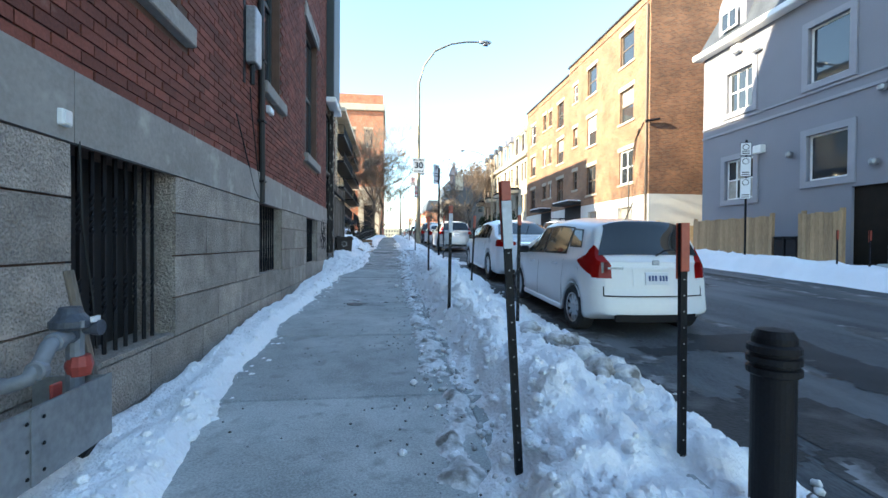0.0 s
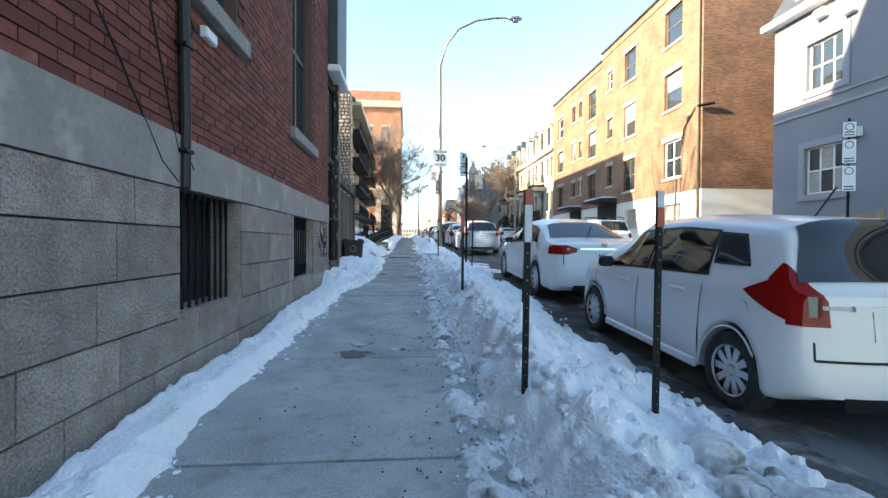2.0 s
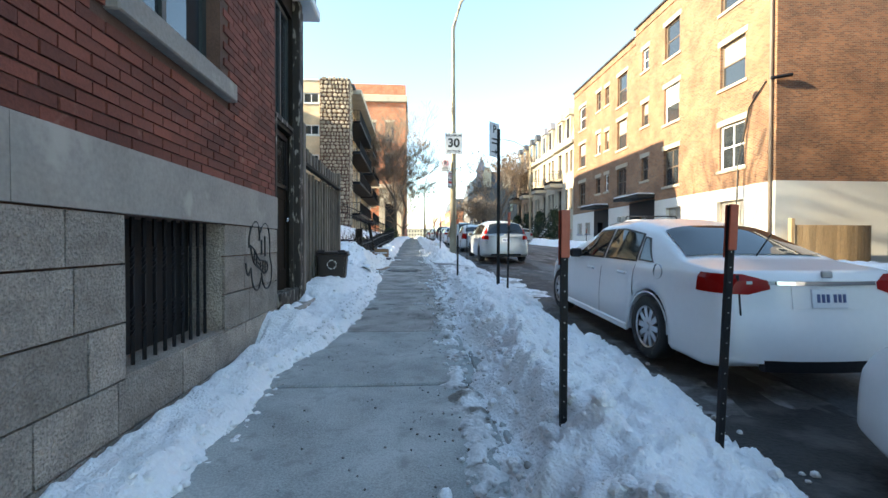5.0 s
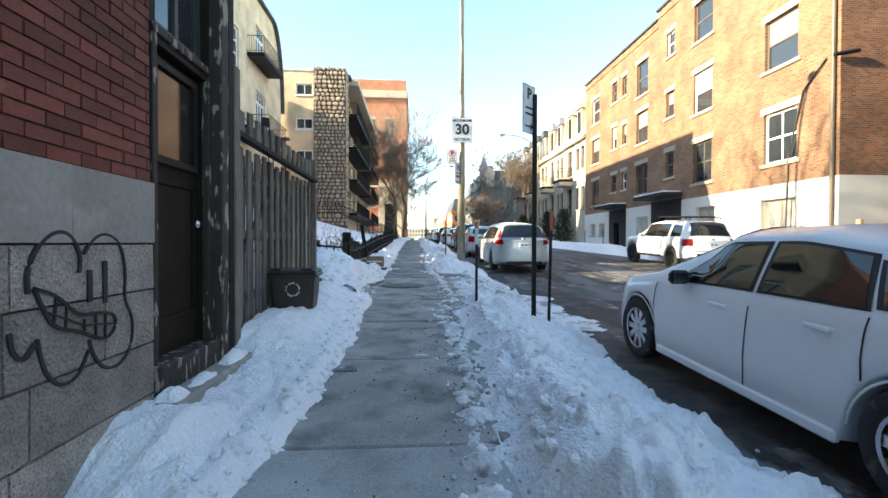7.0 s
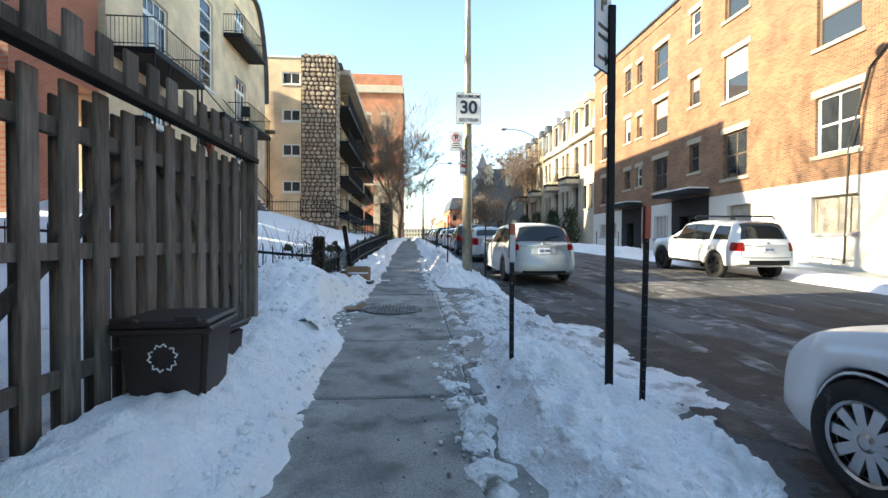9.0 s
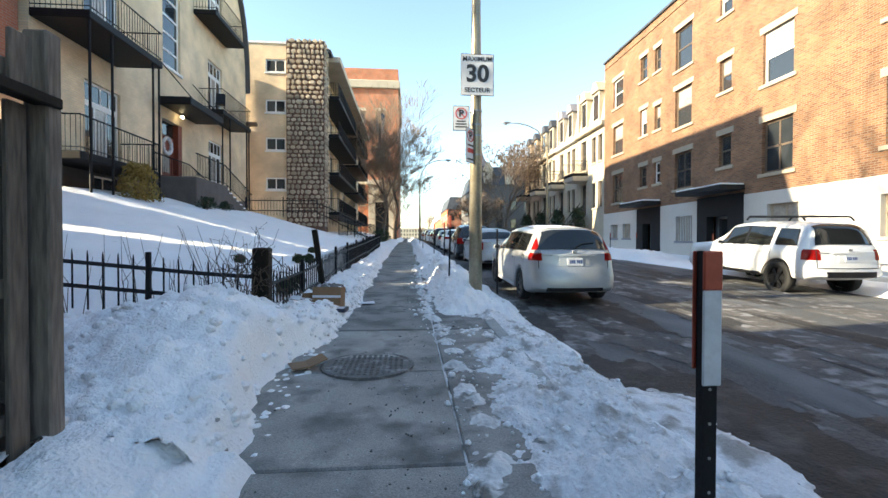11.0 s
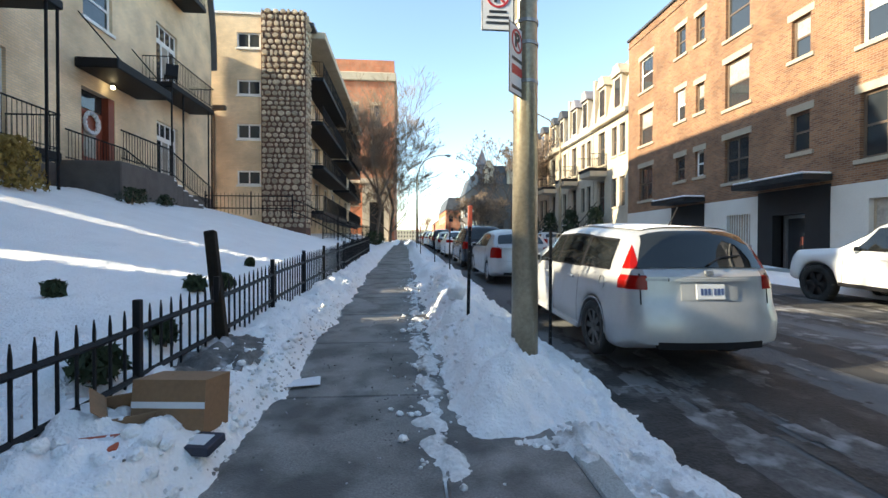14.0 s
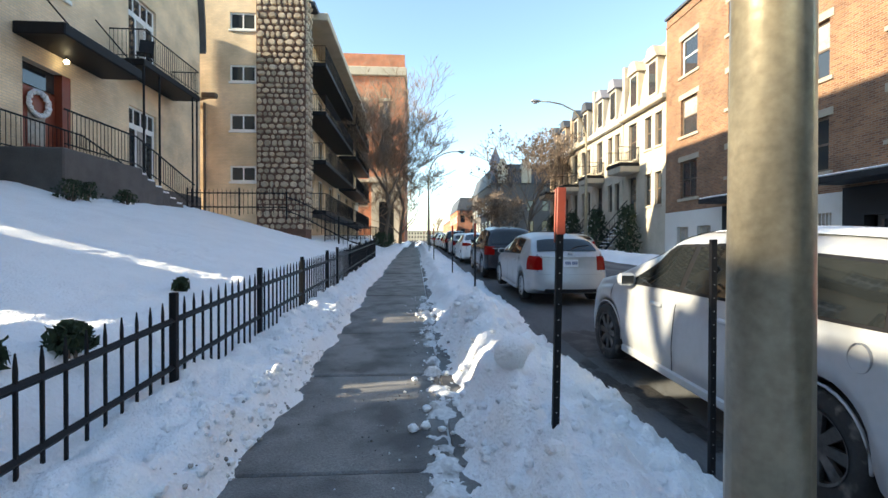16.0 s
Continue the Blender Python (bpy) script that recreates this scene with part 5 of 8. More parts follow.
    def side_patch(y0, y1, v0, v1, sh0, sh1, off=0.006, nu=8, nv=5, lower=False):
        """A patch on the flank: on the cabin (v from belt to roof) or lower body (v from sill to belt)."""
        out = []
        for sg in (1, -1):
            bm = bmesh.new()
            g2 = []
            for i in range(nv + 1):
                t = i / nv
                row = []
                for j in range(nu + 1):
                    s = j / nu
                    y = (y0 + sh0 * t) * (1 - s) + (y1 + sh1 * t) * s
                    v = v0 + (v1 - v0) * t
                    w, tt, b, r = width(y), tz(y), bz(y), rw(y)
                    k = min(1, max(0, (tt - b) / 0.42))
                    if lower:
                        z0 = min(bottom(y), b - 0.14)
                        fz = [0.05, 0.38, 0.62, 0.8, 0.95, 1.0]
                        x = w * float(np.interp(v, fz, [0.985, 1, 0.992, 0.98, 0.962, 0.94]))
                        z = z0 + v * (b - z0)
                    else:
                        x, z = w * 0.94 + (r - w * 0.94) * v ** 1.15, b + (tt - 0.1 * k - b) * v
                    row.append(bm.verts.new((sg * (x + off), y, z)))
                g2.append(row)
            for a, b in zip(g2, g2[1:]):
                for j in range(nu):
                    bm.faces.new((a[j], a[j + 1], b[j + 1], b[j]))
            out.append(bm)
        return out
    for w in windows:
        for bm in side_patch(w[0] - 0.035, w[1] + 0.035, w[2] - 0.05, w[3] + 0.05, w[4], w[5], 0.003):
            part("window_trim", bm, BLACK_PLASTIC, root, smooth=True)
        for bm in side_patch(*w):
            part("side_window", bm, CAR_GLASS, root, smooth=True)
    # door seams and handles
    for yy in style.get("seams", ()):
        for bm in side_patch(yy, yy + 0.012, 0.1, 0.97, 0.0, 0.0, 0.003, 1, 6, True):
            part("door_seam", bm, DARK_INSIDE, root)
    for yy in style.get("handles", ()):
        for sg in (1, -1):
            b = bz(yy)
            part("door_handle", bbox(*sorted((sg * (width(yy) * 0.975 - 0.005), sg * (width(yy) * 0.975 + 0.03))), yy, yy + 0.2, b - 0.14, b - 0.105, 0.01), style.get("handle_mat", paint), root)

    def top_patch(y0, y1, f0, f1, off, nu=12, nv=10, inset=0.0):
        bm = bmesh.new()
        g2 = []
        for i in range(nv + 1):
            t = i / nv
            y = y0 + (y1 - y0) * t
            fx = f0 + (f1 - f0) * t
            row = []
            for j in range(nu + 1):
                s = (2 * j / nu - 1) * fx
                k = min(1, max(0, (tz(y) - bz(y)) / 0.42))
                row.append(bm.verts.new((s * rw(y), y - off[0], tz(y) - 0.1 * k * abs(s) ** 4 + off[1])))
            g2.append(row)
        for a, b in zip(g2, g2[1:]):
            for j in range(nu):
                bm.faces.new((a[j], a[j + 1], b[j + 1], b[j]))
        return bm
    part("rear_window", top_patch(*rear_glass, (0.012, 0.008)), CAR_GLASS, root, smooth=True)
    part("windscreen", top_patch(*style["screen"], (-0.01, 0.008)), CAR_GLASS, root, smooth=True)
    if snow_roof:
        bm = top_patch(rear_glass[1] + 0.1, style["screen"][0] - 0.15, 0.78, 0.74, (0, 0.014))
        part("roof_snow", bm, SNOW, root, smooth=True)
    # tail lamps: pieces of the body's own skin, set 4 mm proud
    for test, mm in style["lamps"]:
        for sg in (1, -1):
            bm = bmesh.new()
            bm.from_mesh(body.data)
            far = [f for f in bm.faces if f.calc_center_median().y > 0.5 or sg * f.calc_center_median().x < 0.36 or not 0.55 < f.calc_center_median().z < 1.5]
            bmesh.ops.delete(bm, geom=far, context="FACES")
            bmesh.ops.subdivide_edges(bm, edges=bm.edges[:], cuts=7, use_grid_fill=True)
            off = []
            for f in bm.faces:
                ps = [v.co for v in f.verts] + [f.calc_center_median()]
                if not any(test(abs(p.x), p.y, p.z) for p in ps):
                    off.append(f)
            bmesh.ops.delete(bm, geom=off, context="FACES")
            bmesh.ops.subdivide_edges(bm, edges=bm.edges[:], cuts=3, use_grid_fill=True)
            cut = []
            for f in bm.faces:
                c = f.calc_center_median()
                if not test(abs(c.x), c.y, c.z):
                    cut.append(f)
            bmesh.ops.delete(bm, geom=cut, context="FACES")
            bm.normal_update()
            for v in bm.verts:
                v.co += v.normal * 0.004
            if len(bm.faces):
                part("tail_lamp", bm, mm, root, smooth=True)
            else:
                bm.free()
    # fuel flap, sill and arch lips
    if style.get("flap"):
        fy, fz = style["flap"]
        part("fuel_flap", lathe(bmesh.new(), [(0.0735, 0.0), (0.0765, 0.0), (0.0765, 0.016), (0.0735, 0.016)], 28, "x", (-width(fy) * 0.992 - 0.002, fy, fz), cap=False), STEEL, root)
    for sg in (1, -1):
        part("sill", bbox(*sorted((sg * (hw - 0.05), sg * (hw + 0.004))), yr + R + 0.1, yf - R - 0.1, zb - 0.01, zb + 0.07, 0.015), style.get("sill_mat", paint), root)
        for c in (yr, yf):
            bm = bmesh.new()
            pts = [(sg * (hw - 0.02), c + (R + 0.055) * math.cos(a), R - 0.02 + (R + 0.055) * math.sin(a)) for a in [math.pi * (0.02 + 0.96 * q / 16) for q in range(17)]]
            tube(bm, pts, 0.009, 6)
            part("arch_lip", bm, style.get("lip", paint), root, smooth=True)
    # bumper, plate, emblem, wiper
    bz0 = style.get("bumper", (0.28, 0.40))
    part("bumper_insert", long_box(-hw * 0.62, hw * 0.62, -0.006, 0.05, bz0[0], bz0[1] - 0.03), BLACK_PLASTIC, root)
    pz = style.get("plate", 0.78)
    part("plate_recess", long_box(-0.3, 0.3, -0.006, 0.02, pz - 0.06, pz + 0.13), paint, root)
    part("trim_bar", long_box(-0.42, 0.42, -0.025, 0.02, pz + 0.13, pz + 0.16), style.get("bar", paint), root)
    plate = part("licence_plate", bbox(-0.152, 0.152, -0.016, 0.0, pz - 0.05, pz + 0.1, 0.004), PLATE_WHITE, root)
    for k in range(6):
        x = -0.11 + 0.04 * k + (0.02 if k > 2 else 0)
        part("plate_bar", bbox(x, x + 0.024, -0.019, -0.015, pz - 0.005, pz + 0.06), PLATE_BLUE, plate)
    part("emblem", bbox(-0.05, 0.05, -0.012, 0.01, pz + 0.185, pz + 0.245, 0.01), STEEL, root)
    # tailgate seams
    gw = hw * style.get("gate", 0.78)
    part("tailgate_seam", long_box(-gw, gw, -0.004, 0.02, pz - 0.2, pz - 0.188), DARK_INSIDE, root)
    for sg in (1, -1):
        part("tailgate_seam", bbox(*sorted((sg * gw, sg * (gw - 0.012))), -0.004, 0.02, pz - 0.19, pz + 0.2), DARK_INSIDE, root)
    part("model_script", bbox(-gw + 0.06, -gw + 0.26, -0.006, 0.01, pz + 0.13, pz + 0.155), STEEL, root)
    if style.get("wiper"):
        part("rear_wiper", tube(bmesh.new(), [(0.02, 0.02, pz + 0.3), (0.18, 0.1, pz + 0.36), (0.42, 0.12, pz + 0.38)], 0.012, 5), BLACK_PLASTIC, root)
    if style.get("antenna"):
        part("antenna", tube(bmesh.new(), [(0, 0.8, tz(0.8)), (0, 0.62, tz(0.8) + 0.22)], 0.008, 5), BLACK_PLASTIC, root)
    my = style["mirror"]
    for sg in (1, -1):
        mi = part("wing_mirror", bbox(*sorted((sg * (hw * 0.93), sg * (hw + 0.12))), my, my + 0.09, bz(my) + 0.0, bz(my) + 0.125, 0.03), style.get("mirror_mat", paint), root)
        part("mirror_glass", bbox(*sorted((sg * (hw * 0.97), sg * (hw + 0.1))), my - 0.008, my - 0.002, bz(my) + 0.02, bz(my) + 0.105), GLASS, mi)
        part("headlamp", bbox(*sorted((sg * hw * 0.5, sg * (hw * 0.79))), L - 0.28, L - 0.10, bz(L - 0.2) - 0.2, bz(L - 0.2) - 0.06, 0.04), CLEAR_LAMP, root)
    # wheels
    for y in (yr, yf):
        for sg in (1, -1):
            wh = new("wheel")
            wh.parent = root
            wh.matrix_basis = pose(sg * (hw - 0.11), y, R, 0, 0, 0 if sg > 0 else 180)
            part("tyre", lathe(bmesh.new(), [(R * 0.66, -0.09), (R * 0.93, -0.1), (R, -0.075), (R, 0.075), (R * 0.93, 0.1), (R * 0.66, 0.09), (R * 0.64, 0.05), (R * 0.64, -0.05)], 32, "x", cap=False), TYRE, wh, smooth=True)
            part("brake_disc", lathe(bmesh.new(), [(0.0, 0.0), (R * 0.64, 0.0), (R * 0.64, 0.02), (0.0, 0.02)], 24, "x"), DARK_INSIDE, wh)
            bm = bmesh.new()
            lathe(bm, [(R * 0.6, 0.04), (R * 0.66, 0.04), (R * 0.66, 0.095), (R * 0.61, 0.085)], 32, "x", cap=False)
            lathe(bm, [(0.0, 0.05), (R * 0.16, 0.05), (R * 0.16, 0.075), (R * 0.1, 0.085), (0.0, 0.085)], 16, "x")
            ns = style.get("spokes", 10)
            for k in range(ns):
                a = 2 * math.pi * k / ns
                d, e = Vector((0, math.cos(a), math.sin(a))), Vector((0, -math.sin(a), math.cos(a)))
                vs = []
                for rr, ww in ((R * 0.12, 0.022), (R * 0.63, 0.03)):
                    for xx in (0.045, 0.075):
                        for q in (-1, 1):
                            vs.append(bm.verts.new(d * rr + e * ww * q * (R / 0.3) * (10 / ns) ** 0.5 + Vector((xx, 0, 0))))
                for f in ((0, 1, 5, 4), (2, 6, 7, 3), (0, 4, 6, 2), (1, 3, 7, 5), (4, 5, 7, 6)):
                    bm.faces.new([vs[i] for i in f])
            part("rim", bm, style.get("rim", RIM), wh)
    # round both ends in plan, lean the tailgate, push the bumper out
    for o in root.children_recursive:
        if o.type != "MESH" or o.parent.name.startswith("wheel"):
            continue
        for v in o.data.vertices:
            a = min(1.05, abs(v.co.x) / hw)
            if v.co.y < 0.9:
                k = (1 - max(v.co.y, 0) / 0.9) ** 1.5
                q = max(0.0, 1 - max(v.co.y, 0) / 0.35)
                dy = 0.17 * a ** 2.4 * k + 0.07 * min(1, max(0, (v.co.z - 0.6) / 0.45)) * k - 0.055 * q * min(1, max(0, (pz - 0.19 - v.co.z) / 0.03))
                v.co.y += dy
            elif v.co.y > L - 0.9:
                v.co.y -= 0.32 * a ** 2.6 * ((v.co.y - L + 0.9) / 0.9) ** 1.5
        o.data.update()
    x, y = at
    z = float(g(y + yr) - 0.2) + style.get("dz", 0.0)
    root.matrix_basis = pose(x, y, z + 0.035, slope, 0, style.get("yaw", 0))
    return root

HATCH = dict(screen=(2.25, 3.15, 0.86, 0.92), seams=(1.05, 2.15, 3.15), handles=(1.3, 2.35), mirror=2.7, flap=(0.95, 0.84), wiper=True, antenna=True, plate=0.82, bumper=(0.26, 0.36))
NOTE_TOP = [(0, 0.93), (0.05, 0.97), (0.09, 1.03), (0.27, 1.37), (0.36, 1.45), (1.5, 1.505), (2.2, 1.46), (3.1, 0.98), (3.7, 0.83), (3.9, 0.7), (3.97, 0.56)]
NOTE_BELT = [(0, 0.92), (0.4, 0.99), (1.2, 0.95), (3.0, 0.88), (3.4, 0.84), (3.85, 0.7), (3.97, 0.54)]
note = car("hatchback_car", "white compact hatchback car parked by the snow bank", 3.97, 1.66, NOTE_TOP, NOTE_BELT, 0.2, 0.74, 0.62, 3.11, 0.295, CAR_WHITE,
    [(0.98, 1.82, 0.1, 0.9, 0.05, 0.0), (1.9, 2.86, 0.1, 0.9, 0.0, -0.62), (0.5, 0.9, 0.34, 0.86, 0.22, 0.07)], (0.08, 0.36, 0.95, 0.86), (3.25, 5.11),
    dict(HATCH, screen=(2.2, 3.05, 0.86, 0.92), seams=(0.98, 2.0, 3.0), handles=(1.2, 2.2), mirror=2.62, flap=(0.43, 0.78), plate=0.72, bumper=(0.22, 0.34), dz=-0.06, lamps=[(lambda x, y, z: x > 0.52 and 0.74 < z < 1.3 and y < (0.05 + 0.40 * max(0, 1 - abs(z - 0.93) / 0.16) if z < 1.02 else 0.24 - 0.3 * (z - 1.02)) and (x > 0.55 + 0.16 * max(0, z - 0.9) / 0.3 if z > 0.9 else x > 0.55), RED_LAMP), (lambda x, y, z: 0.585 < x < 0.66 and y < 0.05 and 0.8 < z < 0.93, CLEAR_LAMP)], mirror_mat=BLACK_PLASTIC))
SEDAN_TOP = [(0, 0.93), (0.06, 1.02), (0.55, 1.06), (0.75, 1.08), (1.42, 1.39), (2.1, 1.475), (2.8, 1.44), (3.7, 1.0), (4.5, 0.84), (4.75, 0.72), (4.87, 0.56)]
SEDAN_BELT = [(0, 0.91), (0.1, 0.98), (0.9, 0.99), (3.5, 0.91), (4.45, 0.78), (4.87, 0.54)]
sedan = car("sedan_car", "white four-door sedan car with snow dusted roof, parked", 4.87, 1.76, SEDAN_TOP, SEDAN_BELT, 0.2, 0.74, 1.2, 3.97, 0.33, CAR_WHITE,
    [(1.55, 2.3, 0.1, 0.9, 0.1, 0.0), (2.4, 3.45, 0.1, 0.9, 0.0, -0.6), (1.2, 1.46, 0.15, 0.82, 0.3, 0.1)], (0.82, 1.42, 0.9, 0.86), (3.31, 9.78),
    dict(screen=(2.75, 3.6, 0.86, 0.92), seams=(1.5, 2.36, 3.6), handles=(1.68, 2.58), mirror=3.1, plate=0.79, bumper=(0.24, 0.36), bar=CHROME, antenna=True, mirror_mat=BLACK_PLASTIC, flap=(1.01, 0.93), dz=-0.04,
         lamps=[(lambda x, y, z: x > 0.46 and abs(z - 0.915) < 0.03 + 0.3 * max(0, min(x, 0.62) - 0.46) and y < 0.30, RED_LAMP)]))
WAGON_TOP = [(0, 0.98), (0.05, 1.03), (0.08, 1.08), (0.28, 1.41), (0.43, 1.485), (1.8, 1.53), (2.5, 1.49), (3.5, 1.0), (4.2, 0.85), (4.4, 0.7), (4.475, 0.58)]
WAGON_BELT = [(0, 0.97), (0.4, 1.0), (3.2, 0.92), (3.9, 0.84), (4.475, 0.56)]
wagon = car("wagon_car", "dusty silver-white station wagon with snow on its roof", 4.475, 1.775, WAGON_TOP, WAGON_BELT, 0.22, 0.76, 0.85, 3.55, 0.32, CAR_CREAM,
    [(1.35, 2.15, 0.1, 0.9, 0.0, 0.0), (2.22, 3.2, 0.1, 0.9, 0.0, -0.6), (0.48, 1.28, 0.12, 0.88, 0.12, 0.0)], (0.075, 0.36, 0.92, 0.86), (3.38, 22.45),
    dict(HATCH, screen=(2.45, 3.4, 0.86, 0.92), seams=(1.3, 2.2, 3.4), handles=(1.45, 2.4), mirror=2.95, rim=STEEL_DARK, spokes=8, plate=0.82, bumper=(0.28, 0.38), flap=(0.56, 0.88),
         lamps=[(lambda x, y, z: x > 0.62 and (0.86 < z < 1.0 or 1.06 < z < 1.46) and y < 0.16 + 0.42 * max(0, z - 1.0) and (x > 0.66 or z < 1.06), RED_LAMP), (lambda x, y, z: x > 0.63 and 1.0 <= z <= 1.06 and y < 0.17, CLEAR_LAMP)]), snow_roof=True)
SUV_TOP = [(0, 1.05), (0.05, 1.12), (0.1, 1.18), (0.32, 1.64), (0.5, 1.73), (2.2, 1.78), (2.75, 1.72), (3.35, 1.2), (4.5, 1.1), (4.75, 0.98), (4.83, 0.8)]
SUV_BELT = [(0, 1.04), (0.3, 1.14), (3.3, 1.12), (4.5, 1.02), (4.83, 0.78)]
suv = car("suv_car", "white off-road suv with roof rack and muddy tyres", 4.83, 1.92, SUV_TOP, SUV_BELT, 0.42, 0.8, 1.0, 3.79, 0.4, CAR_WHITE,
    [(1.3, 2.05, 0.1, 0.9, 0.0, 0.0), (2.12, 3.1, 0.1, 0.9, 0.0, -0.4), (0.45, 1.1, 0.15, 0.85, 0.12, 0.0)], (0.12, 0.42, 0.88, 0.86), (10.05, 23.3),
    dict(dz=-0.1, sill_mat=BLACK_PLASTIC, lip=BLACK_PLASTIC, screen=(2.75, 3.3, 0.88, 0.92), seams=(1.2, 2.1, 3.2), handles=(1.4, 2.3), mirror=2.9, plate=0.9, bumper=(0.5, 0.66), spokes=6, rim=DARK_INSIDE,
         lamps=[(lambda x, y, z: x > 0.66 and 0.88 < z < 1.12 and y < 0.2, RED_LAMP)]))
bm = bmesh.new()
for x in (-0.62, 0.62):
    tube(bm, [(x, 0.6, 1.78), (x, 0.7, 1.87), (x, 2.3, 1.9), (x, 2.4, 1.8)], 0.025, 6)
for k in range(5):
    tube(bm, [(-0.62, 0.75 + 0.38 * k, 1.88), (0.62, 0.75 + 0.38 * k, 1.88)], 0.02, 5)
part("roof_rack", bm, BLACK_PLASTIC, suv)
COMPACT_TOP = [(0, 0.96), (0.07, 1.02), (0.16, 1.08), (0.5, 1.30), (0.8, 1.4), (1.7, 1.45), (2.3, 1.4), (3.2, 0.98), (3.8, 0.82), (3.95, 0.7), (4.0, 0.58)]
compact = car("compact_car", "silver-white compact hatchback car parked uphill", 4.0, 1.70, COMPACT_TOP, NOTE_BELT, 0.2, 0.74, 0.75, 3.3, 0.31, CAR_CREAM,
    [(1.05, 1.95, 0.1, 0.9, 0.05, 0.0), (2.02, 2.95, 0.1, 0.9, 0.0, -0.6)], (0.16, 0.55, 0.86, 0.84), (3.42, 29.75),
    dict(HATCH, lamps=[(lambda x, y, z: x > 0.56 and 0.7 < z < 0.98 and y < 0.2, RED_LAMP)]))
XTOP = [(0, 1.0), (0.06, 1.05), (0.12, 1.1), (0.45, 1.5), (0.7, 1.6), (1.8, 1.66), (2.5, 1.6), (3.3, 1.1), (4.2, 0.98), (4.4, 0.8), (4.5, 0.65)]
XBELT = [(0, 0.98), (0.4, 1.08), (3.2, 1.02), (4.2, 0.9), (4.5, 0.62)]
dark = car("crossover_car", "black crossover car parked in the kerb lane", 4.5, 1.82, XTOP, XBELT, 0.25, 0.76, 0.85, 3.5, 0.35, CAR_BLACK,
    [(1.2, 2.1, 0.1, 0.9, 0.05, 0.0), (2.18, 3.1, 0.1, 0.9, 0.0, -0.5)], (0.12, 0.5, 0.86, 0.84), (3.4, 34.9),
    dict(HATCH, screen=(2.5, 3.25, 0.86, 0.9), lamps=[(lambda x, y, z: x > 0.6 and 0.76 < z < 1.02 and y < 0.22, RED_LAMP)]))
for src, x, y in ((sedan, 3.4, 42.0), (compact, 3.4, 48.5), (dark, 3.45, 54.5), (note, 3.4, 61.0), (sedan, 3.4, 67.5), (dark, 3.4, 74.0), (compact, 10.3, 47.0), (wagon, 10.3, 60.0), (note, 3.4, 82.0), (sedan, 3.4, 90.0)):
    c = copy_thing(src, pose(x, y, float(g(y + 0.9)) - 0.165, 1.4, 0, 0))
    c["label"] = c["label"].split(",")[0].split(" parked")[0] + " parked further uphill"

# ---- street lamps, signs, marker posts ----
def text_part(word, size, mat, parent, m, depth=0.003):
    cu = bpy.data.curves.new("text", "FONT")
    cu.body, cu.size, cu.align_x, cu.align_y, cu.extrude, cu.offset = word, size, "CENTER", "CENTER", depth, size * (0.03 if len(word) < 3 else 0.012)
    ob = bpy.data.objects.new("text", cu)
    scene.collection.objects.link(ob)
    me = bpy.data.meshes.new_from_object(ob.evaluated_get(bpy.context.evaluated_depsgraph_get()))
    bpy.data.objects.remove(ob)
    me.materials.clear()
    me.materials.append(mat)
    out = new("lettering", me)
    out.parent, out.matrix_basis = parent, m
    return out

def street_lamp(x, y, arm, top, side, r0=0.125, label=""):
    z0 = float(g(y)) - 0.1
    root = tagged(new("street_lamp"), label or "tall weathered metal street lamp with curved arm", "street lamp")
    k = arm / 3.1
    pts = [(x, y, z0), (x, y, z0 + 3), (x, y, top - 3.8), (x, y, top - 2.2), (x + side * 0.25 * k, y, top - 1.3), (x + side * 0.8 * k, y, top - 0.55), (x + side * 1.6 * k, y, top - 0.15), (x + side * 2.4 * k, y, top), (x + side * 3.0 * k, y, top + 0.02)]
    part("pole", tube(bmesh.new(), pts, [r0, r0 * 0.88, r0 * 0.55, r0 * 0.48, r0 * 0.42, r0 * 0.4, r0 * 0.38, r0 * 0.36, r0 * 0.34], 20), POLE_METAL, root, smooth=True)
    bm = bmesh.new()
    lathe(bm, [(0.03, 0), (0.1, 0.05), (0.15, 0.25), (0.15, 0.45), (0.08, 0.62), (0.02, 0.66)], 14, "x", (0, 0, 0))
    for v in bm.verts:
        v.co = Vector((x + side * (3.0 * k + v.co.x), y + v.co.y, top + 0.02 + v.co.z * 0.7))
    head = part("lamp_head", bm, STEEL, root, smooth=True)
    part("lens", bbox(*sorted((x + side * (3.0 * k + 0.22), x + side * (3.0 * k + 0.5))), y - 0.1, y + 0.1, top - 0.14, top - 0.04, 0.03), CLEAR_LAMP, head)
    return root
PX, PYY = 1.43, 22.3
street_lamp(PX, PYY, 3.1, 11.35, 1)
street_lamp(1.5, 62.0, 2.8, 10.8, 1, label="distant street lamp with curved arm")
street_lamp(11.6, 50.0, 3.2, 11.7, -1, label="tall street lamp with arm over the road")

def sign_board(name, label, x, y, z0, w, h, yaw=0, border=True, edge=SIGN_BLACK):
    s = thing(name, label, "sign", (x, y, z0), yaw)
    part("panel", bbox(-w / 2, w / 2, -0.006, 0.0, 0, h, 0.004), edge if border else SIGN_WHITE, s)
    part("face", bbox(-w / 2 + 0.012, w / 2 - 0.012, -0.009, -0.006, 0.012, h - 0.012), SIGN_WHITE, s)
    return s

def front(x, z, off=-0.0105):
    return pose(x, off, z, 90, 0, 0)

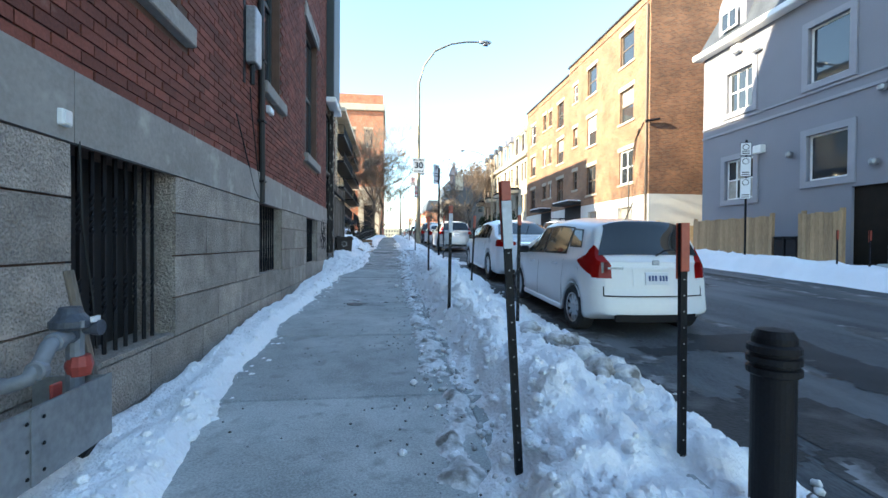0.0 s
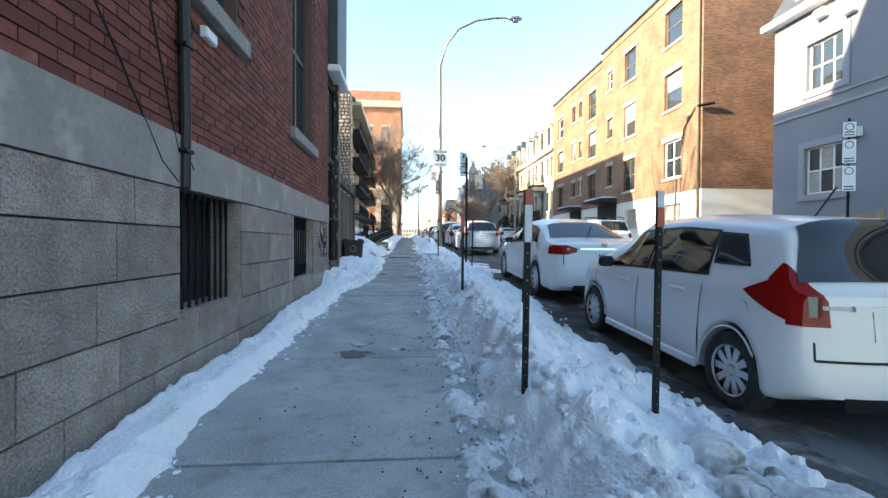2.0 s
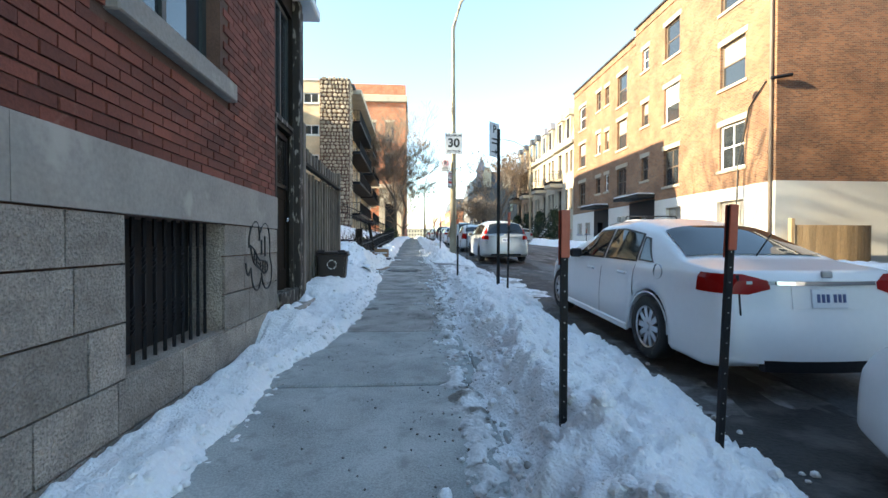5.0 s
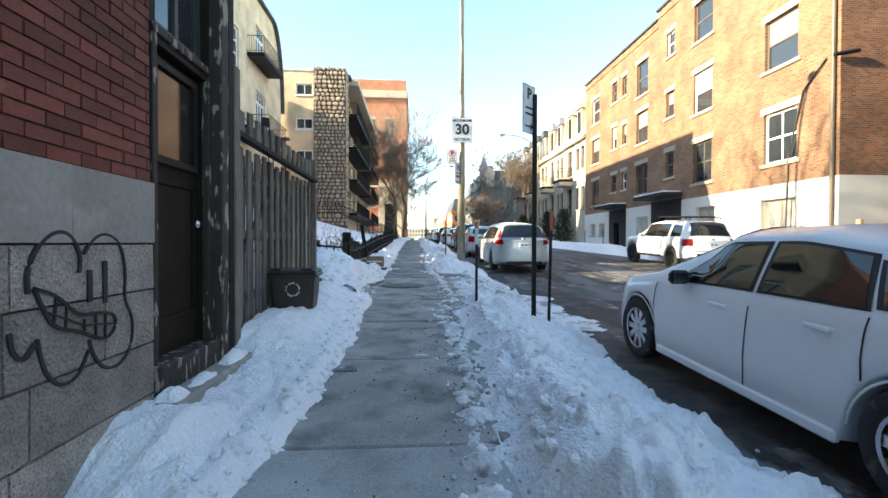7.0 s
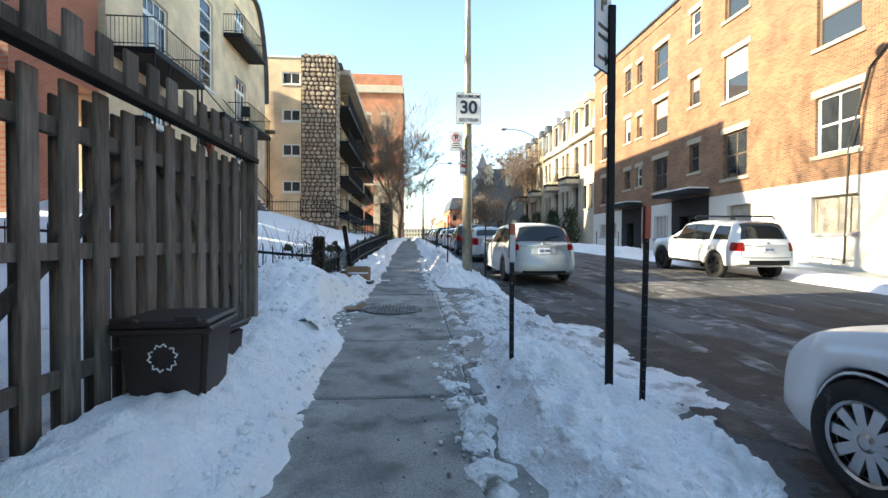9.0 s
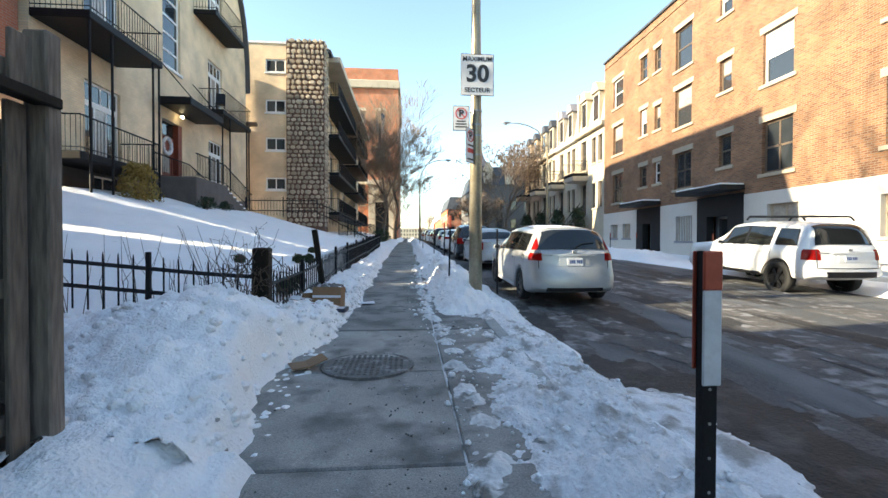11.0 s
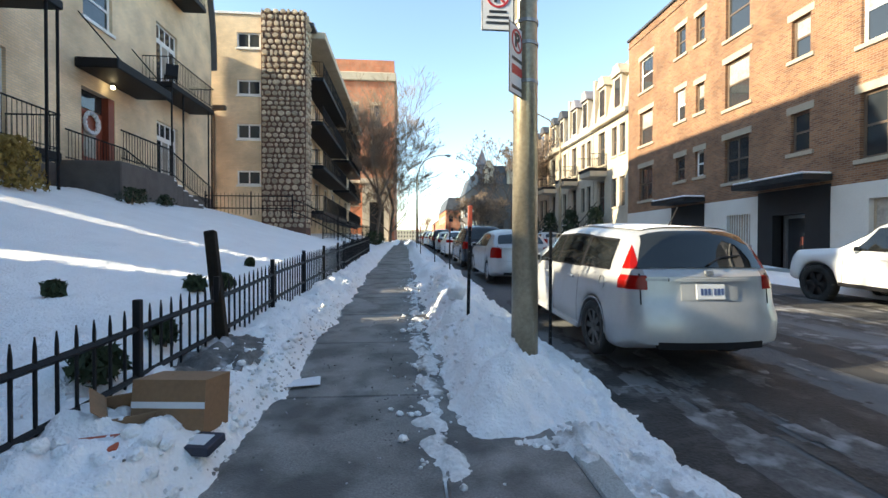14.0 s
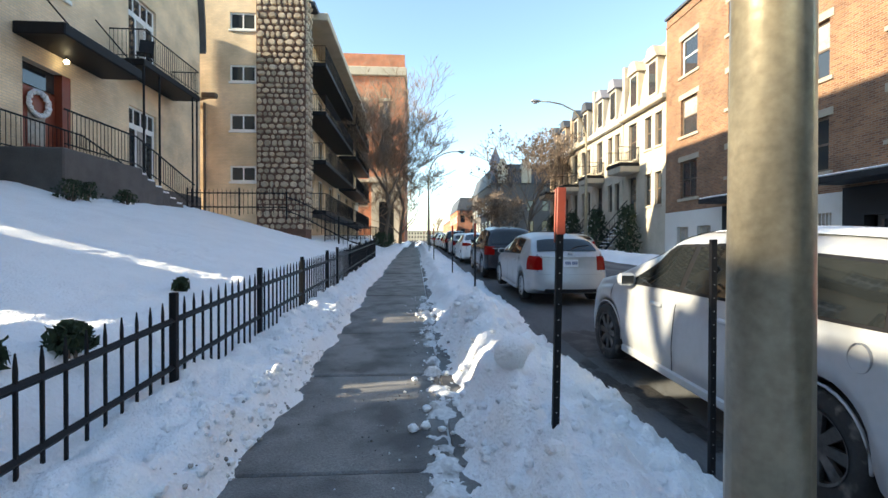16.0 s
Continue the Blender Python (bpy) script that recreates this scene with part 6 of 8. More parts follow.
def ring(bm, cx, cz, r, w, y0, y1, n=28):
    vs = [[bm.verts.new((cx + q * math.cos(2 * math.pi * k / n), yy, cz + q * math.sin(2 * math.pi * k / n))) for k in range(n)] for q, yy in ((r, y0), (r - w, y0), (r - w, y1), (r, y1))]
    for a in range(4):
        b = (a + 1) % 4
        for k in range(n):
            j = (k + 1) % n
            bm.faces.new((vs[a][k], vs[a][j], vs[b][j], vs[b][k]))
    return bm

def strike(bm, cx, cz, r, y0, y1, w=0.018):
    vs = box(bm, -r, r, y0, y1, -w / 2, w / 2)
    for v in vs:
        x, z = v.co.x, v.co.z
        v.co.x, v.co.z = cx + (x + z) * 0.707, cz + (-x + z) * 0.707
    return bm

limit = sign_board("speed_sign", "white speed limit sign on the lamp pole", PX, PYY - 0.15, 4.66, 0.6, 0.75)
text_part("MAXIMUM", 0.115, SIGN_BLACK, limit, front(0, 0.655))
text_part("30", 0.42, SIGN_BLACK, limit, front(0, 0.385))
text_part("SECTEUR", 0.115, SIGN_BLACK, limit, front(0, 0.1))
nop = sign_board("parking_sign", "white no-parking sign with red ring on the pole", PX - 0.29, PYY - 0.13, 4.03, 0.3, 0.45)
part("ring", strike(ring(bmesh.new(), 0, 0.31, 0.105, 0.018, -0.013, -0.009), 0, 0.31, 0.1, -0.012, -0.0095), SIGN_RED, nop)
text_part("P", 0.17, SIGN_BLACK, nop, front(0, 0.31, -0.0115))
for z, w in ((0.16, 0.16), (0.11, 0.2), (0.06, 0.22)):
    part("text_bar", bbox(-w / 2, w / 2, -0.012, -0.009, z, z + 0.022), SIGN_BLACK, nop)
nop2 = sign_board("parking_sign", "narrow no-parking sign turned towards the road", PX - 0.13, PYY - 0.16, 3.45, 0.3, 0.62, 50)
part("ring", strike(ring(bmesh.new(), 0, 0.48, 0.105, 0.018, -0.013, -0.009), 0, 0.48, 0.1, -0.012, -0.0095), SIGN_RED, nop2)
text_part("P", 0.17, SIGN_BLACK, nop2, front(0, 0.48, -0.0115))
for z, mm in ((0.3, SIGN_BLACK), (0.18, SIGN_RED), (0.05, SIGN_BLACK)):
    part("text_bar", bbox(-0.1, 0.1, -0.012, -0.009, z, z + (0.08 if mm is SIGN_RED else 0.03)), mm, nop2)
pb = tagged(new("pole_bands"), "steel straps holding signs to the lamp pole", "strap")
for z in (4.15, 4.4, 3.6, 3.95, 4.85, 5.25):
    part("band", lathe(bmesh.new(), [(0.1, 0), (0.118, 0), (0.118, 0.03), (0.1, 0.03)], 18, "z", (PX, PYY, z)), STEEL, pb)

def sign_pole(x, y, z0, z1, label, yaw):
    root = thing("sign_post", label, "sign post", (x, y, z0))
    part("post", bbox(-0.03, 0.03, -0.02, 0.02, 0, z1 - z0, 0.006), BLACK_IRON, root)
    return root
sign_pole(1.66, 15.05, 0.35, 3.75, "black metal post carrying a parking sign", 0)
ps = sign_board("parking_sign", "white and blue parking sign with arrow", 1.56, 15.0, 3.2, 0.3, 0.66, 42, True, PLATE_BLUE)
text_part("P", 0.2, SIGN_BLACK, ps, front(0, 0.53))
for z in (0.33, 0.25):
    part("text_bar", bbox(-0.09, 0.09, -0.012, -0.009, z, z + 0.03), SIGN_BLACK, ps)
bm = bmesh.new()
box(bm, -0.09, 0.05, -0.012, -0.009, 0.085, 0.11)
vs = box(bm, 0.03, 0.1, -0.012, -0.009, 0.05, 0.145)
for v in vs:
    if v.co.x > 0.08:
        v.co.z = 0.0975
part("arrow", bm, SIGN_BLACK, ps)
sign_pole(11.9, 13.7, 0.3, 4.75, "black post with parking signs across the street", 0)
for z, h in ((4.2, 0.42), (3.5, 0.65), (2.75, 0.7)):
    s2 = sign_board("parking_sign", "white parking sign on a black post", 11.75, 13.55, z, 0.32, h, -25)
    part("ring", ring(bmesh.new(), 0, h - 0.15, 0.1, 0.02, -0.013, -0.009), SIGN_BLACK, s2)
    for k in range(2):
        part("text_bar", bbox(-0.11, 0.11, -0.012, -0.009, 0.05 + 0.07 * k, 0.08 + 0.07 * k), SIGN_BLACK, s2)

def marker(x, y, z0, z1, panel=True, lean=(0, 0), yaw=0, white=True, upper=False):
    root = thing("marker_post", "thin black snow marker post with red reflector" if panel else "plain thin black snow marker post in the snow", "marker post", group="snow marker posts")
    root.matrix_basis = pose(x, y, z0 - 0.15, lean[0], lean[1], yaw)
    h = z1 - z0 + 0.15
    bm = bmesh.new()
    box(bm, -0.017, 0.017, -0.004, 0.004, 0, h), box(bm, -0.017, -0.012, 0.004, 0.022, 0, h), box(bm, 0.012, 0.017, 0.004, 0.022, 0, h)
    part("channel", bm, BLACK_IRON, root)
    bm = bmesh.new()
    for k in range(int(h / 0.08)):
        lathe(bm, [(0.0, -0.0052), (0.004, -0.005), (0.004, -0.0041), (0.0, -0.0041)], 6, "y", (0, 0, 0.05 + 0.08 * k))
    part("bolt_holes", bm, STEEL, root, kind="stuff")
    if panel:
        if upper:
            part("white_panel", bbox(-0.023, 0.023, -0.012, -0.005, h - 0.1, h, 0.003), REFLECT_WHITE, root)
            part("red_panel", bbox(-0.023, 0.023, -0.014, -0.005, h - 0.22, h - 0.1, 0.003), REFLECT_RED, root)
            return root
        if white:
            part("white_panel", bbox(-0.023, 0.023, -0.012, -0.005, h - 0.31, h - 0.09, 0.003), REFLECT_WHITE, root)
        part("red_panel", bbox(-0.023, 0.023, -0.014, -0.005, h - (0.09 if white else 0.24), h, 0.003), REFLECT_RED, root)
        part("red_side", bbox(-0.024, 0.024, 0.022, 0.03, h - 0.28, h, 0.003), REFLECT_RED, root)
    return root
marker(0.61, 2.0, 0.22, 1.49, True, (0, -3.5))
marker(1.46, 2.05, 0.09, 1.31, True, (0, -0.5), 0, False)
marker(0.69, 5.1, 0.56, 1.635, True, (0, 0.6))
marker(1.51, 5.12, 0.2, 1.64, True, (0, 0.5), 0, True, True)
marker(0.76, 8.65, 0.76, 1.71, True, (0, 0), 0, False)
marker(1.61, 8.68, 0.40, 1.75, True, (0, 2.5), 0, False)
marker(0.87, 15.1, 0.98, 2.0, True)
marker(1.78, 14.75, 0.6, 2.12, True, (0, 1.0), 0, False)
marker(1.02, 23.2, 1.1, 2.56, True, (0, 1), 0, False)
marker(2.08, 23.5, 0.85, 2.3, False)
for y in (29.5, 33, 38, 44, 51, 58):
    marker(1.0 + 0.3 * (y % 2), y, float(g(y)) + 0.2, float(g(y)) + 1.5, True, (0, 0), 0, False)
for y in (10.3, 9.5, 30.0, 35.6, 38.5):
    marker(11.6, y, float(g(y)) + 0.0, float(g(y)) + 1.15, True, (0, 0), 0, False)
bollard = thing("bollard", "black painted steel bollard with grooved rounded top", "bollard", (1.6, 1.68, -0.2))
part("shaft", lathe(bmesh.new(), [(0.082, 0), (0.082, 0.86)], 28), BLACK_IRON, bollard, smooth=False)
part("cap", lathe(bmesh.new(), [(0.088, 0.86), (0.1, 0.87), (0.1, 0.895), (0.086, 0.9), (0.086, 0.91), (0.1, 0.915), (0.1, 0.94), (0.086, 0.945), (0.086, 0.955), (0.098, 0.96), (0.098, 0.985), (0.082, 0.995), (0.082, 1.02), (0.065, 1.05), (0.0, 1.06)], 28), BLACK_IRON, bollard)

# ---- weathered wooden fence ----
fence = tagged(new("wooden_fence"), "tall weathered grey board fence beside the sidewalk", "fence")
FY0, FY1 = 13.2, 16.6
for z in (1.1, 1.75, 2.38):
    part("rail", bbox(-1.762, -1.722, FY0, FY1, z, z + 0.09, 0.005), OLD_WOOD, fence)
for y0, z0, y1, z1 in ((13.3, 1.2, 14.9, 2.42), (14.95, 2.42, 16.5, 1.2)):
    bm = bmesh.new()
    for v in box(bm, -1.80, -1.766, 0, 1, 0, 0.09):
        k = v.co.y
        v.co.y, v.co.z = y0 + (y1 - y0) * k, v.co.z + z0 + (z1 - z0) * k
    part("brace", bm, OLD_WOOD, fence)
part("cap_rail", bbox(-1.69, -1.60, FY0, FY1, 2.70, 2.755, 0.006), BROWN_DOOR, fence)
part("top_rail", bbox(-1.76, -1.715, FY0, FY1, 2.80, 2.89, 0.005), OLD_WOOD, fence)
random.seed(3)
n = 14
for k in range(n):
    y = FY0 + 0.02 + (FY1 - FY0) * k / n
    low = float(g(y)) - 0.1
    part("board", bbox(-1.72, -1.692, y, y + 0.105 + random.uniform(-0.008, 0.012), low, 2.69 + random.uniform(-0.04, 0.0), 0.006), OLD_WOOD, fence)
    part("board", bbox(-1.715, -1.688, y + 0.02, y + 0.15, 2.757, 3.03 + random.uniform(-0.02, 0.015), 0.006), OLD_WOOD, fence)
    part("board", bbox(-1.835, -1.81, y + 0.085, y + 0.25, low, 2.66 + random.uniform(-0.05, 0.02), 0.006), OLD_WOOD, fence)
part("post", bbox(-1.72, -1.59, 13.12, 13.24, float(g(13.2)) - 0.1, 3.3, 0.012), OLD_WOOD, fence)
part("post", bbox(-1.92, -1.84, 14.9, 15.0, float(g(14.9)) - 0.1, 2.75, 0.01), OLD_WOOD, fence)
part("post", bbox(-1.74, -1.62, FY1 - 0.08, FY1 + 0.02, float(g(FY1)) - 0.1, 3.08, 0.01), OLD_WOOD, fence)

# ---- wheeled bin ----
cart = thing("wheeled_bin", "dark brown plastic wheeled bin sunk in snow by the fence", "bin", (-1.42, 14.53, 0.6), 4)
bm = bmesh.new()
vs = box(bm, -0.25, 0.25, -0.24, 0.24, 0, 0.74)
for v in vs:
    if v.co.z < 0.1:
        v.co.x, v.co.y = v.co.x * 0.78, v.co.y * 0.78
bmesh.ops.bevel(bm, geom=bm.edges[:], offset=0.03, segments=2, affect="EDGES")
part("body", bm, BIN_BROWN, cart, smooth=False)
part("rim", bbox(-0.28, 0.28, -0.27, 0.27, 0.70, 0.745, 0.012), BIN_BROWN, cart)
part("lid", bbox(-0.27, 0.27, -0.29, 0.26, 0.745, 0.785, 0.015), BIN_BROWN, cart)
for x in (-0.22, 0.12):
    part("handle", tube(bmesh.new(), [(x, -0.25, 0.76), (x, -0.33, 0.8), (x + 0.1, -0.33, 0.8), (x + 0.1, -0.25, 0.76)], 0.018, 6), BIN_BROWN, cart)
for k in range(5):
    a = k * 1.2566
    pts = [(0.075 * math.cos(a + q) * (1.12 if j % 2 else 0.9), -0.236, 0.56 + 0.075 * math.sin(a + q) * (1.12 if j % 2 else 0.9)) for j, q in enumerate((0.0, 0.25, 0.5, 0.75, 1.0))]
    part("printed_mark", tube(bmesh.new(), pts, 0.006, 4), SIGN_WHITE, cart)
cart2 = thing("wheeled_bin", "second dark brown wheeled bin tilted behind the first", "bin", (-1.56, 15.1, 0.43), -6)
bm = bmesh.new()
for v in box(bm, -0.24, 0.24, -0.24, 0.24, 0, 0.74):
    if v.co.z < 0.1:
        v.co.x, v.co.y = v.co.x * 0.78, v.co.y * 0.78
bmesh.ops.bevel(bm, geom=bm.edges[:], offset=0.03, segments=2, affect="EDGES")
part("body", bm, BIN_BROWN, cart2)
part("lid", bbox(-0.27, 0.27, -0.29, 0.26, 0.741, 0.79, 0.015), BIN_BROWN, cart2)

# ---- iron fences round the lawn ----
def iron_fence(x0, y0, x1, y1, zf, h, label, step=0.135, big=(), rail=0.024):
    f = tagged(new("iron_fence"), label, "fence")
    d = math.hypot(x1 - x0, y1 - y0)
    n = max(2, int(d / step))
    P = [(x0 + (x1 - x0) * k / n, y0 + (y1 - y0) * k / n) for k in range(n + 1)]
    Z = [zf(x, y) for x, y in P]
    S = np.convolve(np.pad(Z, 4, mode="edge"), np.ones(9) / 9, "valid")
    for off in (0.12, h - 0.1):
        part("rail", tube(bmesh.new(), [(x, y, z + off) for (x, y), z in zip(P, S)], rail, 4), BLACK_IRON, f)
    me = None
    for k, ((x, y), z) in enumerate(zip(P, S)):
        if me is None:
            bm = bmesh.new()
            tube(bm, [(0, 0, -0.15), (0, 0, h - 0.02), (0, 0, h + 0.05)], [0.011, 0.011, 0.004], 5)
            o = part("picket", bm, BLACK_IRON, f)
            me = o.data
        else:
            o = new("picket", me)
            o.parent = f
        o.location = (x, y, z)
        if k % 12 == 0:
            part("post", bbox(x - 0.025, x + 0.025, y - 0.025, y + 0.025, z - 0.2, z + h + 0.1, 0.006), BLACK_IRON, f)
    return f
def zl(x, y):
    return float(lawn(np.array([[x]]), np.array([[y]]))[0, 0]) + 0.0
def zs(x, y):
    return float(g(y)) + 0.14
def ftop(x, y):
    return float(np.interp(y, (19.6, 21, 23, 24.5, 26, 30, 40), (1.60, 1.65, 1.76, 1.87, 1.95, 2.12, 2.45)))
iron_fence(-1.57, 19.8, -1.46, 22.5, lambda x, y: ftop(x, y) - 0.58, 0.55, "black iron picket fence along the snowy lawn")
iron_fence(-1.46, 22.6, -1.28, 30.0, lambda x, y: ftop(x, y) - 0.58, 0.55, "long black iron picket fence along the sidewalk")
iron_fence(-1.28, 30.1, -1.4, 40.0, lambda x, y: ftop(x, y) - 0.62, 0.6, "black iron fence continuing uphill along the sidewalk", 0.16)
iron_fence(-7.0, 19.7, -1.7, 19.7, lambda x, y: 1.7 + 0.1 * (-1.7 - x) - 0.52, 0.5, "low black iron fence half buried in snow", 0.17)
iron_fence(-8.3, 38.4, -4.6, 38.3, lambda x, y: 3.55, 0.75, "black iron fence at the top of the lawn", 0.16)
iron_fence(-4.6, 38.3, -1.8, 38.2, lambda x, y: 3.5 + (x + 4.6) * -0.52, 0.75, "black iron fence running down the slope", 0.16)
iron_fence(-4.4, 44.5, -3.2, 66.0, lambda x, y: 2.6 + (y - 44) * 0.02, 0.9, "black iron fence before the apartment block", 0.25)
oldpost = thing("fence_post", "thick dark square wooden post wrapped in dry vines", "post", (-1.575, 19.68, 0.8))
part("post", bbox(-0.095, 0.095, -0.095, 0.095, 0, 1.15, 0.02), BROWN_DOOR, oldpost)
lean = thing("fence_post", "leaning dark wooden post beside the iron fence", "post")
lean.matrix_basis = pose(-1.34, 22.50, 0.9, -10, -10, 0)
part("post", bbox(-0.05, 0.05, -0.045, 0.045, 0, 1.39, 0.01), BROWN_DOOR, lean)
random.seed(11)
vine = thing("dry_vines", "tangle of dry brown vines on the fence post", "vines", kind="stuff")
bm = bmesh.new()
for k in range(60):
    x, y, z = -1.6 + random.uniform(-0.5, 0.3), 19.66 + random.uniform(-0.15, 0.15), 1.3 + random.uniform(0, 0.5)
    pts = [(x, y, z)]
    for j in range(5):
        x, y, z = x + random.uniform(-0.14, 0.14), y + random.uniform(-0.12, 0.08), z + random.uniform(-0.16, 0.2)
        pts.append((x, y, max(z, 1.2)))
    tube(bm, pts, [0.006, 0.006, 0.005, 0.004, 0.003, 0.002], 4)
for k in range(40):
    x = -1.8 - random.uniform(0, 2.2)
    z = zl(x, 19.9)
    tube(bm, [(x, 19.9, z), (x + random.uniform(-0.1, 0.1), 19.9, z + 0.45), (x + random.uniform(-0.3, 0.3), 19.9, z + random.uniform(0.7, 1.15))], [0.006, 0.004, 0.002], 4)
part("stem", bm, VINE, vine, kind="stuff")

# ---- plants ----
def bare_tree(x, y, h, spread, r, seed, label, mat=BARK, depth=5, zoff=0.0, leaves=None, first=0.3, wide=0.42, thin=0.02):
    rnd = random.Random(seed)
    root = thing("bare_tree", label, "tree", (x, y, float(g(y)) + zoff - 0.1))
    limbs, twigs = bmesh.new(), bmesh.new()
    tips = []
    def grow(p, d, length, rad, level):
        steps = 3
        pts, rr = [p], [rad]
        for k in range(steps):
            d = (d + Vector((rnd.uniform(-1, 1), rnd.uniform(-1, 1), rnd.uniform(-0.2, 0.6))) * 0.14).normalized()
            p = p + d * length / steps
            pts.append(p)
            rr.append(max(rad * (1 - 0.35 * (k + 1) / steps), thin))
        tube(limbs if level < 2 else twigs, pts, rr, 7 if level == 0 else 5 if level < 3 else 3, cap=level < 3)
        if level >= depth:
            tips.append(p)
            return
        for k in range(rnd.randint(3, 4) if level else 7):
            a = rnd.uniform(0, 6.283)
            side = Vector((math.cos(a), math.sin(a), 0)) * spread
            nd = (d * (1 - wide * 0.5) + side * rnd.uniform(0.5, 1.1) * wide + Vector((0, 0, 0.12))).normalized()
            start = pts[-1] if k < 2 else pts[rnd.randint(1, steps)]
            grow(start, nd, length * rnd.uniform(0.62, 0.86), rr[-1] * rnd.uniform(0.5, 0.72), level + 1)
    grow(Vector((0, 0, 0)), Vector((0, 0, 1)), h * first, r, 0)
    part("trunk", limbs, mat, root)
    part("crown", twigs, TWIG, root, kind="stuff")
    if leaves:
        bm = bmesh.new()
        for p in tips:
            for k in range(4):
                q = p + Vector((rnd.uniform(-0.2, 0.2), rnd.uniform(-0.2, 0.2), rnd.uniform(-0.2, 0.2)))
                vs = [bm.verts.new(q + Vector((rnd.uniform(-0.15, 0.15), rnd.uniform(-0.15, 0.15), rnd.uniform(-0.15, 0.15)))) for _ in range(3)]
                bm.faces.new(vs)
        part("dry_leaves", bm, leaves, root, kind="stuff")
    return root
bare_tree(-2.3, 60.0, 15.5, 1.0, 0.2, 5, "tall bare street tree with sunlit twigs", depth=6, wide=0.6, thin=0.014)
bare_tree(-1.2, 66.0, 13.0, 1.2, 0.18, 9, "bare spreading street tree beside the sidewalk", depth=6, wide=0.7, thin=0.014)
bare_tree(-1.8, 78.0, 13.0, 1.2, 0.18, 19, "bare street tree further uphill", depth=4, wide=0.5)
bare_tree(10.9, 63.0, 12.5, 1.1, 0.16, 15, "slim tree with remaining brown seed clusters", leaves=BARK, wide=0.6)
bare_tree(9.6, 74.0, 8.0, 1.3, 0.2, 21, "low spreading tree with reddish brown twigs", leaves=BARK, wide=0.7)
bare_tree(-15.0, 21.3, 23.0, 1.1, 0.26, 33, "tall bare tree behind the neighbouring house", depth=4, wide=0.55)
bare_tree(6.5, 150.0, 9.0, 1.2, 0.2, 27, "small distant bare tree beside the road", depth=4)
def clump(name, label, x, y, z, r, h, mat, seed, n=900, leaf=0.06):
    rnd = random.Random(seed)
    root = thing(name, label, "bush", (x, y, z), kind="")
    bm = bmesh.new()
    for k in range(n):
        a, q, t = rnd.uniform(0, 6.283), rnd.random() ** 0.6, rnd.random()
        rr = r * q * (1 - 0.55 * t * t)
        p = Vector((rr * math.cos(a) * rnd.uniform(0.8, 1.15), rr * math.sin(a), h * t))
        vs = [bm.verts.new(p + Vector((rnd.uniform(-leaf, leaf), rnd.uniform(-leaf, leaf), rnd.uniform(-leaf, leaf) * 1.4))) for _ in range(3)]
        bm.faces.new(vs)
    part("leaves", bm, mat, root, kind="stuff")
    bm = bmesh.new()
    for k in range(8):
        a = rnd.uniform(0, 6.283)
        tube(bm, [(0, 0, -0.2), (r * 0.5 * math.cos(a), r * 0.5 * math.sin(a), h * 0.8)], [0.02, 0.006], 4)
    part("stem", bm, BARK, root)
clump("shrub", "round yellow-brown shrub before the beige house", -7.9, 28.3, 3.25, 0.62, 1.1, DRY_BUSH, 1, 1800)
for i, (x, y, r, h) in enumerate(((-7.2, 31.2, 0.35, 0.4), (-7.4, 31.9, 0.35, 0.35), (-7.3, 33.2, 0.3, 0.3), (-2.06, 23.5, 0.11, 0.1), (-2.36, 26.2, 0.06, 0.07), (-1.75, 21.4, 0.2, 0.16), (-2.9, 22.6, 0.07, 0.06), (-1.75, 22.2, 0.12, 0.1), (-1.95, 24.0, 0.13, 0.12))):
    clump("evergreen_shrub", "small dark evergreen shrub poking out of the snow", x, y, zl(x, y) + 0.04, r, h, EVERGREEN, 30 + i, 350, 0.05)
for i, y in enumerate((47.5, 52, 57, 62)):
    clump("evergreen_shrub", "dark evergreen shrub beside the house stairs", 13.2, y, float(g(y)), 0.8, 3.0, EVERGREEN, 60 + i, 900, 0.14)
for i, y in enumerate((58, 63, 69)):
    clump("hedge", "dark low hedge along the sidewalk", -2.6, y, float(g(y)), 0.9, 1.3, EVERGREEN, 70 + i, 900, 0.1)

# ---- small things on the brick building ----
gas = tagged(new("gas_meter"), "grey gas meter with pipes and red valve on wall", "gas meter")
part("pipe", tube(bmesh.new(), [(-1.66, 1.95, 0.64), (-1.50, 1.96, 0.62), (-1.44, 1.98, 0.64), (-1.42, 2.02, 0.70), (-1.42, 2.06, 0.755), (-1.42, 2.14, 0.775), (-1.42, 2.2, 0.77)], 0.032, 12), PIPE_GREY, gas, smooth=True)
for p in ((-1.42, 2.0, 0.67), (-1.42, 2.1, 0.765)):
    part("coupling", lathe(bmesh.new(), [(0.034, -0.02), (0.042, -0.015), (0.042, 0.015), (0.034, 0.02)], 12, "y", p), PIPE_GREY, gas)
part("regulator", lathe(bmesh.new(), [(0.0, -0.075), (0.035, -0.07), (0.035, -0.03), (0.07, -0.022), (0.078, -0.012), (0.078, 0.012), (0.068, 0.022), (0.05, 0.045), (0.042, 0.072), (0.0, 0.078)], 20, "z", (-1.42, 2.19, 0.83)), REGULATOR, gas)
part("vent_outlet", lathe(bmesh.new(), [(0.0, -0.03), (0.03, -0.03), (0.03, 0.05), (0.036, 0.05), (0.036, 0.08), (0.0, 0.08)], 14, "x", (-1.4, 2.24, 0.8)), REGULATOR, gas)
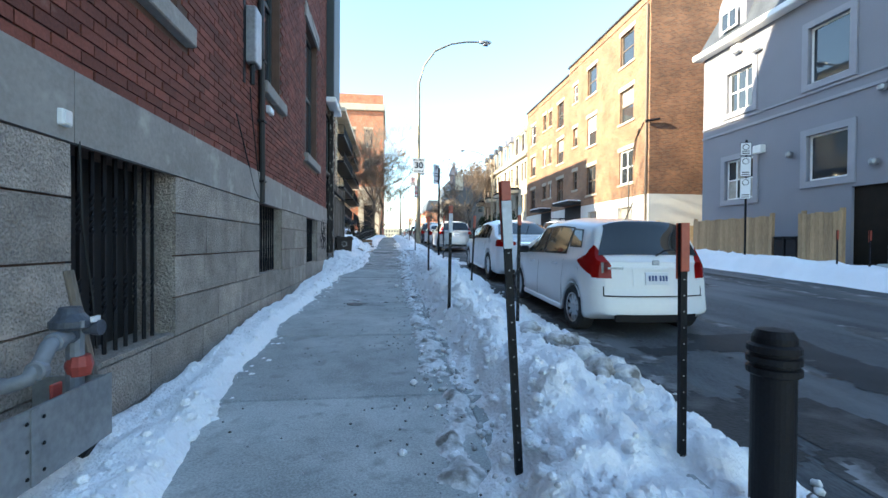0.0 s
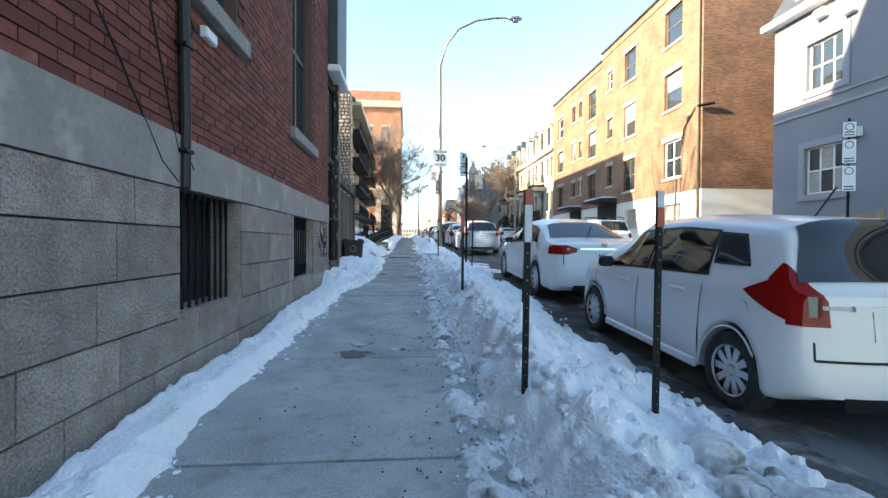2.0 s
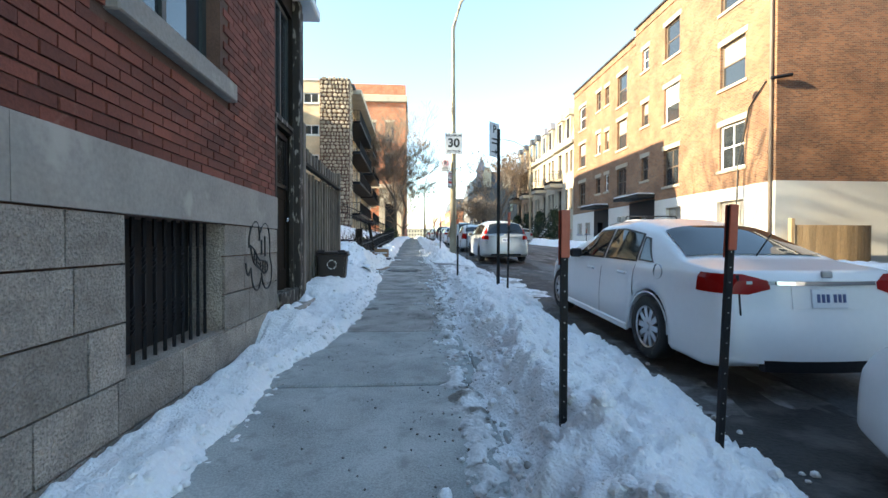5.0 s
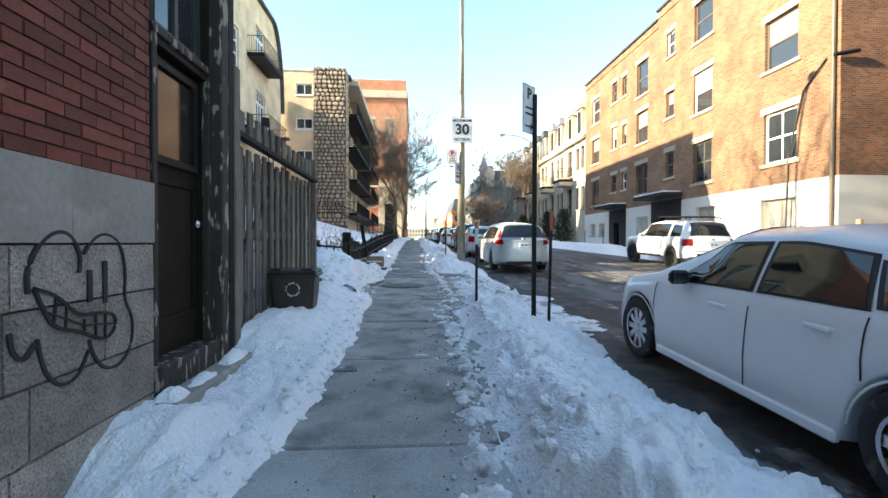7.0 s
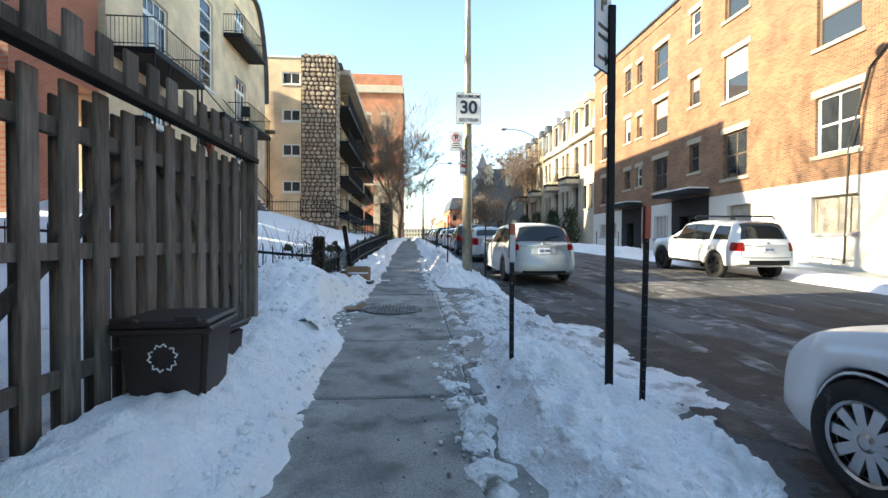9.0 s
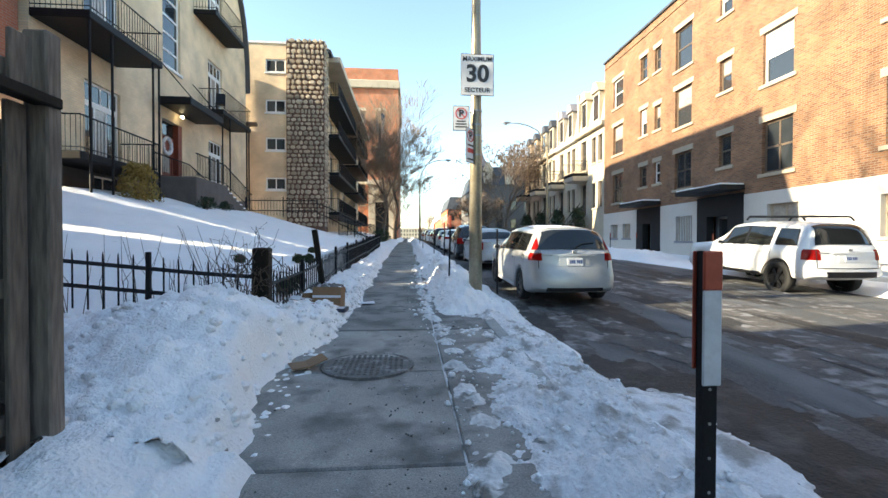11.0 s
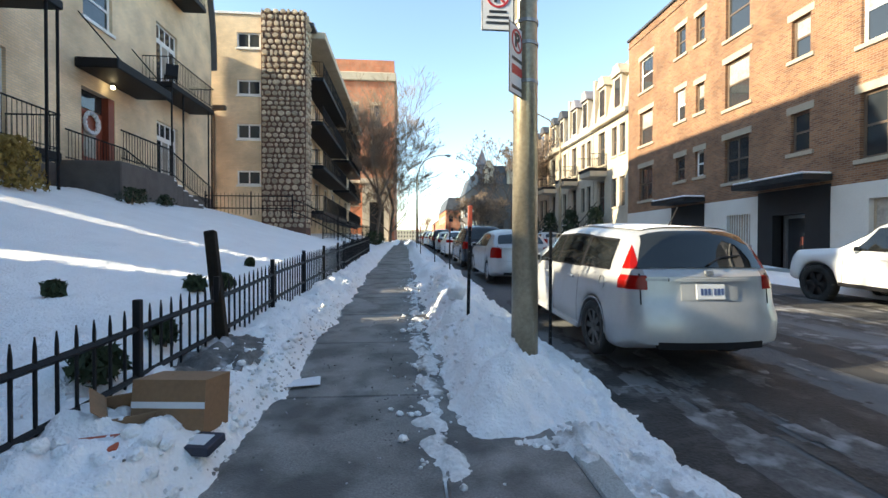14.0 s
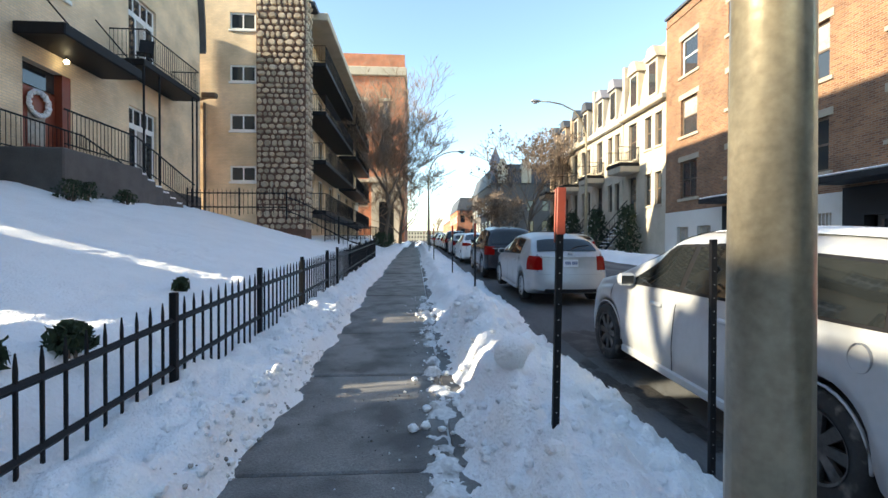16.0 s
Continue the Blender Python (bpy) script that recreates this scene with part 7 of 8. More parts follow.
part("flange_bolt", lathe(bmesh.new(), [(0.0, 0.0), (0.012, 0.0), (0.012, 0.03), (0.0, 0.03)], 6, "z", (-1.355, 2.16, 0.815)), STEEL, gas)
part("label_plate", bbox(-1.345, -1.33, 2.2, 2.25, 0.83, 0.855), SIGN_WHITE, gas)
part("riser", tube(bmesh.new(), [(-1.42, 2.22, 0.35), (-1.42, 2.22, 0.8)], 0.035, 12), PIPE_GREY, gas)
part("valve", lathe(bmesh.new(), [(0.0, -0.05), (0.045, -0.045), (0.055, 0.0), (0.045, 0.045), (0.0, 0.05)], 12, "z", (-1.41, 2.23, 0.63)), VALVE_RED, gas)
part("red_tag", bbox(-1.40, -1.385, 2.03, 2.09, 0.45, 0.60, 0.004), VALVE_RED, gas)
guard = tagged(new("meter_guard"), "dented galvanised steel guard plate round the gas meter", "guard")
part("plate", bbox(-1.30, -1.288, 1.2, 2.26, 0.30, 0.585), STEEL, guard)
part("end_plate", bbox(-1.62, -1.30, 2.25, 2.262, 0.30, 0.575), STEEL, guard)
part("seam_strip", bbox(-1.287, -1.283, 1.78, 1.82, 0.30, 0.585), STEEL, guard)
for z in (0.34, 0.44, 0.54):
    for y in (1.76, 1.84):
        part("rivet", lathe(bmesh.new(), [(0.0, 0.0), (0.008, 0.001), (0.006, 0.005), (0.0, 0.006)], 8, "x", (-1.286, y, z)), BLACK_IRON, guard)
part("bracket", tube(bmesh.new(), [(-1.31, 2.2, 0.32), (-1.45, 2.2, 0.12)], 0.02, 5), BLACK_IRON, guard)
board = tagged(new("wooden_stick"), "old wooden stick leaning in the meter guard", "stick")
part("stick", tube(bmesh.new(), [(-1.38, 2.34, 0.35), (-1.5, 2.30, 1.06)], [0.026, 0.022], 8), OLD_WOOD, board)
meter = tagged(new("utility_box"), "grey metal utility box with cables on brick wall", "utility box")
part("case", bbox(-1.64, -1.52, 5.34, 5.58, 3.25, 3.9, 0.015), STEEL, meter)
part("back_plate", bbox(-1.66, -1.635, 5.27, 5.36, 3.0, 4.2, 0.01), BLACK_IRON, meter)
part("gland", tube(bmesh.new(), [(-1.58, 5.42, 3.25), (-1.58, 5.42, 3.02)], 0.03, 8), BLACK_PLASTIC, meter)
conduit = tagged(new("conduit"), "black vertical conduit pipe on the brick wall", "conduit")
part("pipe", tube(bmesh.new(), [(-1.6, 5.88, 1.70), (-1.6, 5.89, 2.2), (-1.6, 5.86, 3.3), (-1.6, 5.82, 3.6), (-1.6, 5.82, 7)], 0.04, 10), CABLE, conduit)
for z in (1.95, 2.7, 3.45):
    part("clamp", bbox(-1.64, -1.553, 5.81, 5.93, z, z + 0.03, 0.005), BLACK_IRON, conduit)
wire = tagged(new("hanging_cables"), "thin black cables strung along the brick wall", "cable")
for pts in ([(5.45, 3.0), (5.5, 2.75), (5.62, 2.45), (5.8, 2.0), (5.98, 1.75)], [(4.98, 2.56), (5.21, 2.31), (5.4, 2.09), (5.61, 1.85), (5.82, 1.74)], [(4.6, 4.6), (5.0, 4.3), (5.3, 4.2)], [(7.3, 6.6), (9.0, 5.9), (11.0, 5.6), (11.9, 5.5)], [(2.56, 1.72), (2.58, 1.3), (2.66, 0.9), (2.7, 0.6)], [(5.94, 2.99), (6.06, 2.92), (5.92, 2.7), (5.98, 2.47), (5.9, 2.2), (5.98, 1.93), (6.05, 1.86)]):
    part("cable", tube(bmesh.new(), [(-1.615, y, z) for y, z in pts], 0.007, 5), CABLE, wire)
for i, (y0, y1, z0, z1) in enumerate(((2.4, 2.47, 1.77, 1.85), (6.2, 6.4, 2.93, 3.02))):
    wb = tagged(new("junction_box"), "small white plastic junction box on the wall", "junction box")
    part("case", bbox(-1.64, -1.585, y0, y1, z0, z1, 0.006), SIGN_WHITE, wb)
    part("cover", bbox(-1.585, -1.58, y0 + 0.012, y1 - 0.012, z0 + 0.012, z1 - 0.012), SIGN_WHITE, wb)

# spray-painted doodle on the granite
graf = tagged(new("graffiti"), "black spray-painted doodle on the granite wall", "graffiti")
for pts, w in (([(10.98, 1.49), (10.97, 1.58), (11.03, 1.7), (11.12, 1.76), (11.21, 1.75), (11.28, 1.65), (11.27, 1.56)], 0.014),
               ([(11.3, 1.65), (11.36, 1.73), (11.46, 1.76), (11.58, 1.7), (11.62, 1.54), (11.6, 1.39), (11.68, 1.28), (11.67, 1.12), (11.57, 1.03), (11.44, 1.04), (11.36, 1.13), (11.33, 1.22)], 0.011),
               ([(11.33, 1.17), (11.26, 1.06), (11.16, 1.04), (11.08, 1.1), (11.04, 1.19), (11.02, 1.29)], 0.012),
               ([(10.89, 1.34), (10.9, 1.26), (10.95, 1.21), (11.01, 1.27)], 0.016), ([(11.34, 1.57), (11.34, 1.41)], 0.024), ([(11.45, 1.61), (11.45, 1.39)], 0.024),
               ([(11.01, 1.51), (11.13, 1.47), (11.26, 1.35), (11.4, 1.35), (11.53, 1.32), (11.53, 1.24), (11.44, 1.19), (11.26, 1.28), (11.11, 1.32), (11.05, 1.42), (11.01, 1.51)], 0.012),
               ([(11.13, 1.46), (11.11, 1.33)], 0.008), ([(11.19, 1.41), (11.18, 1.31)], 0.008), ([(11.3, 1.33), (11.3, 1.26)], 0.008), ([(11.38, 1.35), (11.38, 1.22)], 0.008), ([(11.45, 1.34), (11.45, 1.2)], 0.008), ([(11.07, 1.4), (11.3, 1.3), (11.53, 1.27)], 0.007)):
    P = [Vector((0, *p)) for p in pts]
    if len(P) > 3:
        for _ in range(2):
            P = [P[0]] + [q for a, b in zip(P, P[1:]) for q in (a * 0.75 + b * 0.25, a * 0.25 + b * 0.75)] + [P[-1]]
    bm = tube(bmesh.new(), P, w * 0.75, 8)
    for v in bm.verts:
        v.co.x = -1.614 + (0.003 if v.co.x > 0 else -0.012)
    part("stroke", bm, INK, graf)

# ---- litter, manhole, cedar fence ----
def carton(x, y, z, w, d, h, rz, label, flaps=True, rx=0):
    b = tagged(new("cardboard_box"), label, "box")
    b.matrix_basis = pose(x, y, z, rx, 0, rz)
    bm = bmesh.new()
    t = 0.008
    box(bm, -w / 2, w / 2, -d / 2, -d / 2 + t, 0, h), box(bm, -w / 2, w / 2, d / 2 - t, d / 2, 0, h)
    box(bm, -w / 2, -w / 2 + t, -d / 2 + t, d / 2 - t, 0, h), box(bm, w / 2 - t, w / 2, -d / 2 + t, d / 2 - t, 0, h), box(bm, -w / 2 + t, w / 2 - t, -d / 2 + t, d / 2 - t, 0, t)
    part("carton", bm, CARDBOARD, b)
    if flaps:
        for sx in (-1, 1):
            bm = bmesh.new()
            vs = box(bm, 0, w * 0.45, -d / 2, d / 2, 0, t)
            for v in vs:
                v.co = Vector((sx * (w / 2 + v.co.x * 0.6), v.co.y, h + v.co.z + v.co.x * 0.7))
            part("flap", bm, CARDBOARD, b)
    if not flaps:
        part("lid", bbox(-w / 2, w / 2, -d / 2, d / 2, h, h + t), CARDBOARD, b)
    part("tape", bbox(-w / 2 - 0.001, w / 2 + 0.001, -d / 2 - 0.002, -d / 2 - 0.0005, h * 0.5, h * 0.62), PLATE_WHITE, b)
    return b
carton(-1.01, 20.97, 1.03, 0.42, 0.28, 0.3, -6, "closed brown cardboard box with tape thrown on the snow", False, -6)
carton(-1.27, 20.95, 1.0, 0.26, 0.2, 0.24, 35, "crushed open brown cardboard box on the snow", True, 24)
def small_pack(name, label, x, y, z, w, d, h, rz, mat, rx=0):
    p = tagged(new(name), label, "litter")
    p.matrix_basis = pose(x, y, z, rx, 0, rz)
    part("cover", bbox(-w / 2, w / 2, -d / 2, d / 2, 0, h, 0.004), mat, p)
    part("label", bbox(-w * 0.3, w * 0.3, -d * 0.3, d * 0.3, h, h + 0.003), PLATE_WHITE, p)
small_pack("carton_pack", "torn orange-red food carton lying in the snow", -1.22, 20.58, 1.05, 0.2, 0.14, 0.08, 15, ORANGE_CARD, 12)
small_pack("carton_pack", "small orange carton beside the cardboard box", -0.95, 20.75, 1.02, 0.12, 0.1, 0.05, 40, ORANGE_CARD, -8)
small_pack("book", "dark blue book-like packet on the snow edge", -0.8, 20.74, 1.01, 0.2, 0.16, 0.05, -12, BOOK_BLUE, 8)
for i, (x, y, s, rz) in enumerate(((-1.35, 17.4, 0.14, 20), (-0.92, 20.05, 0.08, 50), (-0.53, 22.1, 0.15, 10))):
    pk = thing("paper_litter", "flat white paper litter lying at the sidewalk edge", "litter", (x, y, float(g(y)) + (0.06 if i < 2 else 0.015)), rz)
    bm = bmesh.new()
    vs = box(bm, -s, s * 0.8, -s * 0.6, s * 0.6, 0, 0.004 + 0.02 * (i == 0))
    vs[7].co.z += 0.02
    part("sheet", bm, PLATE_WHITE, pk)
fl = thing("cardboard_box", "flattened cardboard piece beside the manhole cover", "box", (-0.8, 18.55, float(g(18.55)) + 0.03), 25)
bm = bmesh.new()
vs = box(bm, -0.16, 0.0, -0.12, 0.12, 0, 0.01)
vs2 = box(bm, 0.0, 0.17, -0.12, 0.12, 0, 0.01)
for v in vs2:
    v.co.z += v.co.x * 0.35
part("sheet", bm, CARDBOARD, fl)
rock = thing("stump", "dark broken stump sticking out of the snow", "stump", (-1.27, 19.35, 0.9))
bm = bmesh.new()
lathe(bm, [(0.16, 0), (0.15, 0.15), (0.1, 0.27), (0.03, 0.3)], 9)
for v in bm.verts:
    v.co += Vector((random.uniform(-0.04, 0.04), random.uniform(-0.04, 0.04), random.uniform(-0.03, 0.03)))
part("wood", bm, BARK, rock)
mh = thing("manhole_cover", "round dark iron manhole cover set in the sidewalk", "manhole cover", (-0.22, 18.62, float(g(18.62)) + 0.002))
part("rim", lathe(bmesh.new(), [(0.0, -0.03), (0.46, -0.03), (0.46, 0.004), (0.43, 0.006), (0.42, 0.0), (0.0, 0.0)], 40), MANHOLE, mh)
bm = bmesh.new()
for i in range(-7, 8):
    for j in range(-7, 8):
        if math.hypot(i, j) < 6.9:
            box(bm, i * 0.056 - 0.016, i * 0.056 + 0.016, j * 0.056 - 0.016, j * 0.056 + 0.016, 0, 0.006)
part("stud_pattern", bm, MANHOLE, mh, kind="stuff")
for a, b, lab in ((13.8, 17.75, "brown cedar board fence before the grey house"), (11.4, 12.72, "short cedar fence panel beside the dark door")):
    cf = tagged(new("cedar_fence"), lab, "fence")
    y = a
    while y < b:
        part("board", bbox(12.98, 13.0, y, y + 0.135, 0.3 + 0.04 * (y - 11), 2.22 + 0.02 * math.sin(y * 9), 0.004), NEW_WOOD, cf)
        y += 0.142
    part("rail", bbox(13.0, 13.05, a, b, 1.1, 1.2), NEW_WOOD, cf), part("rail", bbox(13.0, 13.05, a, b, 1.9, 2.0), NEW_WOOD, cf)
    for y in (a, b - 0.1):
        part("post", bbox(13.0, 13.1, y, y + 0.1, 0.3, 2.32), NEW_WOOD, cf)
for y in (12.85, 13.3):
    bn = thing("wheeled_bin", "black wheeled bin between the cedar fences", "bin", (13.2, y + 0.2, 0.45), 90)
    part("body", bbox(-0.2, 0.2, -0.25, 0.25, 0, 1.0, 0.03), BLACK_PLASTIC, bn), part("lid", bbox(-0.22, 0.22, -0.28, 0.27, 1.0, 1.06, 0.02), BLACK_PLASTIC, bn)
st = tagged(new("door_step"), "snowy concrete steps by the dark door", "steps")
part("step", bbox(13.3, 14.2, 10.9, 12.4, 0.2, 0.6, 0.02), CONCRETE, st), part("step", bbox(12.9, 13.3, 10.9, 12.4, 0.2, 0.45, 0.02), CONCRETE, st)
part("planter", bbox(12.5, 12.9, 9.6, 10.1, 0.3, 0.75, 0.03), CONCRETE, tagged(new("planter"), "square concrete planter in the snow", "planter"))
# wood fence beside the apartment block
bf = tagged(new("cedar_fence"), "sunlit cedar gate beside the white wall", "fence")
for k in range(22):
    part("board", bbox(14.4 + k * 0.14, 14.53 + k * 0.14, 22.3, 22.33, 0.6, 2.25, 0.004), NEW_WOOD, bf)
part("post", bbox(14.2, 14.35, 22.28, 22.43, 0.6, 2.5, 0.01), NEW_WOOD, bf)

# ---- neighbour that shades the yard ----
# mostly unseen: heights, slanted top, gaps and overhang are invented to shape the sunlight
NB_TOP = 15.9
nb = tagged(new("brick_neighbour"), "red brick house behind the board fence", "house")
bm = bmesh.new()
for y0, y1, za, zb in ((23.3, 24.4, 9.9, 11.6), (24.4, 25.4, 11.6, 14.2), (25.4, 26.48, 14.2, 16.6)):
    for v in box(bm, -12.5, -9.75, y0, y1, 6.5 if y0 > 25 else 0, 7):
        if v.co.z > 6.8:
            v.co.z = za if abs(v.co.y - y0) < 1e-4 else zb
part("wall", bm, FAR_RED_X, nb)
part("wall", bbox(-12.5, -9.9, 17.2, 22.4, 0, 6.6), FAR_RED_X, nb)
part("roof", bbox(-12.6, -9.8, 17.21, 22.45, 6.6, 6.7), GREY_ROOF, nb)
part("wall", bbox(-12.5, -9.9, 12.5, 17.2, 0, NB_TOP), FAR_RED_X, nb)
part("roof", bbox(-12.6, -9.8, 12.4, 17.2, NB_TOP, NB_TOP + 0.1), GREY_ROOF, nb)

# ---- loose clods of snow and ice ----
random.seed(21)
bm = bmesh.new()
def clod(x, y, z, r):
    n, m = 7, 5
    rings = []
    for i in range(1, m):
        a = math.pi * i / m
        rings.append([bm.verts.new((x + r * math.sin(a) * math.cos(6.283 * k / n) * random.uniform(0.75, 1.2), y + r * math.sin(a) * math.sin(6.283 * k / n) * random.uniform(0.75, 1.2), z + 0.75 * r * math.cos(a) * random.uniform(0.8, 1.15))) for k in range(n)])
    t, b = bm.verts.new((x, y, z + 0.7 * r)), bm.verts.new((x, y, z - 0.7 * r))
    for k in range(n):
        j = (k + 1) % n
        bm.faces.new((t, rings[0][k], rings[0][j])), bm.faces.new((rings[-1][k], b, rings[-1][j]))
        for p, q in zip(rings, rings[1:]):
            bm.faces.new((p[k], q[k], q[j], p[j]))
def height_at(f, x, y):
    return float(f(np.array([[x]]), np.array([[y]]))[0, 0])
for k in range(420):
    y = random.uniform(0.5, 30)
    x = random.gauss(0.46, 0.13) + (0.25 if 16.5 < y < 20.5 else 0)
    r = random.choice((0.006, 0.008, 0.012, 0.03)) * random.uniform(0.7, 1.4)
    clod(x, y, max(height_at(bank_right, x, y), float(g(y))) + r * 0.25, r)
for k in range(1500):
    y = random.uniform(0.5, 28)
    x = random.uniform(0.6, 2.1) if random.random() < 0.55 else random.gauss(0.78, 0.12)
    if 15.8 < y < 21.6:
        continue
    r = random.choice((0.014, 0.02, 0.03, 0.045)) * random.uniform(0.7, 1.3)
    clod(x, y, height_at(bank_right, x, y) + r * 0.05, r)
for k in range(420):
    y, x = random.uniform(15.8, 21.8), random.uniform(0.85, 2.2)
    r = random.uniform(0.01, 0.035)
    clod(x, y, height_at(apron, x, y) + r * 0.1, r)
for k in range(350):
    y, x = random.uniform(16.6, 21.0), -random.uniform(0.9, 4.0)
    r = random.uniform(0.015, 0.06)
    clod(x, y, height_at(lawn, x, y) + r * 0.05, r)
for k in range(500):
    y = random.uniform(0.5, 16)
    x = -1.02 - abs(random.gauss(0, 0.12)) + 0.33 * float(ss(10.0, 12.3, y))
    r = random.uniform(0.01, 0.035)
    clod(x, y, height_at(strip_left, x, y) + r * 0.2, r)
for k in range(500):
    y = random.uniform(16.6, 30)
    x = -0.75 - abs(random.gauss(0, 0.2))
    r = random.uniform(0.012, 0.045)
    clod(x, y, height_at(lawn, x, y) + r * 0.2, r)
tagged(part("snow_clods", bm, SNOW, smooth=True), "loose white clods of snow along the sidewalk edges", "snow", kind="stuff")
bm = bmesh.new()
for k in range(90):
    x, y, r = random.gauss(1.72, 0.16), random.gauss(4.0, 0.35), random.uniform(0.03, 0.13)
    clod(x, y, height_at(bank_right, x, y) + r * 0.35, r)
for k in range(500):
    y = random.uniform(0.5, 16)
    x = random.gauss(0.4, 0.09)
    r = random.uniform(0.006, 0.022)
    clod(x, y, max(height_at(bank_right, x, y), float(g(y))) + r * 0.3, r)
for k in range(110):
    y = random.uniform(0, 12)
    x = random.gauss(2.15, 0.1)
    r = random.uniform(0.01, 0.03)
    clod(x, y, float(g(y)) - 0.19 + r * 0.3, r)
for k in range(260):
    y = random.uniform(0.4, 27)
    x = random.gauss(0.55, 0.1) + (0.2 if 16.5 < y < 20.5 else 0)
    r = random.uniform(0.006, 0.024)
    clod(x, y, max(height_at(bank_right, x, y), float(g(y))) + r * 0.15, r)
for k in range(500):
    y = random.uniform(16.6, 26)
    x = -0.66 - abs(random.gauss(0, 0.12))
    r = random.uniform(0.005, 0.02)
    clod(x, y, height_at(lawn, x, y) + r * 0.15, r)
tagged(part("ice_clods", bm, DIRTY, smooth=True), "dirty grey lumps of ice and frozen slush", "ice", kind="stuff")
bm = bmesh.new()
for k in range(1400):
    y = random.uniform(0.8, 27)
    x = random.uniform(-1.0, 0.5) if random.random() < 0.5 else random.gauss(0.2, 0.2)
    clod(x, y, float(g(y)) + 0.001, random.uniform(0.003, 0.009))
tagged(part("grit", bm, SLUSH), "dark grit scattered on the concrete sidewalk", "grit", kind="stuff")
for i, (x, y, r) in enumerate(((-0.45, 6.95, 0.11), (-0.47, 6.62, 0.15), (-0.1, 6.75, 0.07), (-0.6, 13.0, 0.1), (0.1, 13.4, 0.08))):
    bm = bmesh.new()
    lathe(bm, [(0.0, -0.01), (r, -0.01), (r * 0.97, 0.003), (0.0, 0.003)], 22)
    for v in bm.verts:
        a = math.atan2(v.co.y, v.co.x)
        k = 1 + 0.18 * math.sin(3 * a + i) + 0.12 * math.sin(7 * a + 2 * i)
        v.co.x, v.co.y = v.co.x * k, v.co.y * k * 0.8
    pt = part("wet_patch", bm, SLUSH)
    pt.location = (x, y, float(g(y)))
    tagged(pt, "dark wet stain patch on the concrete sidewalk", "patch")
X, Y = np.meshgrid(np.linspace(-1.6, -0.85, 24), np.linspace(21.3, 22.9, 44))
keep = (((X + 1.22) / 0.3) ** 2 + ((Y - 22.1) / 0.62) ** 2 + 0.5 * (fbm(X, Y, 0.2, 95) - 0.45) < 1)[:-1, :-1]
tagged(grid_mesh("bare_ground", X, Y, np.maximum(lawn(X, Y) + 0.012, g(Y) + 0.12), SLUSH, keep=keep), "bare wet grey ground where the snow melted", "ground", kind="stuff")
# snowball on the bank
bm = bmesh.new()
clod(1.0, 24.15, height_at(bank_right, 1.0, 24.15) + 0.1, 0.16)
tagged(part("snow_lump", bm, SNOW, smooth=True), "large round snow lump on the bank", "snow")

# ---- granite blocks, band stones and bricks of the brick building ----
def proud_block(y0, y1, z0, z1, out, bev, rough, seed):
    """A block on the wall's face with chamfered, slightly uneven edges."""
    rnd = random.Random(seed)
    bm = bmesh.new()
    vs = box(bm, WX - 0.012, WX + out, y0, y1, z0, z1)
    f = [f for f in bm.faces if all(v.co.x > WX for v in f.verts)][0]
    bmesh.ops.inset_region(bm, faces=[f], thickness=bev)
    for v in f.verts:
        v.co.x += rough * rnd.uniform(0.4, 1)
    return bm
def split(y0, y1, lo, hi, rnd):
    out, y = [], y0
    while y1 - y > hi:
        s = rnd.uniform(lo, hi)
        out.append((y, y + s))
        y += s
    out.append((y, y1))
    return out
rnd = random.Random(4)
blocks = []
COURSES = [(-0.6, -0.2), (-0.2, 0.15), (0.15, 0.47), (0.47, 0.77), (0.77, 1.09), (1.09, 1.42), (1.42, 1.70)]
def openings(z0, z1):
    return [(h[0], h[1]) for h in BASE_WIN if h[2] < (z0 + z1) / 2 < h[3]]
for z0, z1 in COURSES:
    y = -6.0
    for a, b in openings(z0, z1) + [(11.9, 12)]:
        if a > y:
            for p, q in split(y, a, 0.45, 1.0, rnd):
                blocks.append((p, q, z0, z1))
        y = b
for i, (p, q, z0, z1) in enumerate(blocks):
    part("block", proud_block(p + 0.006, q - 0.006, z0 + 0.006, z1 - 0.006, 0.012, 0.012, 0.01, i), GRANITE, red_house)
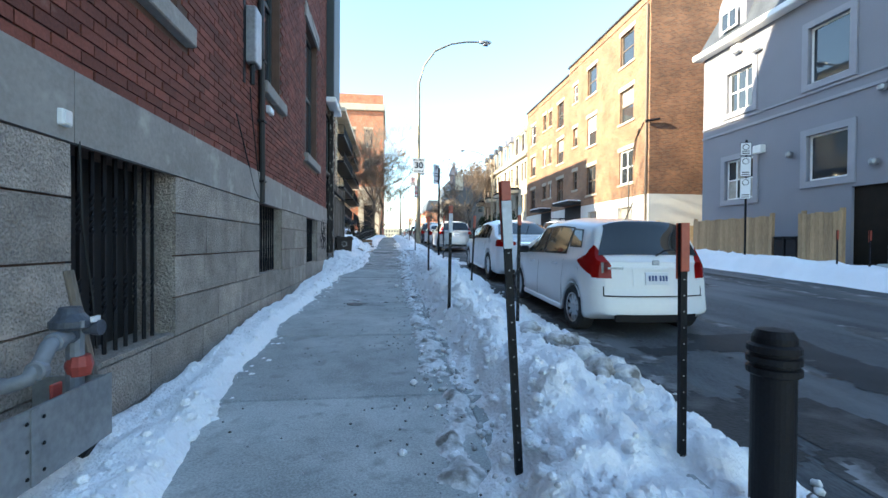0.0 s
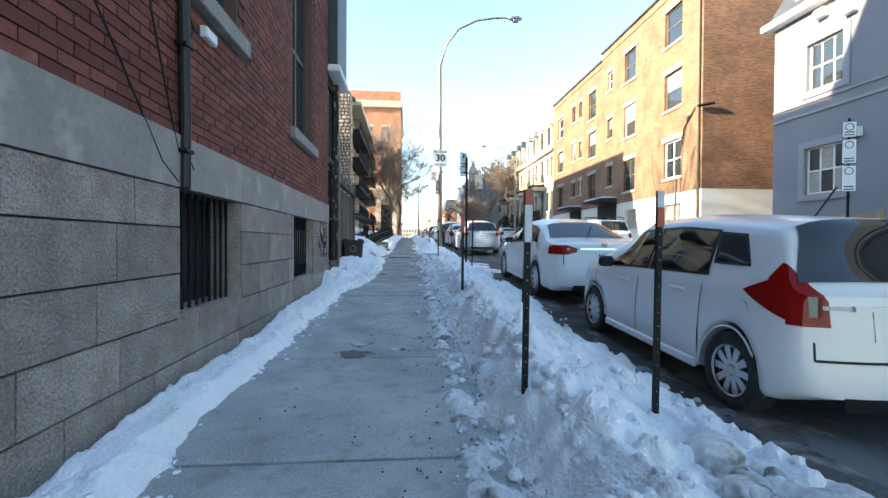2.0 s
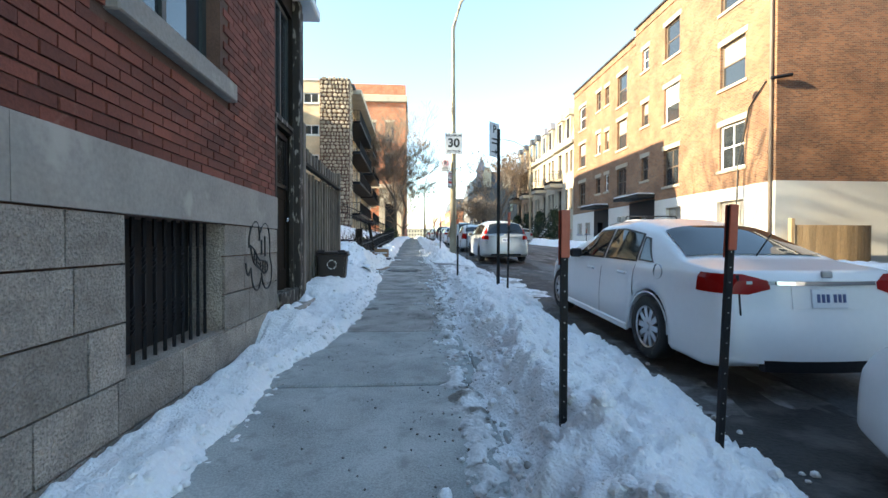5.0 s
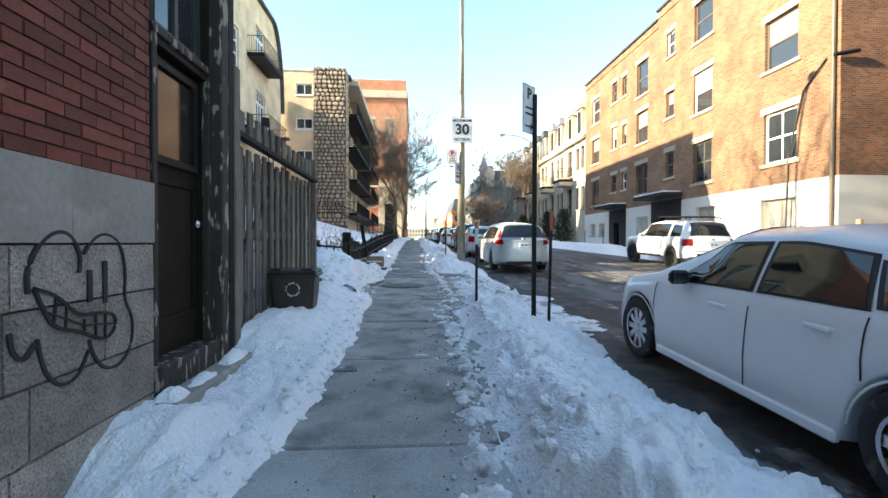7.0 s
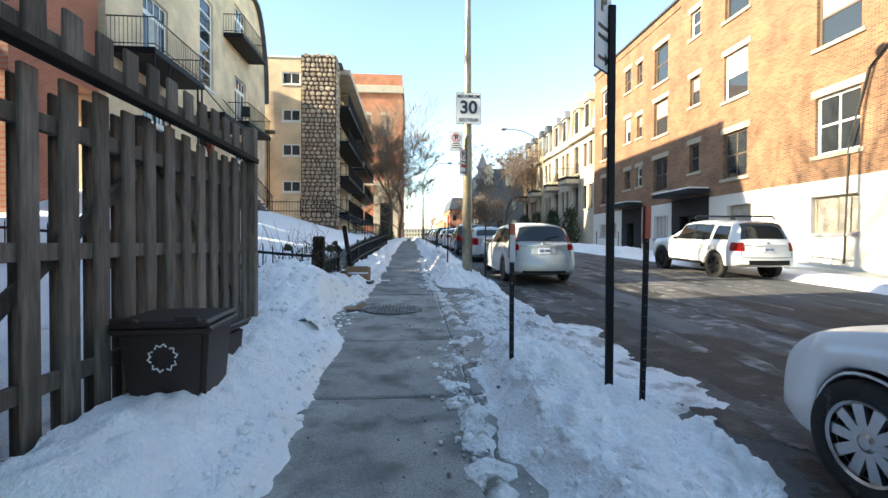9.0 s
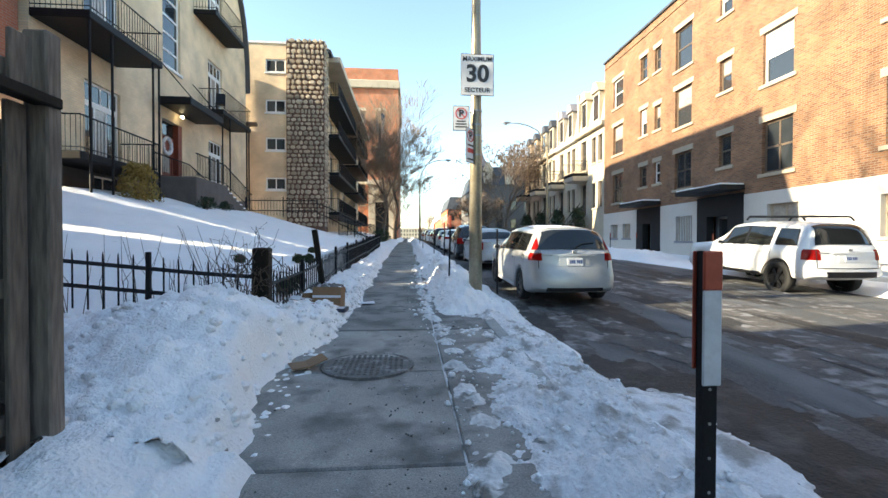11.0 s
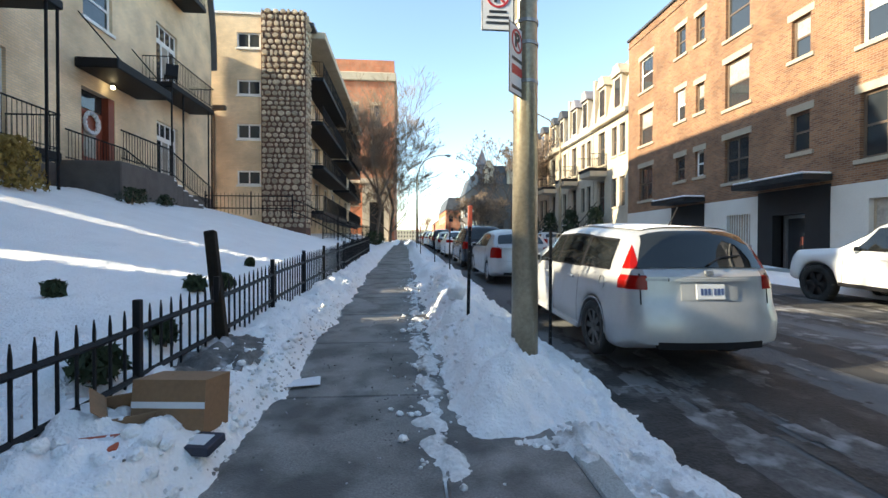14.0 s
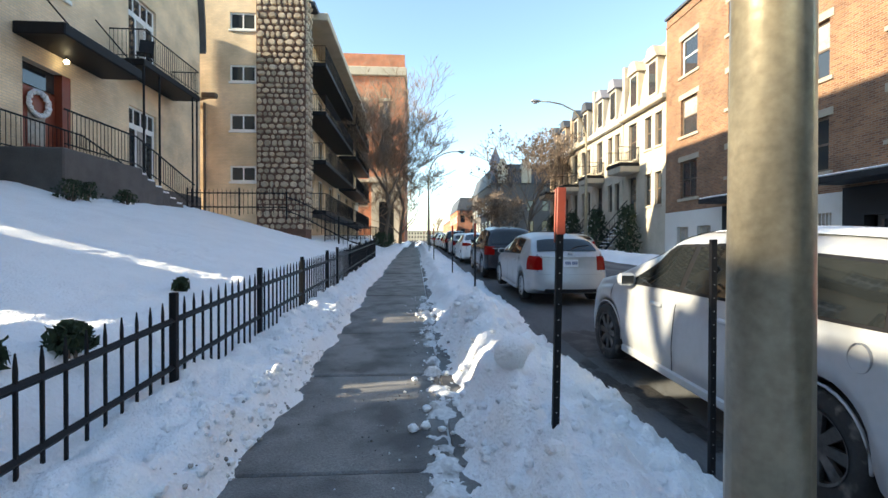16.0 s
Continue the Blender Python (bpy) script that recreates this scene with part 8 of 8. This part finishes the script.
for h in BASE_WIN:
    part("window_ledge", bbox(WX - 0.3, WX + 0.012, h[0], h[1], h[2] - 0.03, h[2] + 0.005, 0.004), GRANITE, red_house)
    part("reveal", bbox(WX - 0.3, WX - 0.004, h[1] - 0.004, h[1] + 0.0, h[2], h[3]), GRANITE, red_house)
for p, q in split(-6.0, 11.9, 0.9, 1.7, rnd):
    part("band_stone", proud_block(p + 0.002, q - 0.002, 1.705, 2.075, 0.022, 0.02, 0.008, int(p * 50)), LIMESTONE, red_house)
BH, BLW = 0.0715, 0.215
def brick_clear(y0, y1, z0, z1):
    for h in UP_WIN:
        if y1 > h[0] - 0.0 and y0 < h[1] + 0.0 and z1 > h[2] and z0 < h[3]:
            return False
        if y1 > h[0] - 0.15 and y0 < h[1] + 0.15 and (z1 > h[2] - 0.16 and z0 < h[2] or z1 > h[3] and z0 < h[3] + 0.28):
            return False
    return True
bm0 = bmesh.new()
box(bm0, WX - 0.014, WX, 0.0, BLW - 0.011, 0.0, BH - 0.011)
brick_me = bpy.data.meshes.new("brick")
bmesh.ops.recalc_face_normals(bm0, faces=bm0.faces[:])
bm0.to_mesh(brick_me)
bm0.free()
brick_me.materials.append(BRICK_PIECE)
V, F = [], []
count = 0
row = 0
z = 2.085
while z < 7.4:
    y = -2.0 + (0.5 * BLW if row % 2 else 0)
    while y < 11.88:
        y1 = min(y + BLW - 0.011, 11.895)
        if brick_clear(y, y1, z, z + BH):
            near = 2.2 < y < 5.6 and z < 3.5
            dx = rnd.uniform(-0.004, 0.004)
            if near and count < 300 and y1 - y > BLW * 0.9:
                o = new("brick", brick_me)
                o.parent = red_house
                o.location = (dx, y, z)
                count += 1
            else:
                b = len(V)
                for zz in (z, z + BH - 0.011):
                    for yy in (y, y1):
                        for xx in (WX - 0.014, WX + dx):
                            V.append((xx, yy, zz))
                F.extend([(b, b + 2, b + 3, b + 1), (b + 4, b + 5, b + 7, b + 6), (b, b + 1, b + 5, b + 4), (b + 2, b + 6, b + 7, b + 3), (b + 1, b + 3, b + 7, b + 5)])
        y += BLW
    z += BH
    row += 1
me = bpy.data.meshes.new("brickwork")
me.from_pydata(V, [], F)
me.materials.append(BRICK)
ob = new("brickwork", me)
ob.parent = red_house
ob["kind"] = "stuff"
